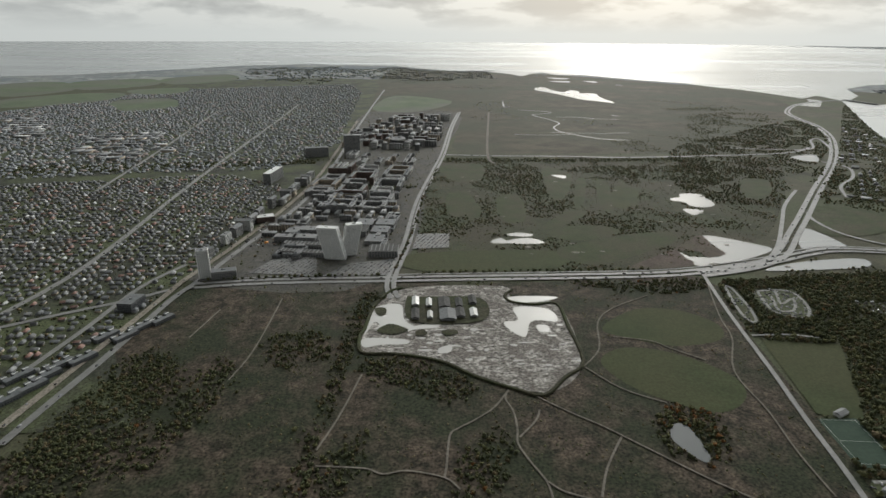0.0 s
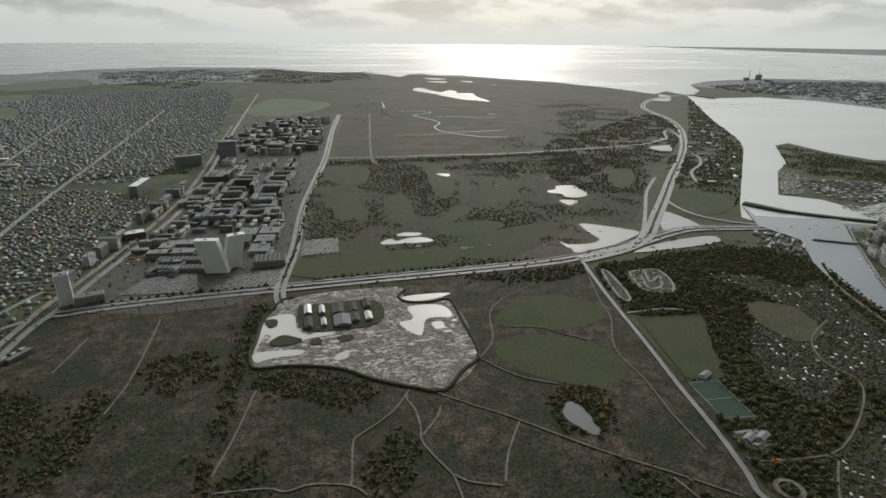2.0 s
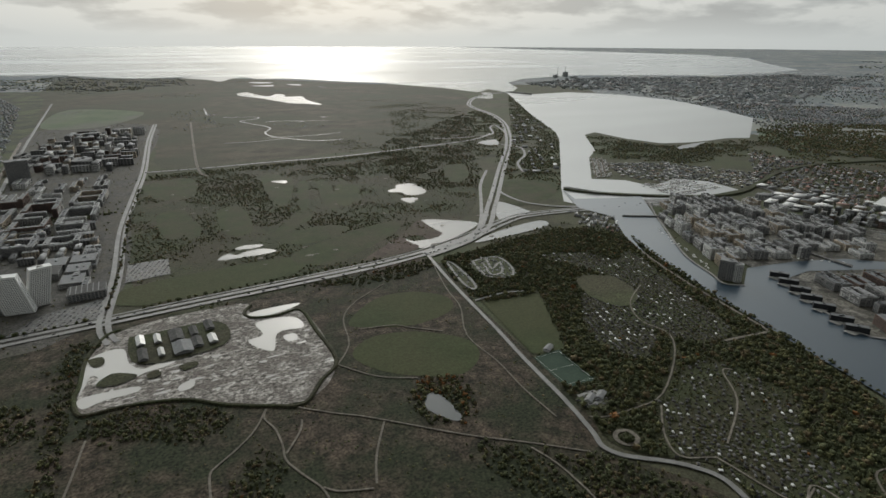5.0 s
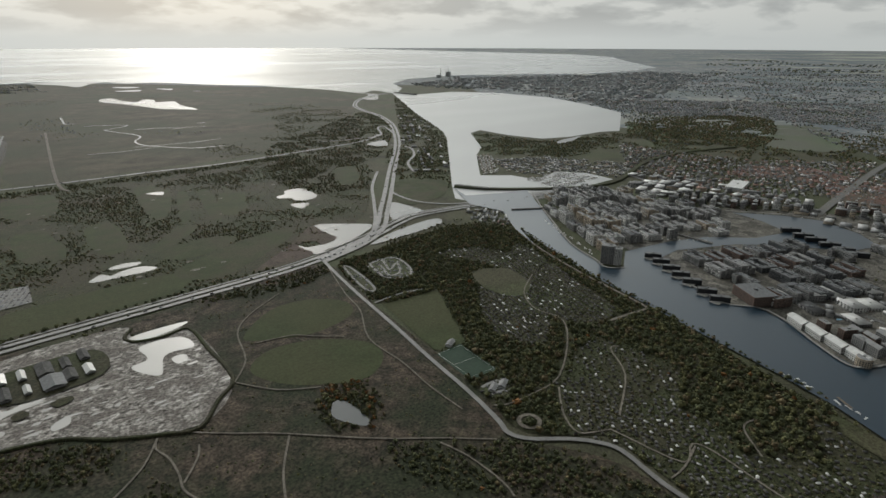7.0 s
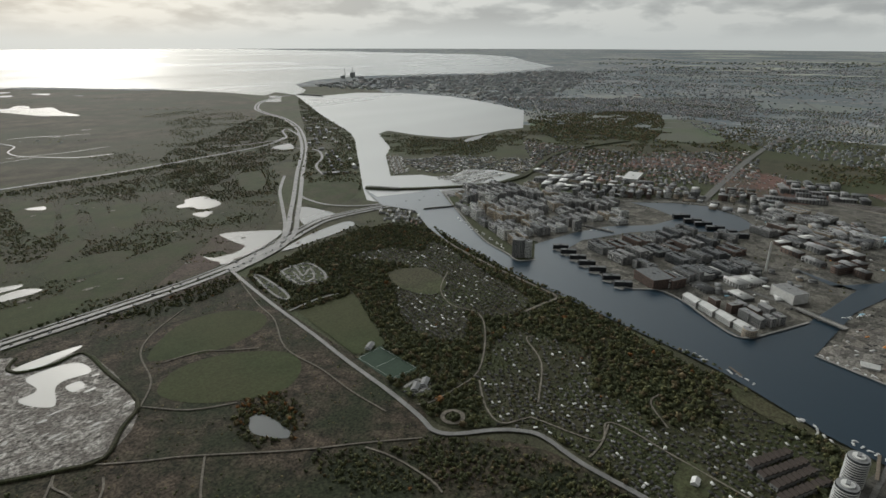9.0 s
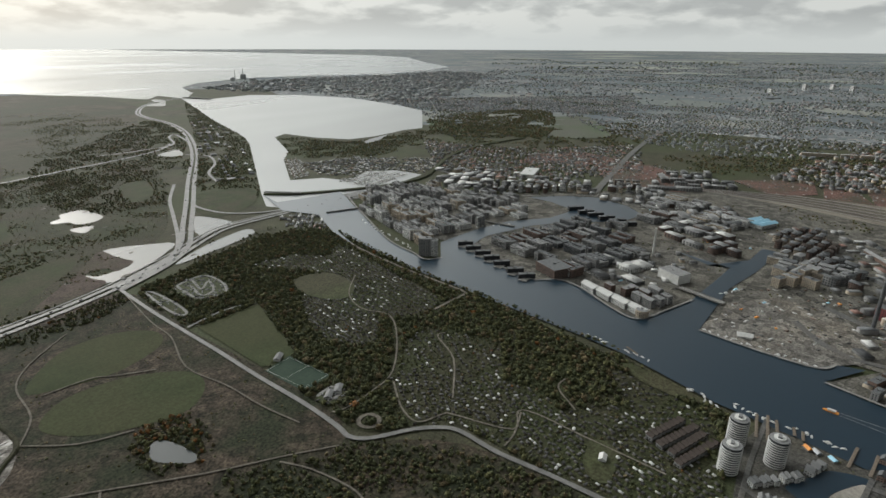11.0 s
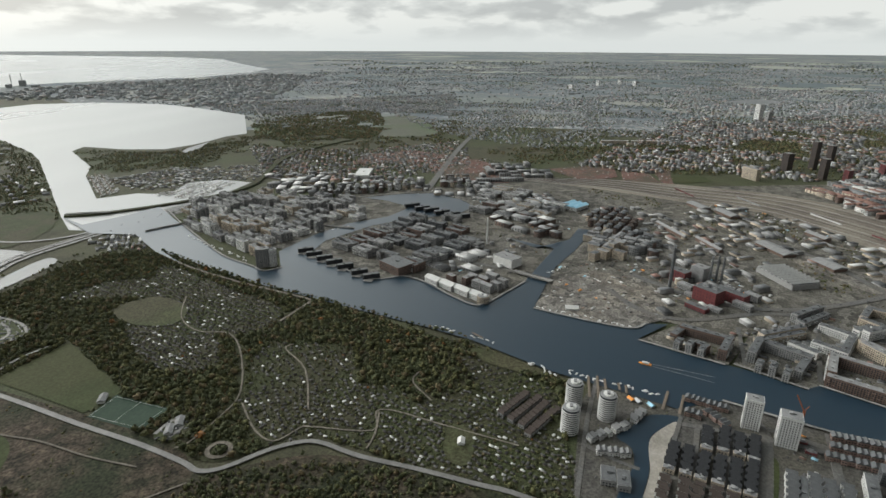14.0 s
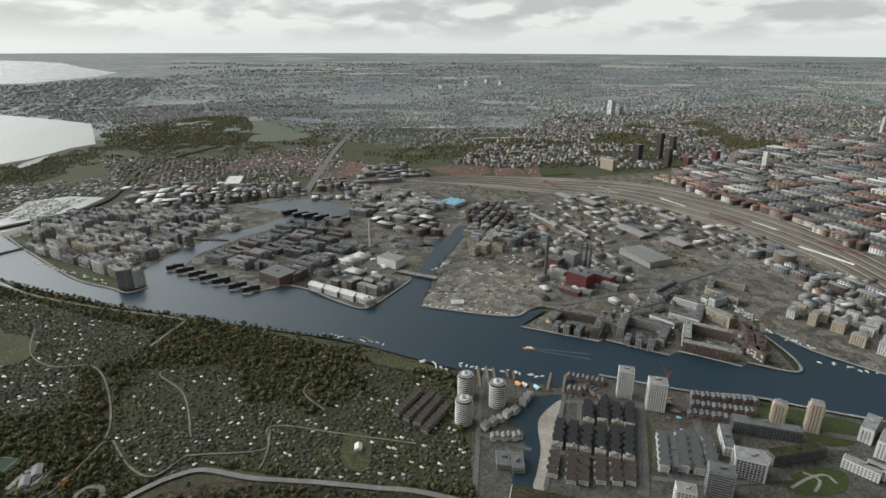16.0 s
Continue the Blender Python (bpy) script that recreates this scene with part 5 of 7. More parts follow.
def building(name, x, y, outline, h, angle, wall, roof, label, category="building", floor=3.1, bay=3.4, wide=1.9, tall=1.7, lean=(0, 0), gable=0.0, group="", plant_box=True, courtyard=None, glass=GLASS):
    v, f = prism(outline, -0.5, h, not gable, lean)
    me = bpy.data.meshes.new(name)
    me.from_pydata([tuple(S * c for c in p) for p in v], [], f)
    me.materials.append(wall)
    me.update()
    ob = tagged(new(name, me), label, category, group)
    ob.matrix_world = pose(x * S, y * S, 1.0 * S, 0, 0, angle)
    if gable:
        w, d = outline[2][0] - outline[0][0], outline[2][1] - outline[0][1]
        gv = [(p[0] * w, p[1] * d, h + p[2] * gable) for p in GABLE[0]] if w >= d else [(-p[1] * w, p[0] * d, h + p[2] * gable) for p in GABLE[0]]
        part("roof", gv, [tuple(int(i) for i in q) for fs in GABLE[1] for q in fs], roof, ob)
    else:
        rv, rf = prism([(px + lean[0], py + lean[1]) for px, py in shrink(outline, 0.7)], h - 0.2, h + 0.35)
        if plant_box:
            cx, cy = sum(p[0] for p in outline) / len(outline) + lean[0], sum(p[1] for p in outline) / len(outline) + lean[1]
            r = random.Random(int(x * 7 + y))
            for _ in range(2):
                k = len(rv)
                ox, oy = cx + r.uniform(-3, 3), cy + r.uniform(-2, 2)
                bv, bf = prism([(px + ox, py + oy) for px, py in rect(r.uniform(2.5, 5), r.uniform(2, 4))], h, h + r.uniform(1.5, 2.8))
                rv, rf = rv + bv, rf + [tuple(k + i for i in q) for q in bf]
        part("roof", rv, rf, roof, ob)
    if glass and h > 3:
        wv, wf = panes(outline, h, floor, bay, wide, tall, lean)
        if wf:
            part("glazing", wv, wf, glass, ob, "rows of dark window panes", "stuff")
    return ob


def midrise(zone, du, dv, angle, sizes, tall, looks, label, keep=0.9, jitter=0.08, gable=0.35, name="apartment_block", joined=False):
    """Separate blocks of flats in rows over a plan zone; looks: (wall, roof) pairs."""
    p = grid_points([tuple(q) for q in zone], du, dv, angle, jitter, keep)
    p = p[clear(p, 7, WET)]
    for x, y in p:
        wall, roof = looks[rng.integers(len(looks))]
        w, d = rng.uniform(*sizes[0]), rng.uniform(*sizes[1])
        h = 3.1 * round(rng.uniform(*tall) / 3.1) + 1.2
        turn = angle + (90 if rng.random() < 0.35 else 0)
        if joined:
            at, size, yaw = np.array([[x, y, 0.0]]), np.array([[w, d, h]]), np.array([radians(turn)])
            block_walls[wall.name].add(WALLS, at, yaw, size)
            block_glass.add(FACADE, at, yaw, size)
            rise = np.array([[w, d, rng.uniform(2.5, 4) if rng.random() < gable else 0.8]])
            block_roofs[roof.name].add(GABLE if rise[0, 2] > 1 else LID, at + [[0, 0, h]], yaw, rise)
            if rise[0, 2] < 1:
                block_roofs[roof.name].add(BOX, at + [[rng.uniform(-3, 3), rng.uniform(-2, 2), h]], yaw, np.array([[4.0, 3.0, 2.6]]))
            continue
        building(name, x, y, rect(w, d), h, turn, wall, roof, label, "building", gable=rng.uniform(2.5, 4) if rng.random() < gable else 0.0)


block_walls = {m.name: Batch() for m in (GREYBRICK, BRICK, SANDWALL, WHITEWALL)}
block_roofs = {m.name: Batch() for m in (GREYROOF, SLATE, PALEROOF, REDROOF, BROWNROOF)}
FLATS = [(GREYBRICK, GREYROOF), (GREYBRICK, SLATE), (GREYBRICK, GREYROOF), (SANDWALL, GREYROOF), (WHITEWALL, GREYROOF), (BRICK, GREYROOF)]
# island quarter, warehouses quarter, new town, harbour fronts
midrise([(1607, 906), (1725, 754), (1808, 582), (1933, 458), (1805, 407), (1733, 556), (1591, 734), (1510, 852)], 32, 26, 20, ((18, 28), (11, 14)), (14, 21), FLATS, "waterside block of flats on a basin", joined=True)
midrise([(2119, 462), (2212, 269), (2018, 147), (1861, 290), (1852, 399)], 60, 40, 20, ((35, 50), (18, 26)), (9, 15), FLATS[:3], "long low commercial building", name="office_block", joined=True)
midrise([(1399, 34), (1390, -41), (1315, -132), (1268, -32), (1272, 37)], 30, 24, -107.3, ((20, 28), (12, 15)), (14, 20), FLATS[:4], "brick block of flats by the canal")
midrise([(1572, 38), (1642, -50), (1463, -102), (1396, -53), (1427, 23)], 24, 22, -107.3, ((12, 16), (11, 14)), (14, 20), [(BRICK, SLATE), (SANDWALL, SLATE), (BRICK, BROWNROOF)], "brown brick gabled house block", gable=1.0, joined=True)
midrise([(942, -503), (935, -553), (866, -590), (798, -625), (726, -679), (806, -739), (892, -685), (951, -629), (994, -582)], 36, 26, -137.8, ((18, 24), (11, 13)), (14, 22), [(WHITEWALL, GREYROOF), (WHITEWALL, GREYROOF), (SANDWALL, GREYROOF)], "white stepped block of flats by the water")
midrise([(-455, 2760), (-340, 3255), (-55, 3270), (-61, 2387), (-241, 2280), (-369, 2370)], 70, 46, 86.7, ((40, 60), (14, 22)), (18, 32), FLATS, "large new town block by the motorway", joined=True)
midrise([(-547, 1120), (-523, 1288), (-501, 1592), (-488, 1962), (-449, 1920), (-461, 1564), (-476, 1229), (-487, 1059)], 48, 40, 86.0, ((28, 40), (13, 17)), (16, 28), [(WHITEWALL, GREYROOF), (GREYBRICK, GREYROOF), (GREYBRICK, SLATE)], "grey block of flats along the metro line")
midrise([(-425, 1194), (-405, 1358), (-348, 1361), (-307, 1180), (-377, 1160)], 60, 40, 86.7, ((40, 55), (20, 32)), (7, 12), [(GREYBRICK, GREYROOF), (GREYBRICK, FELT)], "low exhibition hall with a flat grey roof", name="exhibition_hall", gable=0)
midrise([(-245, 1342), (-149, 1369), (-131, 1187), (-203, 1167)], 55, 50, 86.7, ((45, 52), (38, 46)), (10, 13), [(GREYBRICK, FELT), (GREYBRICK, SLATE)], "wide exhibition hall with a ribbed roof", name="exhibition_hall", gable=0)
midrise([(1307, -608), (1051, -663), (1007, -759), (1061, -793), (1140, -711), (1352, -666)], 40, 28, RAIL_ROW, ((28, 38), (12, 15)), (12, 18), FLATS, "town block beside the railway", joined=True)


def court_block(corners, h, wall, roof, label, thick=11.5, missing=(), seed=0, drop=0):
    """A block of flats round a yard: a range along each side of the plan quad, with balconies and roof houses."""
    r = random.Random(seed)
    q = [Vector(c) for c in corners]
    mid = sum(q, Vector((0, 0))) / len(q)
    ob = tagged(new("apartment_block"), label, "building", "courtyard blocks")
    ob.matrix_world = pose(mid.x * S, mid.y * S, 1.0 * S)
    for i in range(len(q)):
        if i in missing:
            continue
        a, b = q[i] - mid, q[(i + 1) % len(q)] - mid
        d = (b - a).normalized()
        inn = Vector((-d.y, d.x))
        if inn.dot((a + b) / 2) > 0:
            inn = -inn
        if i % 2:
            a, b = a + d * thick, b - d * thick
        if (b - a).length < 6:
            continue
        outline = [a, b, b + inn * thick, a + inn * thick]
        if (b - a).cross(inn) < 0:
            outline.reverse()
        outline = [(v.x, v.y) for v in outline]
        top = h + 3.1 * r.choice((-1, 0, 0, 1)) - (drop if i == 0 else 0)
        v, f = prism(outline, -0.5, top)
        wing = part("wing", v, f, wall, ob)
        v, f = prism(shrink(outline, 0.8), top - 0.2, top + 0.4)
        n = max(1, int((b - a).length / 16))
        for k in range(n):
            at = a + d * ((b - a).length * (k + r.uniform(0.3, 0.7)) / n) + inn * thick / 2
            m = len(v)
            bv, bf = prism([(at.x + px * d.x - py * d.y, at.y + px * d.y + py * d.x) for px, py in rect(r.uniform(3, 7), r.uniform(2.5, 5))], top, top + r.uniform(1.6, 3.0))
            v, f = v + bv, f + [tuple(m + j for j in g) for g in bf]
        part("roof", v, f, roof, wing)
        v, f = panes(outline, top, 3.1, 3.2, 1.9, 1.8)
        part("glazing", v, f, GLASS, wing, "rows of dark window panes", "stuff")
        v, f = [], []
        for k in range(int((b - a).length / 6.4)):
            for lv in range(1, int(top / 3.1)):
                if r.random() < 0.75:
                    at = a + d * (6.4 * k + 4) - inn * 0.7
                    m = len(v)
                    bv, bf = prism([(at.x + px * d.x - py * d.y, at.y + px * d.y + py * d.x) for px, py in rect(3.4, 1.5)], 3.1 * lv, 3.1 * lv + 1.1)
                    v, f = v + bv, f + [tuple(m + j for j in g) for g in bf]
        if f:
            part("balcony_facade", v, f, WHITEWALL if r.random() < 0.4 else wall, wing, "", "stuff")
    return ob


QUAY_LABEL = "dark brick block of flats round a yard on the quay"
PALE_LABEL = "pale rendered block of flats round a yard with balconies"
for k, (quad, h, wall, roof, gone, label) in enumerate((
        ([(874, -120), (823, -197), (890, -222), (918, -146)], 16, BRICK, SLATE, (0,), QUAY_LABEL),
        ([(858, -157), (845, -176), (868, -185), (880, -166)], 15, BRICK, SLATE, (2,), QUAY_LABEL),
        ([(832, -226), (800, -291), (862, -324), (902, -256)], 17, GREYBRICK, SLATE, (0,), QUAY_LABEL),
        ([(802, -322), (772, -390), (846, -416), (880, -350)], 18, BRICK, GREYROOF, (1,), QUAY_LABEL),
        ([(804, -420), (772, -432), (844, -464), (890, -452)], 17, BRICK, BROWNROOF, (), QUAY_LABEL),
        ([(912, -334), (885, -376), (957, -413), (989, -370)], 15, WHITEWALL, SLATE, (3,), PALE_LABEL),
        ([(1028, -437), (980, -479), (1056, -524), (1087, -469)], 18, SANDWALL, SLATE, (1,), PALE_LABEL),
        ([(894, -258), (947, -338), (971, -335), (921, -261)], 13, SANDWALL, SLATE, (1, 3), PALE_LABEL),
        ([(905, -300), (876, -333), (889, -345), (920, -310)], 13, WHITEWALL, SLATE, (1, 3), PALE_LABEL),
        ([(922, -401), (885, -425), (906, -440), (944, -415)], 17, SANDWALL, GREYROOF, (1, 3), PALE_LABEL),
        ([(985, -345), (1040, -400), (1062, -385), (1010, -330)], 14, GREYBRICK, SLATE, (1,), PALE_LABEL),
        ([(962, -430), (985, -462), (1010, -445), (985, -415)], 16, WHITEWALL, SLATE, (), PALE_LABEL))):
    court_block(quad, h, wall, roof, label, missing=gone, seed=k)
for (x0, y0), (x1, y1), n in (((826, -236), (802, -284), 3), ((862, -128), (840, -178), 3)):
    for k in range(n):
        u = (k + 0.5) / n
        building("apartment_block", x0 + (x1 - x0) * u, y0 + (y1 - y0) * u, rect(20, 9), 15 + 3 * (k % 2), -24, GREYBRICK, SLATE, "slim finger of flats reaching to the quay edge", "building")
houses([(880, -110), (935, -230), (1040, -390), (1005, -480), (790, -430), (812, -322), (842, -215)], 20, 16, -118, (6, 13), (5, 8), (3, 8), (0.5, 0.38, 0.02, 0.1), keep=0.5, gable=False, jitter=0.3, avoid=WET)
p = grid_points([(880, -100), (935, -230), (1040, -390), (1005, -480), (770, -440), (790, -322), (830, -215)], 8, 8, 15, 0.5, 0.4)
plant([(dark, 0.6), (olive, 0.3), (brown, 0.1)], p[clear(p, 2, WET)], 2.0, 4.5, BUSHES)
for yard in ([(850, -245), (830, -285), (855, -300), (875, -262)], [(826, -345), (806, -385), (836, -396), (852, -358)], [(864, -170), (850, -190), (876, -200), (890, -175)], [(925, -350), (915, -372), (945, -388), (960, -365)]):
    p = grid_points(yard, 6, 6, 0, 0.5, 0.6)
    plant([(dark, 0.6), (olive, 0.3), (brown, 0.1)], p, 2.5, 5, BUSHES)


def court_rows(zone, bw, bd, gap, angle, floors, looks, label, keep=0.95, thick=11.5):
    """Courtyard blocks in rows over a plan zone, kept off the water."""
    c, sn = math.cos(radians(angle)), math.sin(radians(angle))
    for k, (x, y) in enumerate(grid_points(zone, bw + gap, bd + gap, angle, 0.05, keep)):
        wall, roof = looks[rng.integers(len(looks))]
        w, d = bw / 2 * rng.uniform(0.85, 1.0), bd / 2 * rng.uniform(0.85, 1.0)
        quad = [(x + px * c - py * sn, y + px * sn + py * c) for px, py in ((-w, -d), (w, -d), (w, d), (-w, d))]
        if np.all(clear(np.array(quad + [(x, y)]), 0, WET, False)):
            court_block(quad, 3.1 * rng.integers(*floors), wall, roof, label, thick, (int(rng.integers(4)),) if rng.random() < 0.6 else (), int(x + y))


court_rows([(1300, 1200), (1202, 1055), (1032, 820), (1010, 725), (1239, 690), (1368, 622), (1528, 705), (1521, 879), (1494, 1052), (1402, 1160)], 44, 36, 11, -116.3, (4, 9), FLATS[:5], "grey and brown brick canal-side block of flats", 0.97, 10.5)
court_rows([(1141, 624), (1294, 570), (1382, 481), (1425, 357), (1276, 281), (1106, 300), (1030, 375), (1029, 452), (1065, 537)], 54, 38, 14, -112.3, (4, 7), [(GREYBRICK, SLATE), (SLATE, SLATE), (BRICK, SLATE), (GREYBRICK, GREYROOF)], "dark brick harbour block of flats round a yard", 0.97)
court_rows([(1729, 397), (1787, 276), (1718, 117), (1523, 84), (1436, 157), (1433, 271), (1487, 337)], 60, 42, 14, -112.3, (4, 7), FLATS, "mixed brick and render block of flats round a yard", 0.95)
c, sn = math.cos(radians(86.7)), math.sin(radians(86.7))
for k, (x, y) in enumerate(grid_points([(-425, 1627), (-425, 1985), (-310, 1985), (-108, 1960), (-109, 1641), (-173, 1590), (-154, 1416), (-271, 1411), (-375, 1432)], 74, 98, 86.7, 0.04, 0.96)):
    wall, roof = FLATS[k % len(FLATS)]
    w, d = (62, 80)[k % 2] / 2, (36, 40)[k % 2]
    court_block([(x + px * c - py * sn, y + px * sn + py * c) for px, py in ((-w, -d), (w, -d), (w, d), (-w, d))], 3.1 * (5 + k % 3), wall, roof, "grey courtyard block of flats in a new town", 12, (k % 4,) if k % 3 else (), k)
court_rows([(-425, 1985), (-425, 2190), (-130, 2200), (-118, 1985)], 84, 40, 18, 86.7, (3, 6), FLATS[:5], "grey office and flats block near the motorway", 0.9, 13)
court_rows([(-500, 2330), (-480, 2700), (-380, 2760), (-300, 2560), (-340, 2330)], 76, 44, 18, 80, (3, 6), FLATS[:4], "grey new town block beyond the motorway", 0.8, 13)
court_rows([(-170, 1200), (-160, 1420), (-122, 1420), (-128, 1200)], 52, 30, 10, 86.7, (3, 5), FLATS[:3], "grey block beside the boulevard", 0.9, 11)


def ribbed_hall(x, y, length, width, h, angle, label):
    """A long low hall: grey walls, dark roof and pale roof ribs."""
    ob = building("exhibition_hall", x, y, rect(length, width), h, angle, GREYBRICK, FELT, label, "hall", plant_box=False, bay=6, wide=4, tall=1.6, group="exhibition halls")
    for k in range(int(length / 9)):
        v, f = prism([(px - length / 2 + 9 * k + 5, py) for px, py in rect(1.4, width - 2)], h + 0.3, h + 1.5)
        part("roof_rib", v, f, GREYROOF, ob)
    return ob


for (x0, y0), (x1, y1) in [((-392, 1298), (-282, 1288)), ((-388, 1243), (-278, 1235)), ((-383, 1193), (-273, 1180)), ((-378, 1146), (-268, 1131))]:
    ribbed_hall((x0 + x1) / 2, (y0 + y1) / 2, math.hypot(x1 - x0, y1 - y0), 21, 9, math.degrees(math.atan2(y1 - y0, x1 - x0)), "long grey exhibition hall with a ribbed roof")
ribbed_hall(-152, 1150, 62, 44, 14, 2, "dark square exhibition hall with a ribbed roof")
p = grid_points([(-480, 1050), (-440, 1420), (-130, 1420), (-130, 1040)], 15, 15, 86.7, 0.4, 0.5)
plant([(dark, 0.6), (olive, 0.4)], p[clear(p, 4, OPEN)], 2, 5, BUSHES)
# perimeter row with red roofs along the railway
midrise([(1980, -633), (1780, -730), (1580, -795), (1410, -856), (1237, -905), (1274, -929), (1468, -887), (1658, -830), (1870, -764), (2073, -670)], 34, 30, RAIL_ROW, ((28, 34), (11, 12)), (15, 18), [(SANDWALL, REDROOF), (BRICK, REDROOF), (SANDWALL, REDROOF), (WHITEWALL, REDROOF)], "five-storey town block with a red tiled roof", gable=1.0, keep=1.0, joined=True)

midrise([(-502, 1623), (-410, 1627), (-277, 1633), (-173, 1607), (-129, 1383), (-232, 1352), (-345, 1347), (-371, 1337), (-418, 1213), (-449, 1270)], 44, 30, 86.7, ((28, 40), (11, 14)), (8, 17), FLATS[:4], "new town block near exhibition halls", joined=True, keep=0.95)
midrise([(-396, 1142), (-359, 1316), (-333, 1295), (-309, 1163), (-330, 1080)], 46, 22, 86.7, ((36, 44), (15, 18)), (6, 9), [(GREYBRICK, GREYROOF), (GREYBRICK, SLATE)], "low hall with flat grey roof", joined=True, gable=0)
p = grid_points(SHEETS["new_town_ground"][0], 20, 20, 12, 0.5, 0.35)
plant([(dark, 0.5), (olive, 0.3), (brown, 0.2)], p[clear(p, 4, OPEN)], 3, 7, BUSHES)

for zone, gap, sizes in (([(1825, -209), (1771, -450), (1512, -617), (1205, -710), (995, -751), (872, -672), (982, -576), (1123, -476), (1287, -340), (1454, -202)], 16, (2.5, 6)), ([(1742, 812), (1824, 273), (1779, -97), (1359, -191), (1157, -70), (1247, 190), (1397, 541)], 20, (3, 7)), ([(1210, 89), (1197, -97), (1144, -336), (960, -298), (931, -116), (1067, 52)], 17, (2.5, 6)), ([(753, -1), (673, -125), (628, -516), (507, -439), (477, -5)], 13, (2, 5)), ([(911, -79), (1039, -499), (948, -579), (787, -480), (810, -320), (849, -94)], 13, (2.5, 5.5)), ([(1217, 1111), (1365, 952), (1493, 672), (1219, 558), (1066, 702), (1081, 949)], 15, (2.5, 6)), ([(-606, 633), (-592, 796), (-550, 1072), (-497, 988), (-532, 771), (-545, 553)], 13, (2.5, 6))):
    p = grid_points(zone, gap, gap, 33, 0.5, 0.55)
    p = clumped(p[clear(p, 3, WET + ("canal_beach",))], 50, -0.12)
    plant([(dark, 0.4), (olive, 0.35), (brown, 0.23), (rust, 0.02)], p, *sizes, BUSHES)
houses([(1787, -205), (1757, -447), (1486, -607), (1203, -685), (1317, -742), (1645, -664), (1808, -459)], 34, 22, RAIL_ROW, (14, 36), (7, 14), (4, 8), (0.3, 0.4, 0.14, 0.16), keep=0.6, gable=False)
houses([(1170, -106), (1144, -336), (960, -298), (955, -125)], 36, 26, 30, (12, 30), (8, 16), (5, 14), (0.3, 0.34, 0.16, 0.2), keep=0.6, gable=False)
houses([(1107, -660), (968, -860), (789, -726), (852, -660), (948, -579)], 30, 22, RAIL_ROW, (14, 30), (8, 15), (6, 16), (0.3, 0.36, 0.22, 0.12), keep=0.7, gable=False)

for zone, gap, low, high, at in (([(4115, 3560), (6670, 3620), (9825, 1425), (11625, -2685), (11405, -8700), (4890, -3805), (4165, -600), (3925, 1755)], 75, 14, 28, 0.12), ([(14170, 7615), (18700, -14185), (11925, -9090), (10235, 1480), (7760, 4200)], 150, 30, 60, 0.05), ([(3305, 685), (3680, -535), (3975, -2055), (3780, -2975), (2445, -1970), (2490, -1090), (2545, -130)], 26, 6, 12, 0.1)):
    p = grid_points(zone, gap, gap, 8, 0.5)
    p = clumped(p[clear(p, 5, WET)], gap * 9, at)
    plant([(distant, 0.6), (olive, 0.4)] if gap > 30 else [(dark, 0.5), (olive, 0.5)], p, low, high, BUSHES, 0.6)

houses([(2255, 1575), (2255, 1280), (2345, 1015), (2710, 670), (2143, 507), (1721, 772), (1757, 1020), (1818, 1220)], 24, 18, 25, (8, 16), (6, 9), (3, 6), (0.36, 0.3, 0.08, 0.26), keep=0.8, trees=0.9, jitter=0.25)
houses([(4075, 2705), (4605, 2200), (5320, 1410), (3660, 940), (3730, 1430), (3580, 1875), (3205, 2155)], 34, 26, 15, (10, 22), (8, 11), (4, 9), (0.33, 0.35, 0.1, 0.22), trees=0.9, tree_size=(4, 10), wood=[(distant, 0.4), (olive, 0.6)], clump=(260, -0.25))
for zone, gap in (([(2520, 1730), (3190, 1835), (3900, 1635), (2890, 1190), (2385, 1245), (2180, 1505)], 12), ([(2980, 1230), (3545, 905), (2710, 670), (2365, 1000)], 15), ([(1920, 2135), (2010, 1820), (2455, 1735), (2180, 1505), (1801, 1503), (1648, 1741)], 10)):
    p = grid_points(zone, gap, gap, 0, 0.5, 0.9)
    p = clumped(p[clear(p, 5, WET + ("town_meadow",))], 90, 0.0)
    plant([(dark, 0.35), (olive, 0.35), (brown, 0.2), (distant, 0.1)], p, gap * 0.5, gap, BUSHES)

houses([(1683, 53), (1673, -445), (1144, -336), (1211, -128), (1278, -54), (1405, 21)], 38, 26, RAIL_ROW, (12, 40), (7, 16), (4, 9), (0.36, 0.4, 0.12, 0.12), keep=0.55, gable=False, jitter=0.3, trees=0.5)
houses([(1330, 277), (1286, 136), (1110, 155), (1018, 283), (1091, 342)], 30, 22, 20, (10, 26), (7, 14), (4, 9), (0.25, 0.4, 0.25, 0.1), keep=0.5, gable=False, jitter=0.3)

# ---- landmarks ----


def cylinder(r, z0, z1, n=32, r1=None):
    r1 = r if r1 is None else r1
    v = [(r * math.cos(6.2832 * i / n), r * math.sin(6.2832 * i / n), z0) for i in range(n)] + [(r1 * math.cos(6.2832 * i / n), r1 * math.sin(6.2832 * i / n), z1) for i in range(n)]
    return v, [(i, (i + 1) % n, n + (i + 1) % n, n + i) for i in range(n)] + [tuple(range(n, 2 * n))]


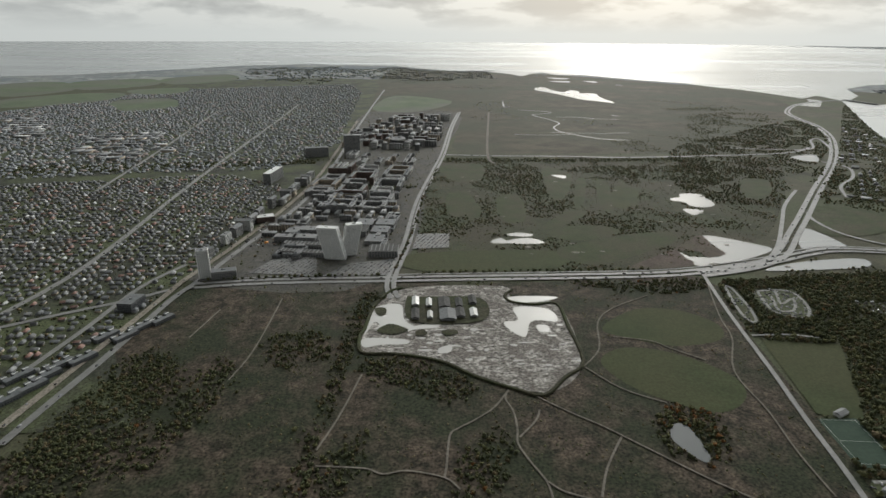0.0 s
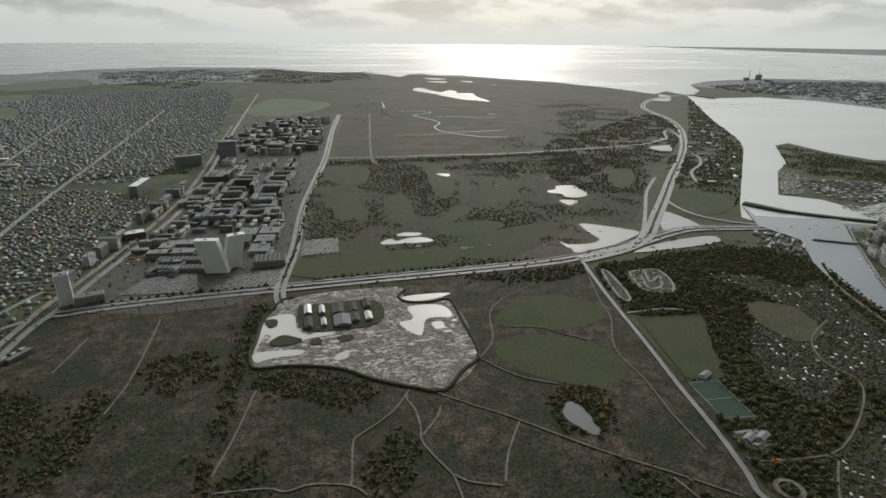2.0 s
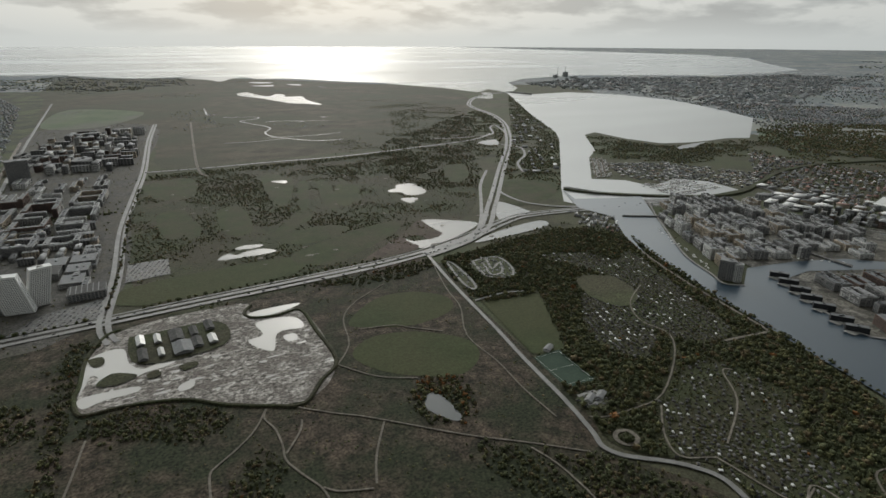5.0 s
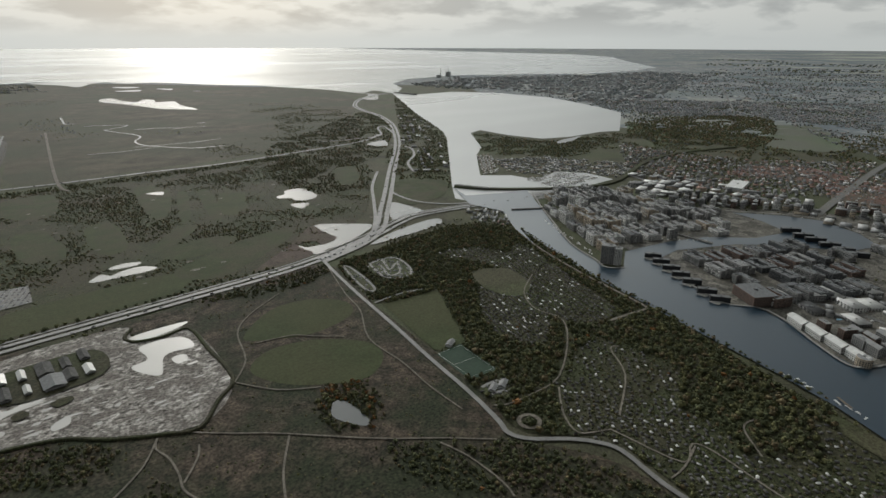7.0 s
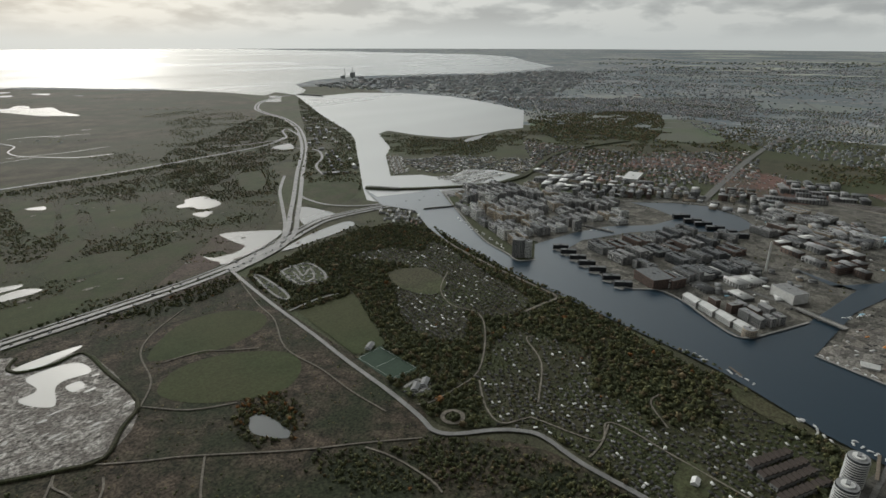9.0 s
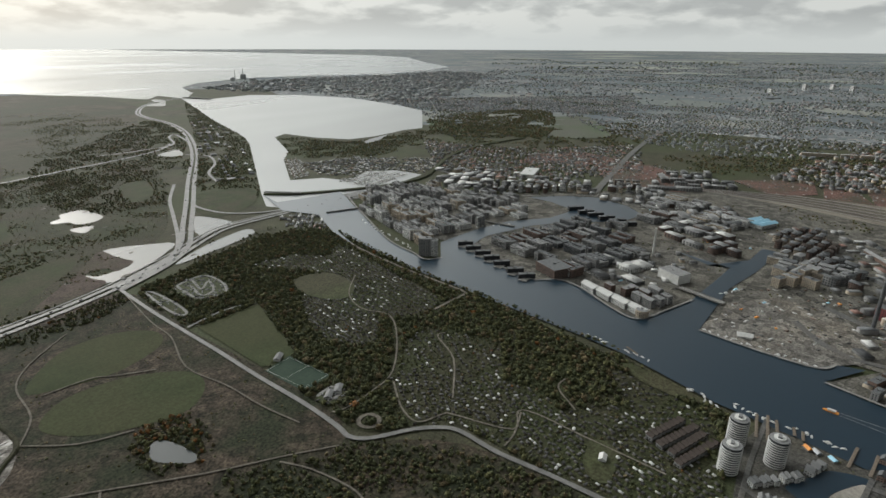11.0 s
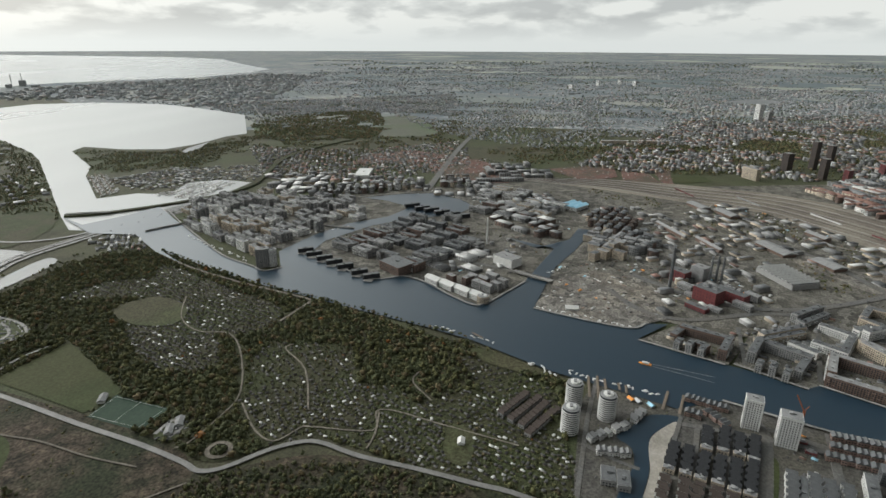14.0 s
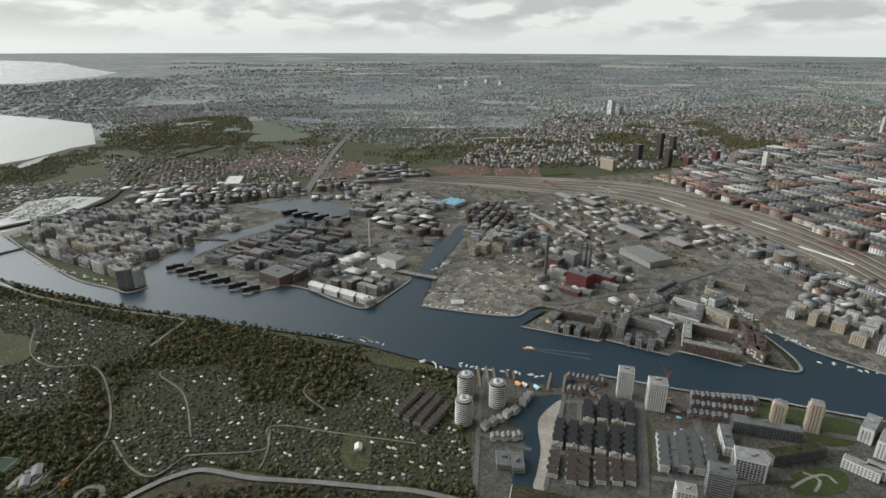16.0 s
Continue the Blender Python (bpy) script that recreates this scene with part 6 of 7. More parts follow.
def round_tower(x, y, r, h):
    """A round tower of flats: dark glazed core, a white balcony ring on every floor, a ringed roof."""
    me = bpy.data.meshes.new("round_tower")
    v, f = cylinder(r - 0.7, -0.5, h)
    me.from_pydata([tuple(S * c for c in p) for p in v], [], f)
    me.materials.append(GLASS)
    ob = tagged(new("round_tower", me), "round white balcony tower of flats", "tower", "round towers")
    ob.matrix_world = pose(x * S, y * S, 1.0 * S)
    first = None
    for k in range(int(h / 3)):
        z = 1.5 + 3 * k
        if first is None:
            v, f = cylinder(r, 0, 1.2, 40)
            first = part("balcony_ring", v, f, WHITEWALL, ob)
            ring = first
        else:
            ring = new("balcony_ring", first.data)
            ring.parent = ob
        ring.location = (0, 0, z * S)
    v, f = cylinder(r - 0.9, h, h + 0.6, 40)
    part("roof", v, f, GREYROOF, ob)
    v, f = cylinder(r * 0.55, h + 0.6, h + 2.2, 24)
    part("roof_drum", v, f, WHITEWALL, ob)
    v, f = prism(rect(6, 4), h + 2.2, h + 4)
    part("lift_house", v, f, GREYROOF, ob)
    return ob


for x, y in ((659, 10), (643, -32), (603, 11)):
    round_tower(x, y, 11.2, 35)

TOWER_ROW = -103.3
for x, y, w, d, h in ((675, -204, 20, 16, 43), (650, -238, 23, 18, 43)):
    building("white_tower", x, y, rect(w, d), h, TOWER_ROW + 3, WHITEWALL, GREYROOF, "white square tower of flats by the quay", "tower", bay=2.9, wide=1.5, tall=1.6, group="white towers")
for x, y, h in ((630, -384, 31), (615, -418, 43)):
    ob = building("balcony_tower", x, y, rect(14, 12), h, TOWER_ROW - 12, SANDWALL, GREYROOF, "pale balcony tower of flats beside the water", "tower", group="balcony towers")
    for k in range(int(h / 3.1) - 1):
        for sx in (-1, 1):
            v, f = prism([(px + sx * (7.0 + (k % 2) * 0.8), py) for px, py in rect(2.4, 9 + 3 * ((k + (sx > 0)) % 2))], 2.6 + 3.1 * k, 3.9 + 3.1 * k)
            part("balcony", v, f, SANDWALL, ob)
building("office_tower", 532, -307, [(-18, -10), (14, -13), (20, 0), (14, 12), (-16, 12)], 27, TOWER_ROW, WHITEWALL, GREYROOF, "white five-sided office with deep window grid", "office", bay=3.6, wide=2.9, tall=2.3)
building("office_tower", 500, -262, rect(26, 18), 34, TOWER_ROW - 4, GREYBRICK, SLATE, "grey banded office tower with dark roof", "office", bay=3.0, wide=2.6, tall=1.4)
building("office_block", 478, -219, rect(20, 16), 26, TOWER_ROW, WHITEWALL, GREYROOF, "white office block with square windows", "office")
for a, w, l, h, wall, roof in (((581, -302), 12, 46, 14, WHITEWALL, SLATE), ((554, -232), 7, 58, 11, SLATE, SLATE)):
    building("apartment_block", *a, rect(w, l), h, -12.9 + 90, wall, roof, "long white block of flats with rows of balconies", "building")
building("apartment_block", 603, -357, [(-38, -8), (38, -8), (38, 6), (20, 6), (20, 0), (-20, 0), (-20, 9), (-38, 9)], 18, TOWER_ROW, SLATE, SLATE, "wide dark grey block of flats with a sloping roof edge", "building")
building("apartment_block", 561, -372, rect(70, 14), 15, TOWER_ROW + 28, SLATE, FLOOR, "dark grey wedge-shaped block of flats", "building")
for a, w, l, h in (((609, -482), 14, 40, 22), ((578, -481), 14, 34, 24), ((542, -433), 36, 12, 14), ((535, -453), 34, 12, 14)):
    building("apartment_block", *a, rect(w, l), h, TOWER_ROW - 30, WHITEWALL, GREYROOF, "white terraced block of flats near the water", "building")
building("perforated_hall", 454, -101, [(-62, -10), (62, -16), (62, 12), (-62, 14)], 17, TOWER_ROW + 2, WHITEWALL, FLOOR, "cream building with a pattern of small square openings", "building", bay=2.2, wide=1.0, tall=1.0, floor=2.2)
for a, w, l, h in (((531, -36), 16, 24, 9), ((527, -52), 14, 26, 10)):
    building("school_hall", *a, rect(w, l), h, 2.6 + 90, GREYBRICK, SLATE, "dark flat-roofed hall with white skylights", "hall")
sheet("playground", [(518, -339), (532, -354), (546, -386), (545, -410), (532, -415), (510, -396), (501, -351)], 1.3, GRASS, "green playground with pale paths")
for line in ([(512, -344), (529, -371), (535, -392), (522, -397)], [(538, -369), (526, -381), (508, -366)]):
    ribbon("playground_path", line, 3, 1.4, CONCRETE, "pale curved playground path", category="path")
sheet("lawn", [(606, -208), (609, -222), (517, -198), (510, -187)], 1.3, GRASS, "narrow lawn between blocks")
sheet("lawn", [(672, -383), (651, -434), (631, -486), (591, -455), (589, -415), (619, -397), (629, -367)], 1.3, GRASS, "green lawn beside the water")


def terraced_house(unit, depth, h, wall, roof, label):
    ob = building("terraced_house", 0, 0, rect(unit, depth), h, 0, wall, roof, label, "house", gable=2.6, bay=2.6, wide=1.2, tall=1.5, group="terraced houses")
    return ob


def terrace(first, ends, unit, count=None):
    (x0, y0), (x1, y1) = ends
    length = math.hypot(x1 - x0, y1 - y0)
    n = count or max(2, round(length / unit))
    turn = math.degrees(math.atan2(y1 - y0, x1 - x0))
    for k in range(n):
        u = (k + 0.5) / n
        off = 1.1 if k % 2 else -1.1
        copy_thing(first, pose((x0 + (x1 - x0) * u - off * math.sin(radians(turn))) * S, (y0 + (y1 - y0) * u + off * math.cos(radians(turn))) * S, (0.4 if k % 2 else 1.3) * S, 0, 0, turn))


black_house = terraced_house(6.2, 10.5, 9, SLATE, BLACKROOF, "black gabled terraced house with dark roof")
white_house = terraced_house(6.0, 9.0, 7.5, WHITEWALL, GREYROOF, "white gabled terraced house beside the canal")
brown_house = terraced_house(6.2, 10.5, 8, WHITEWALL, BROWNROOF, "pale terraced house with brown roof")
gabled_house = terraced_house(5.6, 11.0, 12, WHITEWALL, SLATE, "tall white gabled house in a long row")
pink_house = terraced_house(6.4, 9.5, 8, PINKBRICK, SLATE, "reddish brick terraced house near the quay")

for ends in ([(613, -146), (652, -153)], [(614, -164), (656, -173)], [(612, -181), (649, -188)], [(607, -195), (648, -204)], [(565, -101), (608, -111)], [(562, -118), (606, -126)], [(558, -133), (599, -143)], [(556, -150), (598, -159)], [(549, -165), (598, -176)], [(547, -180), (600, -193)]):
    terrace(black_house, ends, 6.4)
    (x, y), turn = ends[0], math.degrees(math.atan2(ends[1][1] - ends[0][1], ends[1][0] - ends[0][0]))
    building("end_house", x - 4 * math.cos(radians(turn)), y - 4 * math.sin(radians(turn)), rect(7, 13), 8, turn, SANDWALL, GREYROOF, "sand-coloured end house of a terrace", "house", group="terraced houses")
for ends in ([(510, -88), (549, -97)], [(501, -107), (550, -117)], [(501, -120), (547, -130)], [(503, -139), (545, -147)], [(503, -157), (540, -163)], [(504, -171), (537, -179)]):
    terrace(brown_house, ends, 6.4)
for ends in ([(589, -12), (610, -37)], [(615, -40), (631, -60)], [(641, -64), (667, -77)], [(571, -22), (576, -61)]):
    terrace(white_house, ends, 6.2)
for ends in ([(588, -229), (527, -215)], [(590, -251), (528, -237)], [(584, -264), (526, -251)], [(582, -280), (524, -267)]):
    terrace(gabled_house, ends, 5.8)
for ends in ([(713, -133), (699, -184)], [(680, -129), (675, -149)], [(689, -155), (661, -178)], [(677, -293), (668, -378)], [(656, -286), (642, -363)], [(636, -275), (628, -325)]):
    terrace(pink_house, ends, 6.8)
for stray in (black_house, white_house, brown_house, pink_house, gabled_house):
    for o in (*stray.children_recursive, stray):
        bpy.data.objects.remove(o)

for ends in ([(608, 98), (666, 71)], [(599, 84), (661, 53)], [(592, 69), (651, 43)], [(577, 59), (643, 28)]):
    (x0, y0), (x1, y1) = ends
    turn = math.atan2(y1 - y0, x1 - x0)
    n = max(2, round(math.hypot(x1 - x0, y1 - y0) / 8))
    for k in range(n):
        building("row_house", x0 + (x1 - x0) * (k + 0.5) / n, y0 + (y1 - y0) * (k + 0.5) / n, rect(7.6, 9), 6, math.degrees(turn), GREYBRICK, BROWNROOF, "low brick row house beside the garden colony", "house", gable=2.4, group="row houses")

# leaning twin hotel towers and slab tower of the new town
for x, y, lean, w, d, turn in ((-250, 1121, (-17, 3), 44, 17, -6), (-229, 1144, (16, 2), 34, 17, 20)):
    building("leaning_tower", x, y, rect(w, d), 68, turn, TOWERWHITE, PALEROOF, "white leaning hotel tower with zigzag windows", "tower", bay=3.4, wide=1.7, tall=1.4, lean=lean, group="twin towers")
building("slab_tower", -485, 1011, rect(22, 18), 58, 20, TOWERWHITE, GREYROOF, "white slab tower beside a road junction", "tower", bay=3.2)
building("office_block", -448, 1012, rect(46, 20), 16, 20, GREYBRICK, SLATE, "low dark office block by the road", "office")
building("office_block", -410, 2245, rect(62, 38), 74, 12, GREYBRICK, SLATE, "dark high office block over the motorway", "office")
building("office_block", -537, 2180, rect(88, 34), 36, 22, GREYBRICK, SLATE, "dark office slab on the motorway edge", "office")
building("arena", -257, 2470, [(42 * math.cos(a * 0.2618), 42 * math.sin(a * 0.2618)) for a in range(24)], 24, 0, GREYBRICK, SLATE, "low round dark arena", "arena")
building("sloped_block", -587, 1793, rect(110, 24), 34, 86.0, GREYBRICK, PALEROOF, "long dark block with a pale sloping roof", "building")
building("school_block", -480, 1369, rect(44, 26), 14, 25, BRICK, PALEROOF, "brown flat block with white roof terrace", "building")
building("dark_office", -558, 878, rect(42, 26), 16, 86.0, SLATE, SLATE, "dark cubic office beside the metro line", "office")
# courtyard terraces west of the metro line
TERR = 63.3
for x, y in ((-479, 829), (-500, 805), (-510, 772), (-540, 771), (-536, 705), (-559, 689), (-561, 634), (-596, 657), (-575, 602), (-560, 661)):
    ob = building("courtyard_house", x, y, rect(38, 9), 6, TERR, SLATE, SLATE, "dark courtyard terrace with white roof edges", "house", plant_box=False, group="courtyard terraces")
    for k in (-14, 0, 14):
        v, f = prism([(px + k, py + 10) for px, py in rect(7, 11)], 0, 6)
        part("wing", v, f, SLATE, ob)
        v, f = prism([(px + k, py + 10) for px, py in rect(7.6, 1.4)], 6, 6.6)
        part("roof_edge", v, f, WHITEWALL, ob)

# tower and quay on the island's point, black pontoon houses
building("silo_tower", 980, 678, [(-16, -9), (0, -10)] + [(9 * math.cos(a * 0.3927 - 1.57) + 4, 10 * math.sin(a * 0.3927 - 1.57)) for a in range(9)] + [(0, 10), (-16, 9)], 40, -60, GREYBRICK, GREYROOF, "grey and white round-ended tower on a pier", "tower")
building("silo_tower", 988, 662, [(9 * math.cos(a * 0.3927), 9 * math.sin(a * 0.3927)) for a in range(16)], 37, 0, WHITEWALL, GREYROOF, "white round silo tower on a pier", "tower")
for x, y in ((1078, 634), (1062, 604), (1045, 570), (1029, 539), (1013, 506), (992, 464), (978, 432)):
    sheet("pier", [(x + 21 * c, y + 9 * s) for c, s in ((-1, -1), (1, -1), (1, 1), (-1, 1))], 2.6, CONCRETE, "concrete pier in the harbour", smooth=False)
    building("pontoon_house", x, y, rect(34, 11), 12, -52, BLACKROOF, SLATE, "black terraced house block on a pier", "house", group="pontoon houses")
for x, y in ((1507, 527), (1486, 490), (1477, 460), (1463, 425), (1451, 392), (1440, 361)):
    building("pontoon_house", x, y, rect(44, 12), 12, -48, BLACKROOF, SLATE, "black terraced house block on a pier", "house", group="pontoon houses")

# works: halls, warehouse, power station, chimneys
WORK = -120.7
building("brick_block", 1037, 397, rect(62, 48), 20, WORK, BRICK, SLATE, "large red-brown brick block with a courtyard", "building")
for k in range(4):
    f = k / 3
    (xa, ya), (xb, yb) = [(992, 304), (942, 201)]
    building("warehouse", xa + (xb - xa) * f, ya + (yb - ya) * f, rect(34, 17), 13, WORK, WHITEWALL, PALEROOF, "pale quay warehouse with white gabled roof", "warehouse", gable=4, bay=4, group="quay warehouses")
building("warehouse", 933, 192, [(11 * math.cos(a * 0.3142), 11 * math.sin(a * 0.3142)) for a in range(20)], 15, 0, SANDWALL, GREYROOF, "round-ended warehouse on the quay point", "warehouse")
building("cold_store", 1137, 183, rect(52, 34), 20, WORK, WHITEWALL, GREYROOF, "white windowless cold store", "warehouse", glass=None)
midrise([(1007, 274), (1051, 211), (1029, 162), (977, 183), (978, 210)], 28, 20, WORK, ((18, 26), (11, 14)), (13, 19), [(BRICK, GREYROOF), (GREYBRICK, GREYROOF)], "brick block of flats behind the warehouses", keep=1.0)
midrise([(1192, 376), (1282, 279), (1148, 222), (1066, 215), (1031, 323), (1080, 364)], 56, 40, WORK, ((38, 52), (24, 34)), (7, 12), [(GREYBRICK, PALEROOF), (WHITEWALL, PALEROOF), (GREYBRICK, GREYROOF)], "flat-roofed pale works hall", name="works_hall", gable=0, joined=True)
midrise([(1584, 328), (1564, 175), (1443, 90), (1356, 172), (1380, 274)], 56, 36, WORK, ((38, 50), (18, 26)), (8, 14), [(GREYBRICK, GREYROOF), (BRICK, GREYROOF), (BRICK, PALEROOF)], "flat-roofed brick works hall", name="works_hall", gable=0.2, joined=True)
midrise([(1362, 160), (1491, 95), (1432, 62), (1297, 112)], 34, 26, WORK, ((24, 30), (14, 18)), (14, 20), [(BRICK, GREYROOF), (BRICK, SLATE)], "brick waterside block", joined=True)
midrise([(1299, 21), (1355, -53), (1245, -60), (1182, 3)], 30, 26, WORK, ((22, 28), (12, 16)), (15, 21), [(SANDWALL, GREYROOF), (SANDWALL, SLATE)], "sand-coloured block of flats by the canal", keep=1.0)
midrise([(1465, -58), (1373, -134), (1289, -152), (1255, -65)], 30, 24, WORK, ((20, 26), (12, 15)), (14, 20), [(BRICK, SLATE), (GREYBRICK, SLATE)], "brown block of flats with dark roof", keep=0.95, joined=True)
midrise([(1625, 1095), (1756, 989), (1675, 857), (1507, 974)], 60, 40, 20, ((40, 56), (20, 30)), (8, 14), [(GREYBRICK, GREYROOF), (GREYBRICK, PALEROOF)], "works hall by the railway bank", joined=True, gable=0)
midrise([(1848, 468), (1750, 262), (1726, 116), (1537, 104), (1555, 251), (1703, 398)], 50, 36, RAIL_ROW, ((34, 46), (16, 24)), (9, 16), FLATS, "works and office block", joined=True)
building("exhibition_hall", 1860, 833, rect(120, 50), 12, 15, WHITEWALL, PALEROOF, "large white hall beyond the basin", "hall", glass=None)
for k in range(3):
    x, y = 1645, 95
    building("boat_hall", x + 20 * k * math.cos(radians(WORK)), y + 20 * k * math.sin(radians(WORK)), rect(19, 60), 12, WORK, WHITEWALL, BLUEROOF, "works hall with a bright blue sheet roof", "hall", gable=4, group="blue halls")
building("power_station", 1059, -206, rect(46, 30), 27, WORK - 10, REDPANEL, SLATE, "red clad boiler house of a power station", "power station", bay=6, wide=1.2, tall=2.4, floor=6)
building("power_station", 1074, -247, rect(60, 20), 20, WORK - 10, REDPANEL, SLATE, "red clad turbine hall of a power station", "power station", bay=6, wide=1.2, tall=2.4, floor=6)
building("power_station", 1153, -202, rect(28, 24), 34, WORK - 10, STEEL, GREYROOF, "grey metal boiler house", "power station", glass=None)
building("power_station", 1146, -165, rect(34, 22), 24, WORK - 10, REDPANEL, SLATE, "dark red brick pump house", "power station", bay=5)
building("power_station", 1014, -182, rect(40, 14), 9, WORK - 10, REDPANEL, SLATE, "low red workshop of the power station", "power station")


def chimney(x, y, h, r, mat, label):
    me = bpy.data.meshes.new("chimney")
    v, f = cylinder(r, -0.5, h, 20, r * 0.7)
    me.from_pydata([tuple(S * c for c in p) for p in v], [], f)
    me.materials.append(mat)
    ob = tagged(new("chimney", me), label, "chimney")
    ob.matrix_world = pose(x * S, y * S, 1.0 * S)
    v, f = cylinder(r * 0.82, h - 2, h - 0.8, 20)
    part("collar", v, f, STEEL, ob)


chimney(1087, -141, 92, 3.6, SLATE, "tall dark brick power station chimney")
for x, y in ((1139, -219), (1145, -231), (1141, -240)):
    chimney(x, y, 62, 2.6, SLATE, "dark steel boiler chimney")
chimney(1252, 252, 66, 2.2, WHITEWALL, "slender white works chimney")
building("gas_holder", 1195, -663, [(22 * math.cos(a * 0.2618), 22 * math.sin(a * 0.2618)) for a in range(24)], 30, 0, TIMBER, GREYROOF, "round brown gas holder in the yard", "gas holder", glass=None)
for x, y, w, d, h, wall in ((2402, -656, 30, 26, 66, BROWNROOF), (2461, -760, 24, 20, 105, BROWNROOF), (2272, -739, 24, 20, 74, BROWNROOF), (2646, -873, 24, 20, 66, BROWNROOF), (2420, -979, 22, 22, 40, REDPANEL), (4020, -884, 40, 30, 100, WHITEWALL), (3960, -928, 26, 26, 60, GREYBRICK), (2259, -1104, 18, 16, 68, WHITEWALL), (3279, -2181, 14, 14, 95, WHITEWALL), (2207, -496, 70, 16, 40, SANDWALL), (2233, -802, 20, 20, 46, REDPANEL), (6915, 172, 60, 20, 60, WHITEWALL), (7147, -60, 60, 20, 55, WHITEWALL), (6965, -224, 60, 20, 55, WHITEWALL), (6339, 431, 80, 18, 40, WHITEWALL)):
    building("town_tower", x, y, rect(w, d), h, 30, wall, GREYROOF, "tower block standing over the town roofs", "tower", bay=4, group="town towers")
for x, y, length in ((2844, -30, 128), (2872, -135, 58), (2891, -208, 66)):
    building("apartment_slab", x, y, rect(length, 13), 15, -76, SANDWALL, PALEROOF, "long pale block of flats beyond the park", "building", bay=4)
# power station on the far point, its haze painted in by the far colours
for x, y, w, d, h in ((4759, 5993, 70, 44, 58), (4518, 5883, 60, 36, 34), (4701, 5751, 120, 44, 20)):
    building("far_power_station", x, y, rect(w, d), h, 30, FARWALL, FARROOF, "power station block on a distant point, greyed for haze", "power station", glass=None)
for x, y in ((4682, 6049), (4834, 6088)):
    chimney(x, y, 128, 4.2, FARWALL, "tall chimney on a distant point, paled for haze")
building("rail_sheds", 1214, -374, rect(100, 60), 12, RAIL_ROW, GREYBRICK, SLATE, "long workshop with saw-tooth glass roof", "workshop", glass=None)
for k in range(9):
    x, y = 1214, -374
    building("saw_tooth_bay", x + (k - 4) * 11 * math.cos(radians(RAIL_ROW)), y + (k - 4) * 11 * math.sin(radians(RAIL_ROW)), rect(6, 58), 14, RAIL_ROW, GREYROOF, PALEROOF, "glazed saw-tooth roof bay of a workshop", "workshop", gable=3, glass=None)
for x, y, w, d in ((1318, -480, 60, 34), (1743, -271, 70, 30), (1681, -338, 70, 30), (1397, -394, 90, 34), (1531, -518, 60, 20), (1478, -175, 120, 10), (1386, -251, 90, 10)):
    building("rail_workshop", x, y, rect(w, d), 9, RAIL_ROW, BRICK, GREYROOF, "low railway workshop with grey roof", "workshop", gable=4 if w > 50 else 0, glass=None)

# bridges


def bridge(ends, w, z, label):
    (x0, y0), (x1, y1) = ends
    n = math.hypot(x1 - x0, y1 - y0)
    me = bpy.data.meshes.new("bridge")
    v, f = prism(rect(n, w), z - 1.5, z)
    me.from_pydata([tuple(S * c for c in p) for p in v], [], f)
    me.materials.append(CONCRETE)
    ob = tagged(new("bridge", me), label, "bridge")
    ob.matrix_world = pose((x0 + x1) / 2 * S, (y0 + y1) / 2 * S, 0, 0, 0, math.degrees(math.atan2(y1 - y0, x1 - x0)))
    for k in range(1, max(2, int(n / 30))):
        v, f = prism([(px - n / 2 + n * k / max(2, int(n / 30)), py) for px, py in rect(2.5, w * 0.8)], -0.5, z - 1.5)
        part("pier", v, f, CONCRETE, ob)
    for sy in (-1, 1):
        v, f = prism([(px, py + sy * (w / 2 - 0.3)) for px, py in rect(n, 0.4)], z, z + 1.1)
        part("parapet", v, f, CONCRETE, ob)


bridge([(1091, 161), (1059, 80)], 12, 7, "concrete road bridge over the canal mouth")
bridge([(2880, 4410), (2930, 4100)], 30, 9, "motorway bridge over the strait")
bridge([(1143, 1401), (1201, 1301)], 12, 7, "railway bridge over the bay inlet")
bridge([(1092, 1088), (1193, 1032)], 6, 5, "slim footbridge over the harbour end")
bridge([(1265, 716), (1266, 600)], 8, 5, "low bridge between harbour islands")

# ---- building site ----
SITE = 93.9
for x, y, w, l in ((-67, 911, 13, 34), (-64, 863, 14, 38), (-43, 907, 11, 30), (-39, 860, 10, 26), (-16, 908, 20, 40), (10, 909, 13, 34), (12, 870, 16, 34), (34, 921, 14, 34), (35, 871, 13, 30)):
    building("barrack", x, y, rect(l - 4, w - 2), 5, SITE, GREYBRICK, PALEROOF if x % 2 else FELT, "old barrack with a pale patched gable roof", "barrack", gable=3, group="barracks")
building("barrack", -9, 861, rect(36, 24), 6, SITE, GREYBRICK, SLATE, "dark roofed hall of the building site", "barrack", gable=3)
for spot in ([(-136, 886), (-118, 887), (-115, 865), (-128, 861)], [(-122, 810), (-104, 830), (-80, 819), (-72, 808), (-91, 796), (-114, 799)], [(-60, 805), (-47, 813), (-41, 798), (-55, 792)], [(-18, 810), (3, 814), (8, 803), (-10, 795)], [(-84, 928), (-64, 934), (49, 933), (50, 847), (-67, 839)]):
    sheet("scrub_ground", spot, 1.0, FLOOR, "dark weedy ground between sand heaps")
    p = grid_points(curve_points(spot, True), 5, 5, 0, 0.5, 0.5)
    plant([(dark, 0.8), (olive, 0.2)], p, 1.5, 4, BUSHES)
EDGE = [(-96, 972), (-118, 956), (-139, 892), (-143, 811), (-147, 784), (-136, 740), (-94, 738), (-49, 730), (-9, 715), (24, 688), (54, 669), (84, 654), (122, 640), (158, 684), (192, 726), (189, 832), (184, 915), (143, 911), (104, 921), (94, 946), (109, 971)]
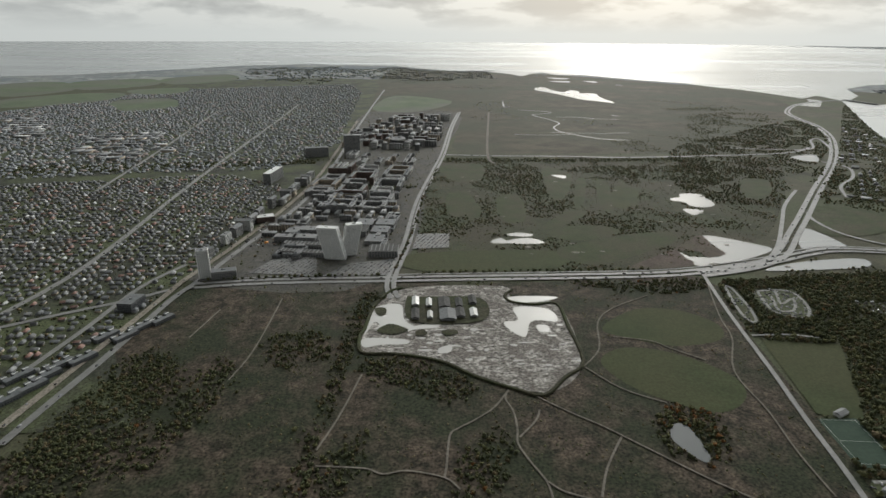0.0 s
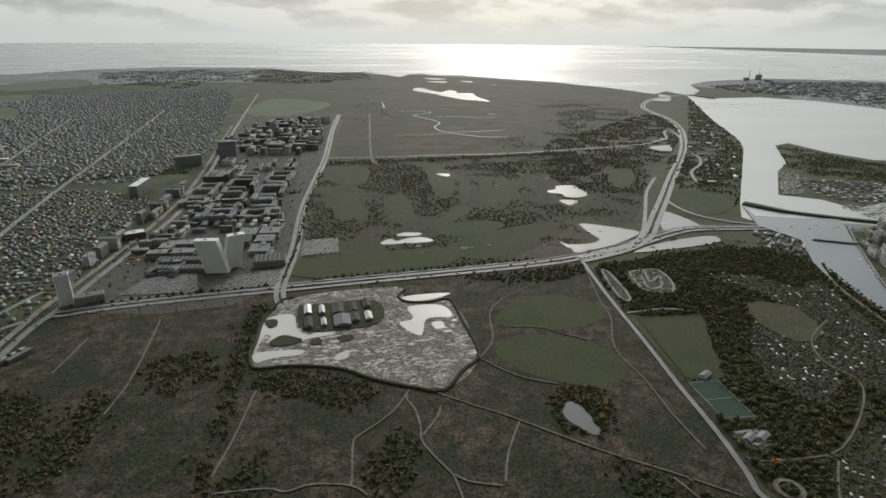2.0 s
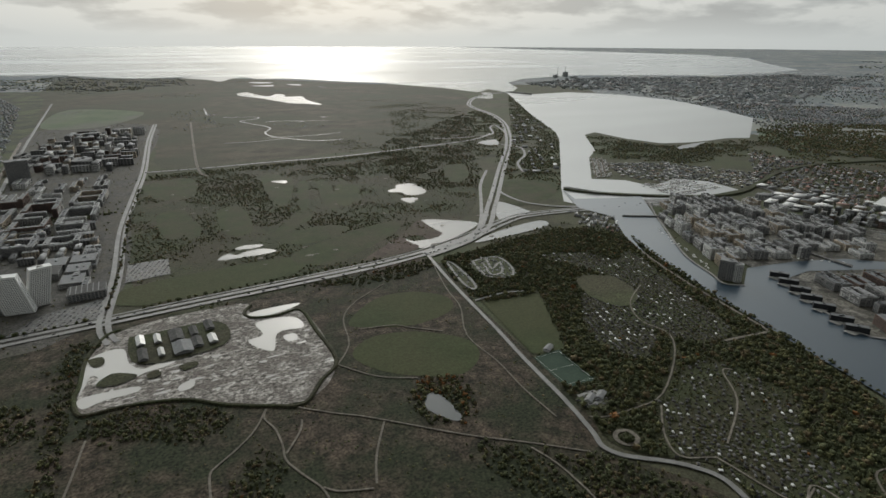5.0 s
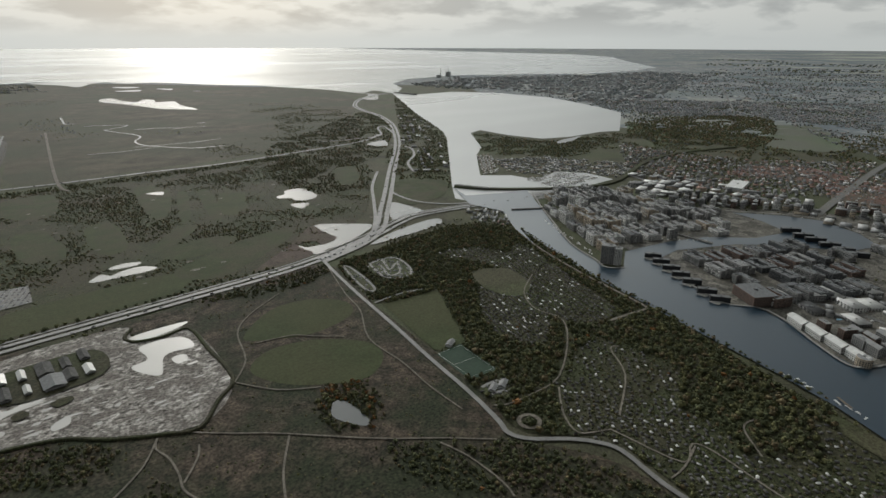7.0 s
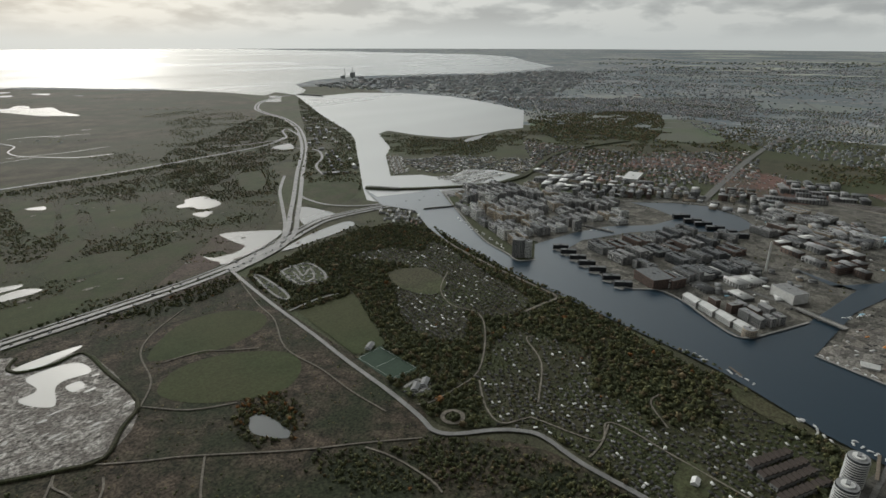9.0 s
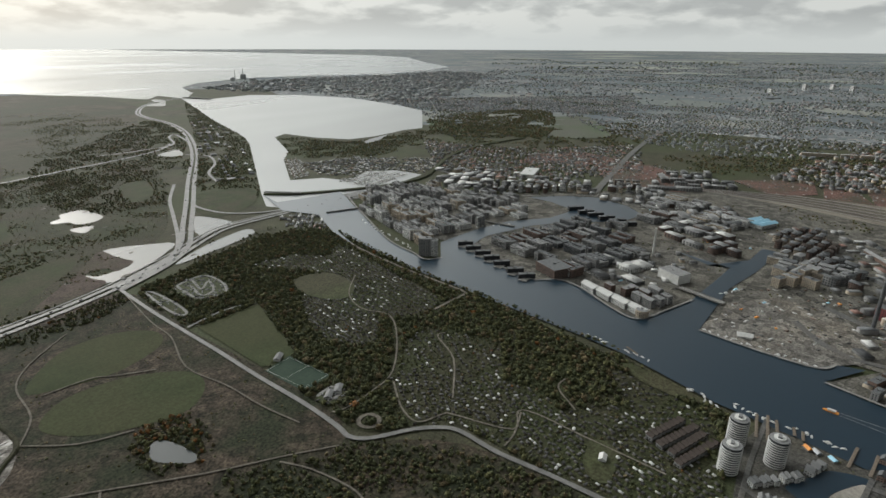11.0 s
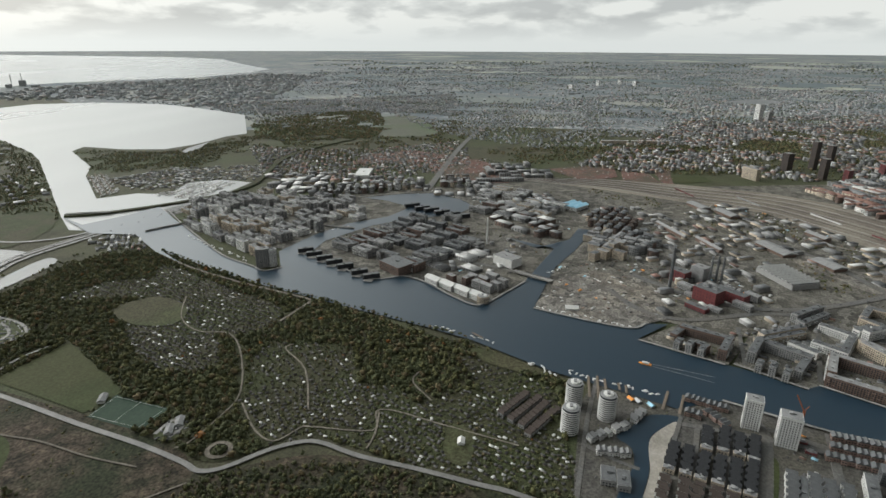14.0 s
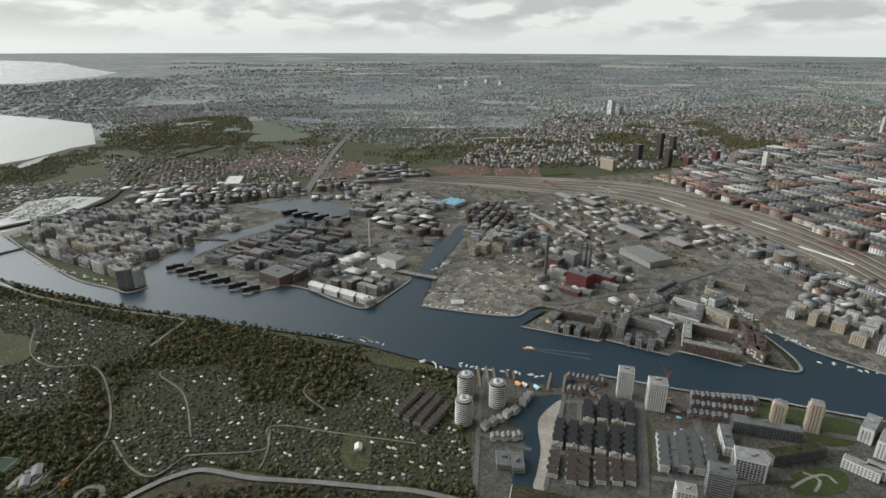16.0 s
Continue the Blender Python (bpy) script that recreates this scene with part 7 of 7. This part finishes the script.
ribbon("site_bank", EDGE, 3.2, 2.2, FLOOR, "dark grassy bank and ditch round the site", category="bank", lift=1.8)
mounds = Batch()
p = grid_points(SHEETS["building_site_ground"][0], 9, 9, 0, 0.5, 0.5)
p = p[clear(p, 1, ("puddle", "scrub_ground"))]
n = len(p)
mounds.add(HEAPS[1], np.column_stack([p, np.full(n, -0.3)]), rng.random(n) * 6, np.column_stack([rng.uniform(2, 7, n), rng.uniform(1.5, 5, n), rng.uniform(0.6, 1.8, n)]))
mounds.build("sand_heaps", MUD, "low heaps of wet sand and rubble", "heaps")

# ---- cleared quay, yards: rubble, containers, sheds ----
crates = {m: Batch() for m in (PALEROOF, FELT, BRICK, BLUEROOF, ORANGE)}
for zone, gap, keep in (([(980, 92), (1071, 73), (1148, 6), (1136, -95), (1047, -129), (954, -100), (924, 11)], 13, 0.4), ([(1145, 82), (1164, 7), (1136, -95), (1051, -138), (1041, -309), (1140, -329), (1245, -200), (1238, -44)], 12, 0.45), ([(1135, 411), (1249, 258), (1080, 150), (1005, 245), (1060, 332)], 22, 0.4), ([(1829, -264), (1344, -556), (1107, -660), (958, -719), (1119, -821), (1394, -643), (1771, -450)], 12, 0.4), ([(1169, -668), (968, -860), (806, -739), (994, -582)], 13, 0.55), ([(1683, 642), (1786, 268), (1598, 75), (1527, 230), (1567, 467)], 22, 0.5), ([(1421, 298), (1523, 84), (1362, 19), (1277, 198)], 22, 0.5), ([(682, -249), (678, -289), (578, -266), (596, -218)], 9, 0.5), ([(-519, 1172), (-469, 1333), (-324, 1255), (-432, 1175)], 16, 0.5), ([(1835, 1207), (1882, 1053), (1671, 747), (1597, 884)], 24, 0.5)):
    p = grid_points(zone, gap, gap, 20, 0.5, keep)
    p = p[clear(p, 2, WET)]
    pick = rng.choice(5, len(p), p=[0.26, 0.5, 0.19, 0.025, 0.025])
    for i, batch in enumerate(crates.values()):
        q = p[pick == i]
        m = len(q)
        batch.add(BOX, np.column_stack([q, np.full(m, 0.8)]), radians(WORK) + (rng.random(m) < 0.5) * 1.57, np.column_stack([rng.uniform(3, 10, m), rng.uniform(2, 4.5, m), rng.uniform(1.6, 3.6, m)]))
for m, batch in crates.items():
    batch.build("yard_sheds", m, "sheds, containers and stacked goods in yards", "sheds")
heaps = Batch()
p = grid_points(SHEETS["works_ground"][0], 8, 8, 0, 0.5, 0.16)
n = len(p)
heaps.add(HEAPS[2], np.column_stack([p, np.full(n, 0.6)]), rng.random(n) * 6, np.column_stack([rng.uniform(3, 9, n), rng.uniform(2, 6, n), rng.uniform(0.8, 2.4, n)]))
heaps.build("rubble_heaps", YARD, "heaps of rubble and gravel on a quay", "heaps")
x, y = 951, 33
building("storage_tent", x, y, rect(22, 13), 5, WORK + 40, WHITEWALL, WHITEWALL, "white storage tent on the quay", "tent", gable=4, glass=None)

# quay walls along the water
for line in ([(1058, 615), (1004, 502), (974, 423), (1004, 374), (988, 320), (936, 247), (916, 195), (978, 162), (1050, 131)], [(932, 99), (911, 10), (902, -67), (927, -91)], [(864, -78), (821, -199)], [(827, -211), (784, -299)], [(799, -316), (760, -396)], [(772, -409), (750, -470), (791, -484), (877, -470)], [(871, -496), (814, -527), (752, -595)], [(1277, 1182), (1183, 1060), (1102, 945), (1004, 800), (968, 704), (948, 659), (978, 635)], [(722, -180), (689, -297), (682, -376), (661, -439), (637, -522)], [(1559, 719), (1646, 602), (1678, 519), (1631, 416)]):
    ribbon("quay", line, 4, 3.0, CONCRETE, "pale concrete quay edge", category="quay", lift=0.2)

# ---- boats and traffic ----


def boat(name, length, beam, hull, label, group):
    me = bpy.data.meshes.new(name)
    o = [(-0.5, -0.5), (0.15, -0.5), (0.4, -0.3), (0.5, 0), (0.4, 0.3), (0.15, 0.5), (-0.5, 0.5)]
    v, f = prism([(a * length, b * beam) for a, b in o], 0.2, 0.2 + length * 0.11)
    me.from_pydata([tuple(S * c for c in p) for p in v], [], f)
    me.materials.append(hull)
    ob = tagged(new(name, me), label, "boat", group)
    v, f = prism([(px - length * 0.05, py) for px, py in rect(length * 0.5, beam * 0.72)], 0.2 + length * 0.11, 0.2 + length * 0.22)
    part("cabin", v, f, WHITEWALL if hull is not WHITEWALL else GLASS, ob)
    v, f = prism([(px - length * 0.05, py) for px, py in rect(length * 0.54, beam * 0.8)], 0.2 + length * 0.22, 0.2 + length * 0.235)
    part("cabin_roof", v, f, HULL, ob)
    return ob


ferry = boat("harbour_ferry", 18, 4.8, ORANGE, "orange and white harbour ferry under way", "")
fx, fy = 791, -85
ferry_turn = 79.0
ferry.matrix_world = pose(fx * S, fy * S, 2.1 * S, 0, 0, ferry_turn)
for off in (-5, 5):
    line = [(fx - d * math.cos(radians(ferry_turn)) - (off * (0.5 + d / 90)) * math.sin(radians(ferry_turn)), fy - d * math.sin(radians(ferry_turn)) + (off * (0.5 + d / 90)) * math.cos(radians(ferry_turn))) for d in (10, 30, 60, 95)]
    ribbon("wake", line, 0.9, 2.0, FOAM, "thin white wake behind the ferry", category="water", lift=0.05)
yacht = boat("motor_boat", 7.5, 2.6, HULL, "small white moored motor boat", "moored boats")
yacht.matrix_world = pose(*(S * c for c in (808, 219)), 2.15 * S, 0, 0, 30)
for line, n in (([(816, 259), (808, 210)], 6), ([(804, 191), (791, 143)], 6), ([(747, 84), (726, 40)], 8), ([(738, 24), (723, -26)], 9), ([(1099, 974), (988, 721)], 22), ([(941, 96), (908, -67)], 18), ([(1022, -445), (941, -488)], 26), ([(962, -468), (919, -483)], 14), ([(888, -484), (821, -531)], 14), ([(725, -43), (711, -99)], 9), ([(1107, 94), (1155, 61)], 7), ([(790, -515), (751, -589)], 8), ([(1165, 725), (1277, 622)], 12)):
    (x0, y0), (x1, y1) = line
    for k in range(n):
        u = (k + rng.uniform(0.1, 0.9)) / n
        copy_thing(yacht, pose((x0 + (x1 - x0) * u + rng.normal(0, 3)) * S, (y0 + (y1 - y0) * u + rng.normal(0, 3)) * S, 2.15 * S, 0, 0, rng.uniform(0, 360)))
for line in ([(730, -6), (679, -10)], [(735, -18), (680, -22)], [(730, -28), (683, -33)], [(725, -47), (707, -49)], [(722, -57), (702, -58)], [(723, -112), (678, -102)], [(719, -132), (673, -122)], [(810, 183), (797, 162)], [(1568, 1771), (1336, 1471)], [(1584, 1758), (1361, 1474)], [(1599, 1747), (1385, 1479)], [(1420, 1335), (1590, 1340)], [(1395, 1290), (1600, 1290)], [(1380, 1245), (1610, 1240)], [(1390, 1200), (1600, 1195)]):
    ribbon("jetty", line, 3, 3.0, TIMBER, "weathered timber jetty", category="jetty", smooth=False)
marina = Batch()
p = grid_points([(1546, 1757), (1592, 1721), (1409, 1473), (1339, 1480)], 16, 9, 10, 0.3, 0.8)
n = len(p)
marina.add(BOX, np.column_stack([p, np.full(n, 1.0)]), rng.random(n) * 0.3, np.column_stack([rng.uniform(7, 12, n), rng.uniform(2.5, 3.5, n), rng.uniform(1.2, 2.4, n)]))
p = grid_points([(1400, 1345), (1590, 1350), (1620, 1190), (1390, 1180)], 12, 9, 5, 0.3, 0.5)
n = len(p)
marina.add(BOX, np.column_stack([p, np.full(n, 1.0)]), 1.6 + rng.random(n) * 0.3, np.column_stack([rng.uniform(7, 12, n), rng.uniform(2.5, 3.5, n), rng.uniform(1.2, 2.4, n)]))
marina.build("marina_boats", HULL, "rows of small moored boats far off", "boats")
for x, y, c in ((691, -63, ORANGE), (689, -72, STEEL), (684, -88, BLUEROOF)):
    building("quay_shed", x, y, rect(9, 6), 4, 40, GREYBRICK, c, "small coloured shed on the quay", "shed", gable=2)
# luffing crane on the quay
cx, cy = 697, -267
crane = tagged(new("harbour_crane"), "rusty orange harbour crane with a raised jib", "crane")
crane.matrix_world = pose(cx * S, cy * S, 1.0 * S)
for name, a, b, w in (("mast", (0, 0, 0), (0, 0, 22), 2.4), ("jib", (0, 0, 20), (-6, 14, 46), 1.2), ("stay", (0, 0, 22), (2, -5, 28), 0.8)):
    a, b = Vector(a), Vector(b)
    up = (b - a).normalized()
    s1 = up.orthogonal().normalized() * w / 2
    s2 = up.cross(s1)
    v = [tuple(e + s1 * i + s2 * j) for e in (a, b) for i, j in ((-1, -1), (1, -1), (1, 1), (-1, 1))]
    part(name, v, [(i, (i + 1) % 4, 4 + (i + 1) % 4, 4 + i) for i in range(4)] + [(4, 5, 6, 7), (3, 2, 1, 0)], RUSTED, crane)

cars = Batch()
CAR = shape_of([(x, y, z) for z, k in ((0.25, 1.0), (0.85, 1.0)) for x, y in [(a * k, b * k) for a, b in CORNERS]] + [(x * 0.6 - 0.03, y * 0.85, 1.45) for x, y in CORNERS], [(i + o, (i + 1) % 4 + o, 4 + (i + 1) % 4 + o, 4 + i + o) for o in (0, 4) for i in range(4)] + [(8, 9, 10, 11)])


def traffic(line, gap, side, z):
    c = curve_points(line, False, 0.02)
    run, due = 0.0, 5.0
    for a, b in zip(c[:-1], c[1:]):
        run += (b - a).length
        if run > due:
            d = (b - a).normalized()
            o = float(rng.choice(side))
            cars.add(CAR, np.array([[a.x - d.y * o, a.y + d.x * o, z]]), np.array([math.atan2(d.y, d.x)]), np.array([[4.4, 1.9, 1.1]]) * rng.uniform(0.9, 1.5))
            run, due = 0.0, rng.uniform(0.4, 1.8) * gap


traffic(VEJ, 30, (-11, -7, 7, 11), 1.8)
traffic(MOTOR, 60, (-12, -8, 8, 12), 2.1)

for line, half in LINES:
    if 5.5 <= half <= 9 and len(line) > 16:
        traffic([tuple(q) for q in line[::4]], 40, (-2.5, 2.5), 2.0)
for spot in SHEETS["parking_ground"]:
    p = grid_points(spot, 3.1, 9, 70.5, 0.05, 0.75)
    n = len(p)
    cars.add(CAR, np.column_stack([p, np.full(n, 1.3)]), np.full(n, radians(70.5 + 90)), np.column_stack([np.full(n, 4.3), np.full(n, 1.8), np.full(n, 1.0)]))
p = np.concatenate([grid_points(s, 7, 6, 20, 0.4, 0.5) for s in SHEETS["clubhouse_yard"]])
n = len(p)
cars.add(CAR, np.column_stack([p, np.full(n, 1.3)]), rng.random(n) * 6, np.column_stack([rng.uniform(4, 7, n), np.full(n, 2.2), rng.uniform(1, 2, n)]))
cars.build("vehicles", CARPAINT, "small cars and vans on roads and car parks", "cars")
for x, y in ((464, 481), (493, 612), (481, 480)):
    building("clubhouse", x, y, rect(18, 9), 4, 30, WHITEWALL, GREYROOF, "low white clubhouse beside the pitches", "clubhouse", gable=2)
building("marquee", 544, 133, rect(11, 8), 4, 10, WHITEWALL, WHITEWALL, "white pavilion on a lawn", "pavilion", gable=2.5, glass=None)
# white lines of the turf pitch
(ax, ay), (bx, by), (dx, dy), (ex, ey) = [(459, 598), (502, 598), (499, 517), (457, 521)]
for line in ([(ax, ay), (bx, by)], [(bx, by), (dx, dy)], [(dx, dy), (ex, ey)], [(ex, ey), (ax, ay)], [((ax + ex) / 2, (ay + ey) / 2), ((bx + dx) / 2, (by + dy) / 2)]):
    ribbon("pitch_line", line, 0.25, 1.1, WHITEWALL, "white painted pitch line", category="marking", smooth=False, lift=0.02)

# trains standing in the rail yard


def train(x, y, turn, cars_in, mat, label):
    ob = tagged(new("train"), label, "train", "trains")
    ob.matrix_world = pose(x * S, y * S, 1.4 * S, 0, 0, turn)
    for k in range(cars_in):
        v, f = prism([(px + 26 * (k - cars_in / 2), py) for px, py in rect(25, 3)], 0.6, 4.2)
        part("carriage", v, f, mat, ob)


for x, y, n, mat, label in ((1701, -594, 4, PALEROOF, "pale grey train in the rail yard"), (1533, -684, 4, REDPANEL, "dark red train in the rail yard"), (1473, -761, 3, PALEROOF, "pale grey train in the rail yard"), (1253, -796, 5, WHITEWALL, "white train in the rail yard"), (1295, -857, 4, REDPANEL, "dark red train in the rail yard"), (1843, -430, 4, STEEL, "grey train in the rail yard"), (1907, -255, 4, REDPANEL, "dark red train in the rail yard")):
    train(x, y, RAIL_ROW, n, mat, label)

# roofs and stacks that top the red power station
for x, y, w, d, h in ((1066, -202, 12, 8, 32), (1054, -216, 8, 6, 31), (1087, -245, 20, 5, 24), (1075, -260, 8, 8, 24)):
    building("plant_house", x, y, rect(w, d), h, WORK - 10, STEEL, GREYROOF, "grey metal plant house on a power station", "plant house", glass=None)
for x, y, w, d, h in ((1105, -173, 30, 16, 12), (1070, -179, 24, 10, 9), (1017, -211, 26, 12, 8), (1041, -262, 34, 12, 12), (1085, -286, 26, 14, 14)):
    building("works_hall", x, y, rect(w, d), h, WORK - 10, GREYBRICK, GREYROOF, "grey works hall beside the power station", "hall")
# lattice of streets with kerbs in the harbour quarter
for line, w in (([(492, -80), (673, -125)], 5), ([(495, -114), (659, -143)], 6), ([(497, -146), (662, -182)], 6), ([(499, -180), (654, -218)], 7), ([(553, -93), (542, -191)], 6), ([(654, -123), (652, -218), (646, -279), (614, -395)], 8), ([(581, -7), (563, -44), (555, -70)], 5), ([(517, -197), (512, -249), (515, -286), (528, -352)], 7), ([(626, -324), (586, -381), (581, -443)], 7), ([(957, -240), (830, -228)], 6), ([(1030, -379), (810, -320)], 6), ([(1012, -488), (856, -452)], 6)):
    ribbon("side_street", line, w, 1.5, STREET, "narrow paved street between blocks")

low_walls = Batch()
for zone, gap, keep in (([(672, -106), (651, -215), (501, -179), (494, -82)], 7, 0.5), ([(681, -234), (641, -373), (616, -355), (607, -221)], 7, 0.5), ([(596, -218), (605, -350), (528, -352), (502, -192)], 9, 0.4), ([(665, -6), (670, -72), (553, -43), (496, -7)], 9, 0.35), ([(886, -87), (922, -228), (831, -206)], 8, 0.4), ([(923, -248), (1012, -477), (773, -399), (825, -227)], 9, 0.4), ([(597, -386), (594, -495), (517, -446), (510, -344)], 9, 0.35)):
    p = grid_points(zone, gap, gap, TOWER_ROW, 0.45, keep)
    p = p[clear(p, 1.5, WET + ("canal_beach",))]
    n = len(p)
    low_walls.add(BOX, np.column_stack([p, np.full(n, 0.6)]), radians(TOWER_ROW) + (rng.random(n) < 0.5) * 1.57, np.column_stack([rng.uniform(1.5, 5, n), rng.uniform(0.6, 2.2, n), rng.uniform(1.2, 2.6, n)]))
low_walls.build("garden_sheds", FELT, "small sheds and walls between houses", "sheds")
for x, y in ((639, -262), (657, -257)):
    building("site_cabin", x, y, rect(12, 5), 5, TOWER_ROW, REDPANEL, GREYROOF, "stacked red site cabins", "cabin")

# ---- the joined carpets ----
house_wall.build("house_walls", GREYBRICK, "brick walls of many small houses", "houses")
house_pale.build("house_walls", SANDWALL, "pale rendered walls of many small houses", "houses")
roof_dark.build("house_roofs", SLATE, "dark roofs of many houses", "houses")
roof_grey.build("house_roofs", GREYROOF, "grey roofs of many houses", "houses")
roof_pale.build("house_roofs", PALEROOF, "pale roofs of many houses", "houses")
roof_red.build("house_roofs", REDROOF, "red tiled roofs of many houses", "houses")
dark.build("tree_crowns", LEAF_DARK, "dark green trees and scrub", "trees")
olive.build("tree_crowns", LEAF_OLIVE, "olive green trees and scrub", "trees")
brown.build("tree_crowns", LEAF_BROWN, "brown autumn trees and scrub", "trees")
rust.build("tree_crowns", LEAF_RUST, "rust orange autumn trees", "trees")
distant.build("distant_woods", LEAF_FAR, "grey-green woods far off, haze put into their colour", "trees")
for key, mat in (("grey_brick", GREYBRICK), ("red_brown_brick", BRICK), ("sand_render", SANDWALL), ("white_render", WHITEWALL)):
    block_walls[key].build("town_block_walls", mat, "walls of many town blocks", "buildings")
for key, mat in (("grey_roofing", GREYROOF), ("dark_roofing", SLATE), ("pale_sheet_roofing", PALEROOF), ("red_tile_roofing", REDROOF), ("brown_roofing", BROWNROOF)):
    block_roofs[key].build("town_block_roofs", mat, "roofs of many town blocks", "buildings")
block_glass.build("town_block_glazing", GLASS, "dark window panes of many town blocks", "buildings")
far_wall.build("town_walls", FARWALL, "walls of the far town, paled for haze", "houses")
far_roof.build("town_roofs", FARROOF, "grey roofs of the far town, paled for haze", "houses")
far_red.build("town_roofs", FARRED, "red roofs of the far town, dulled for haze", "houses")
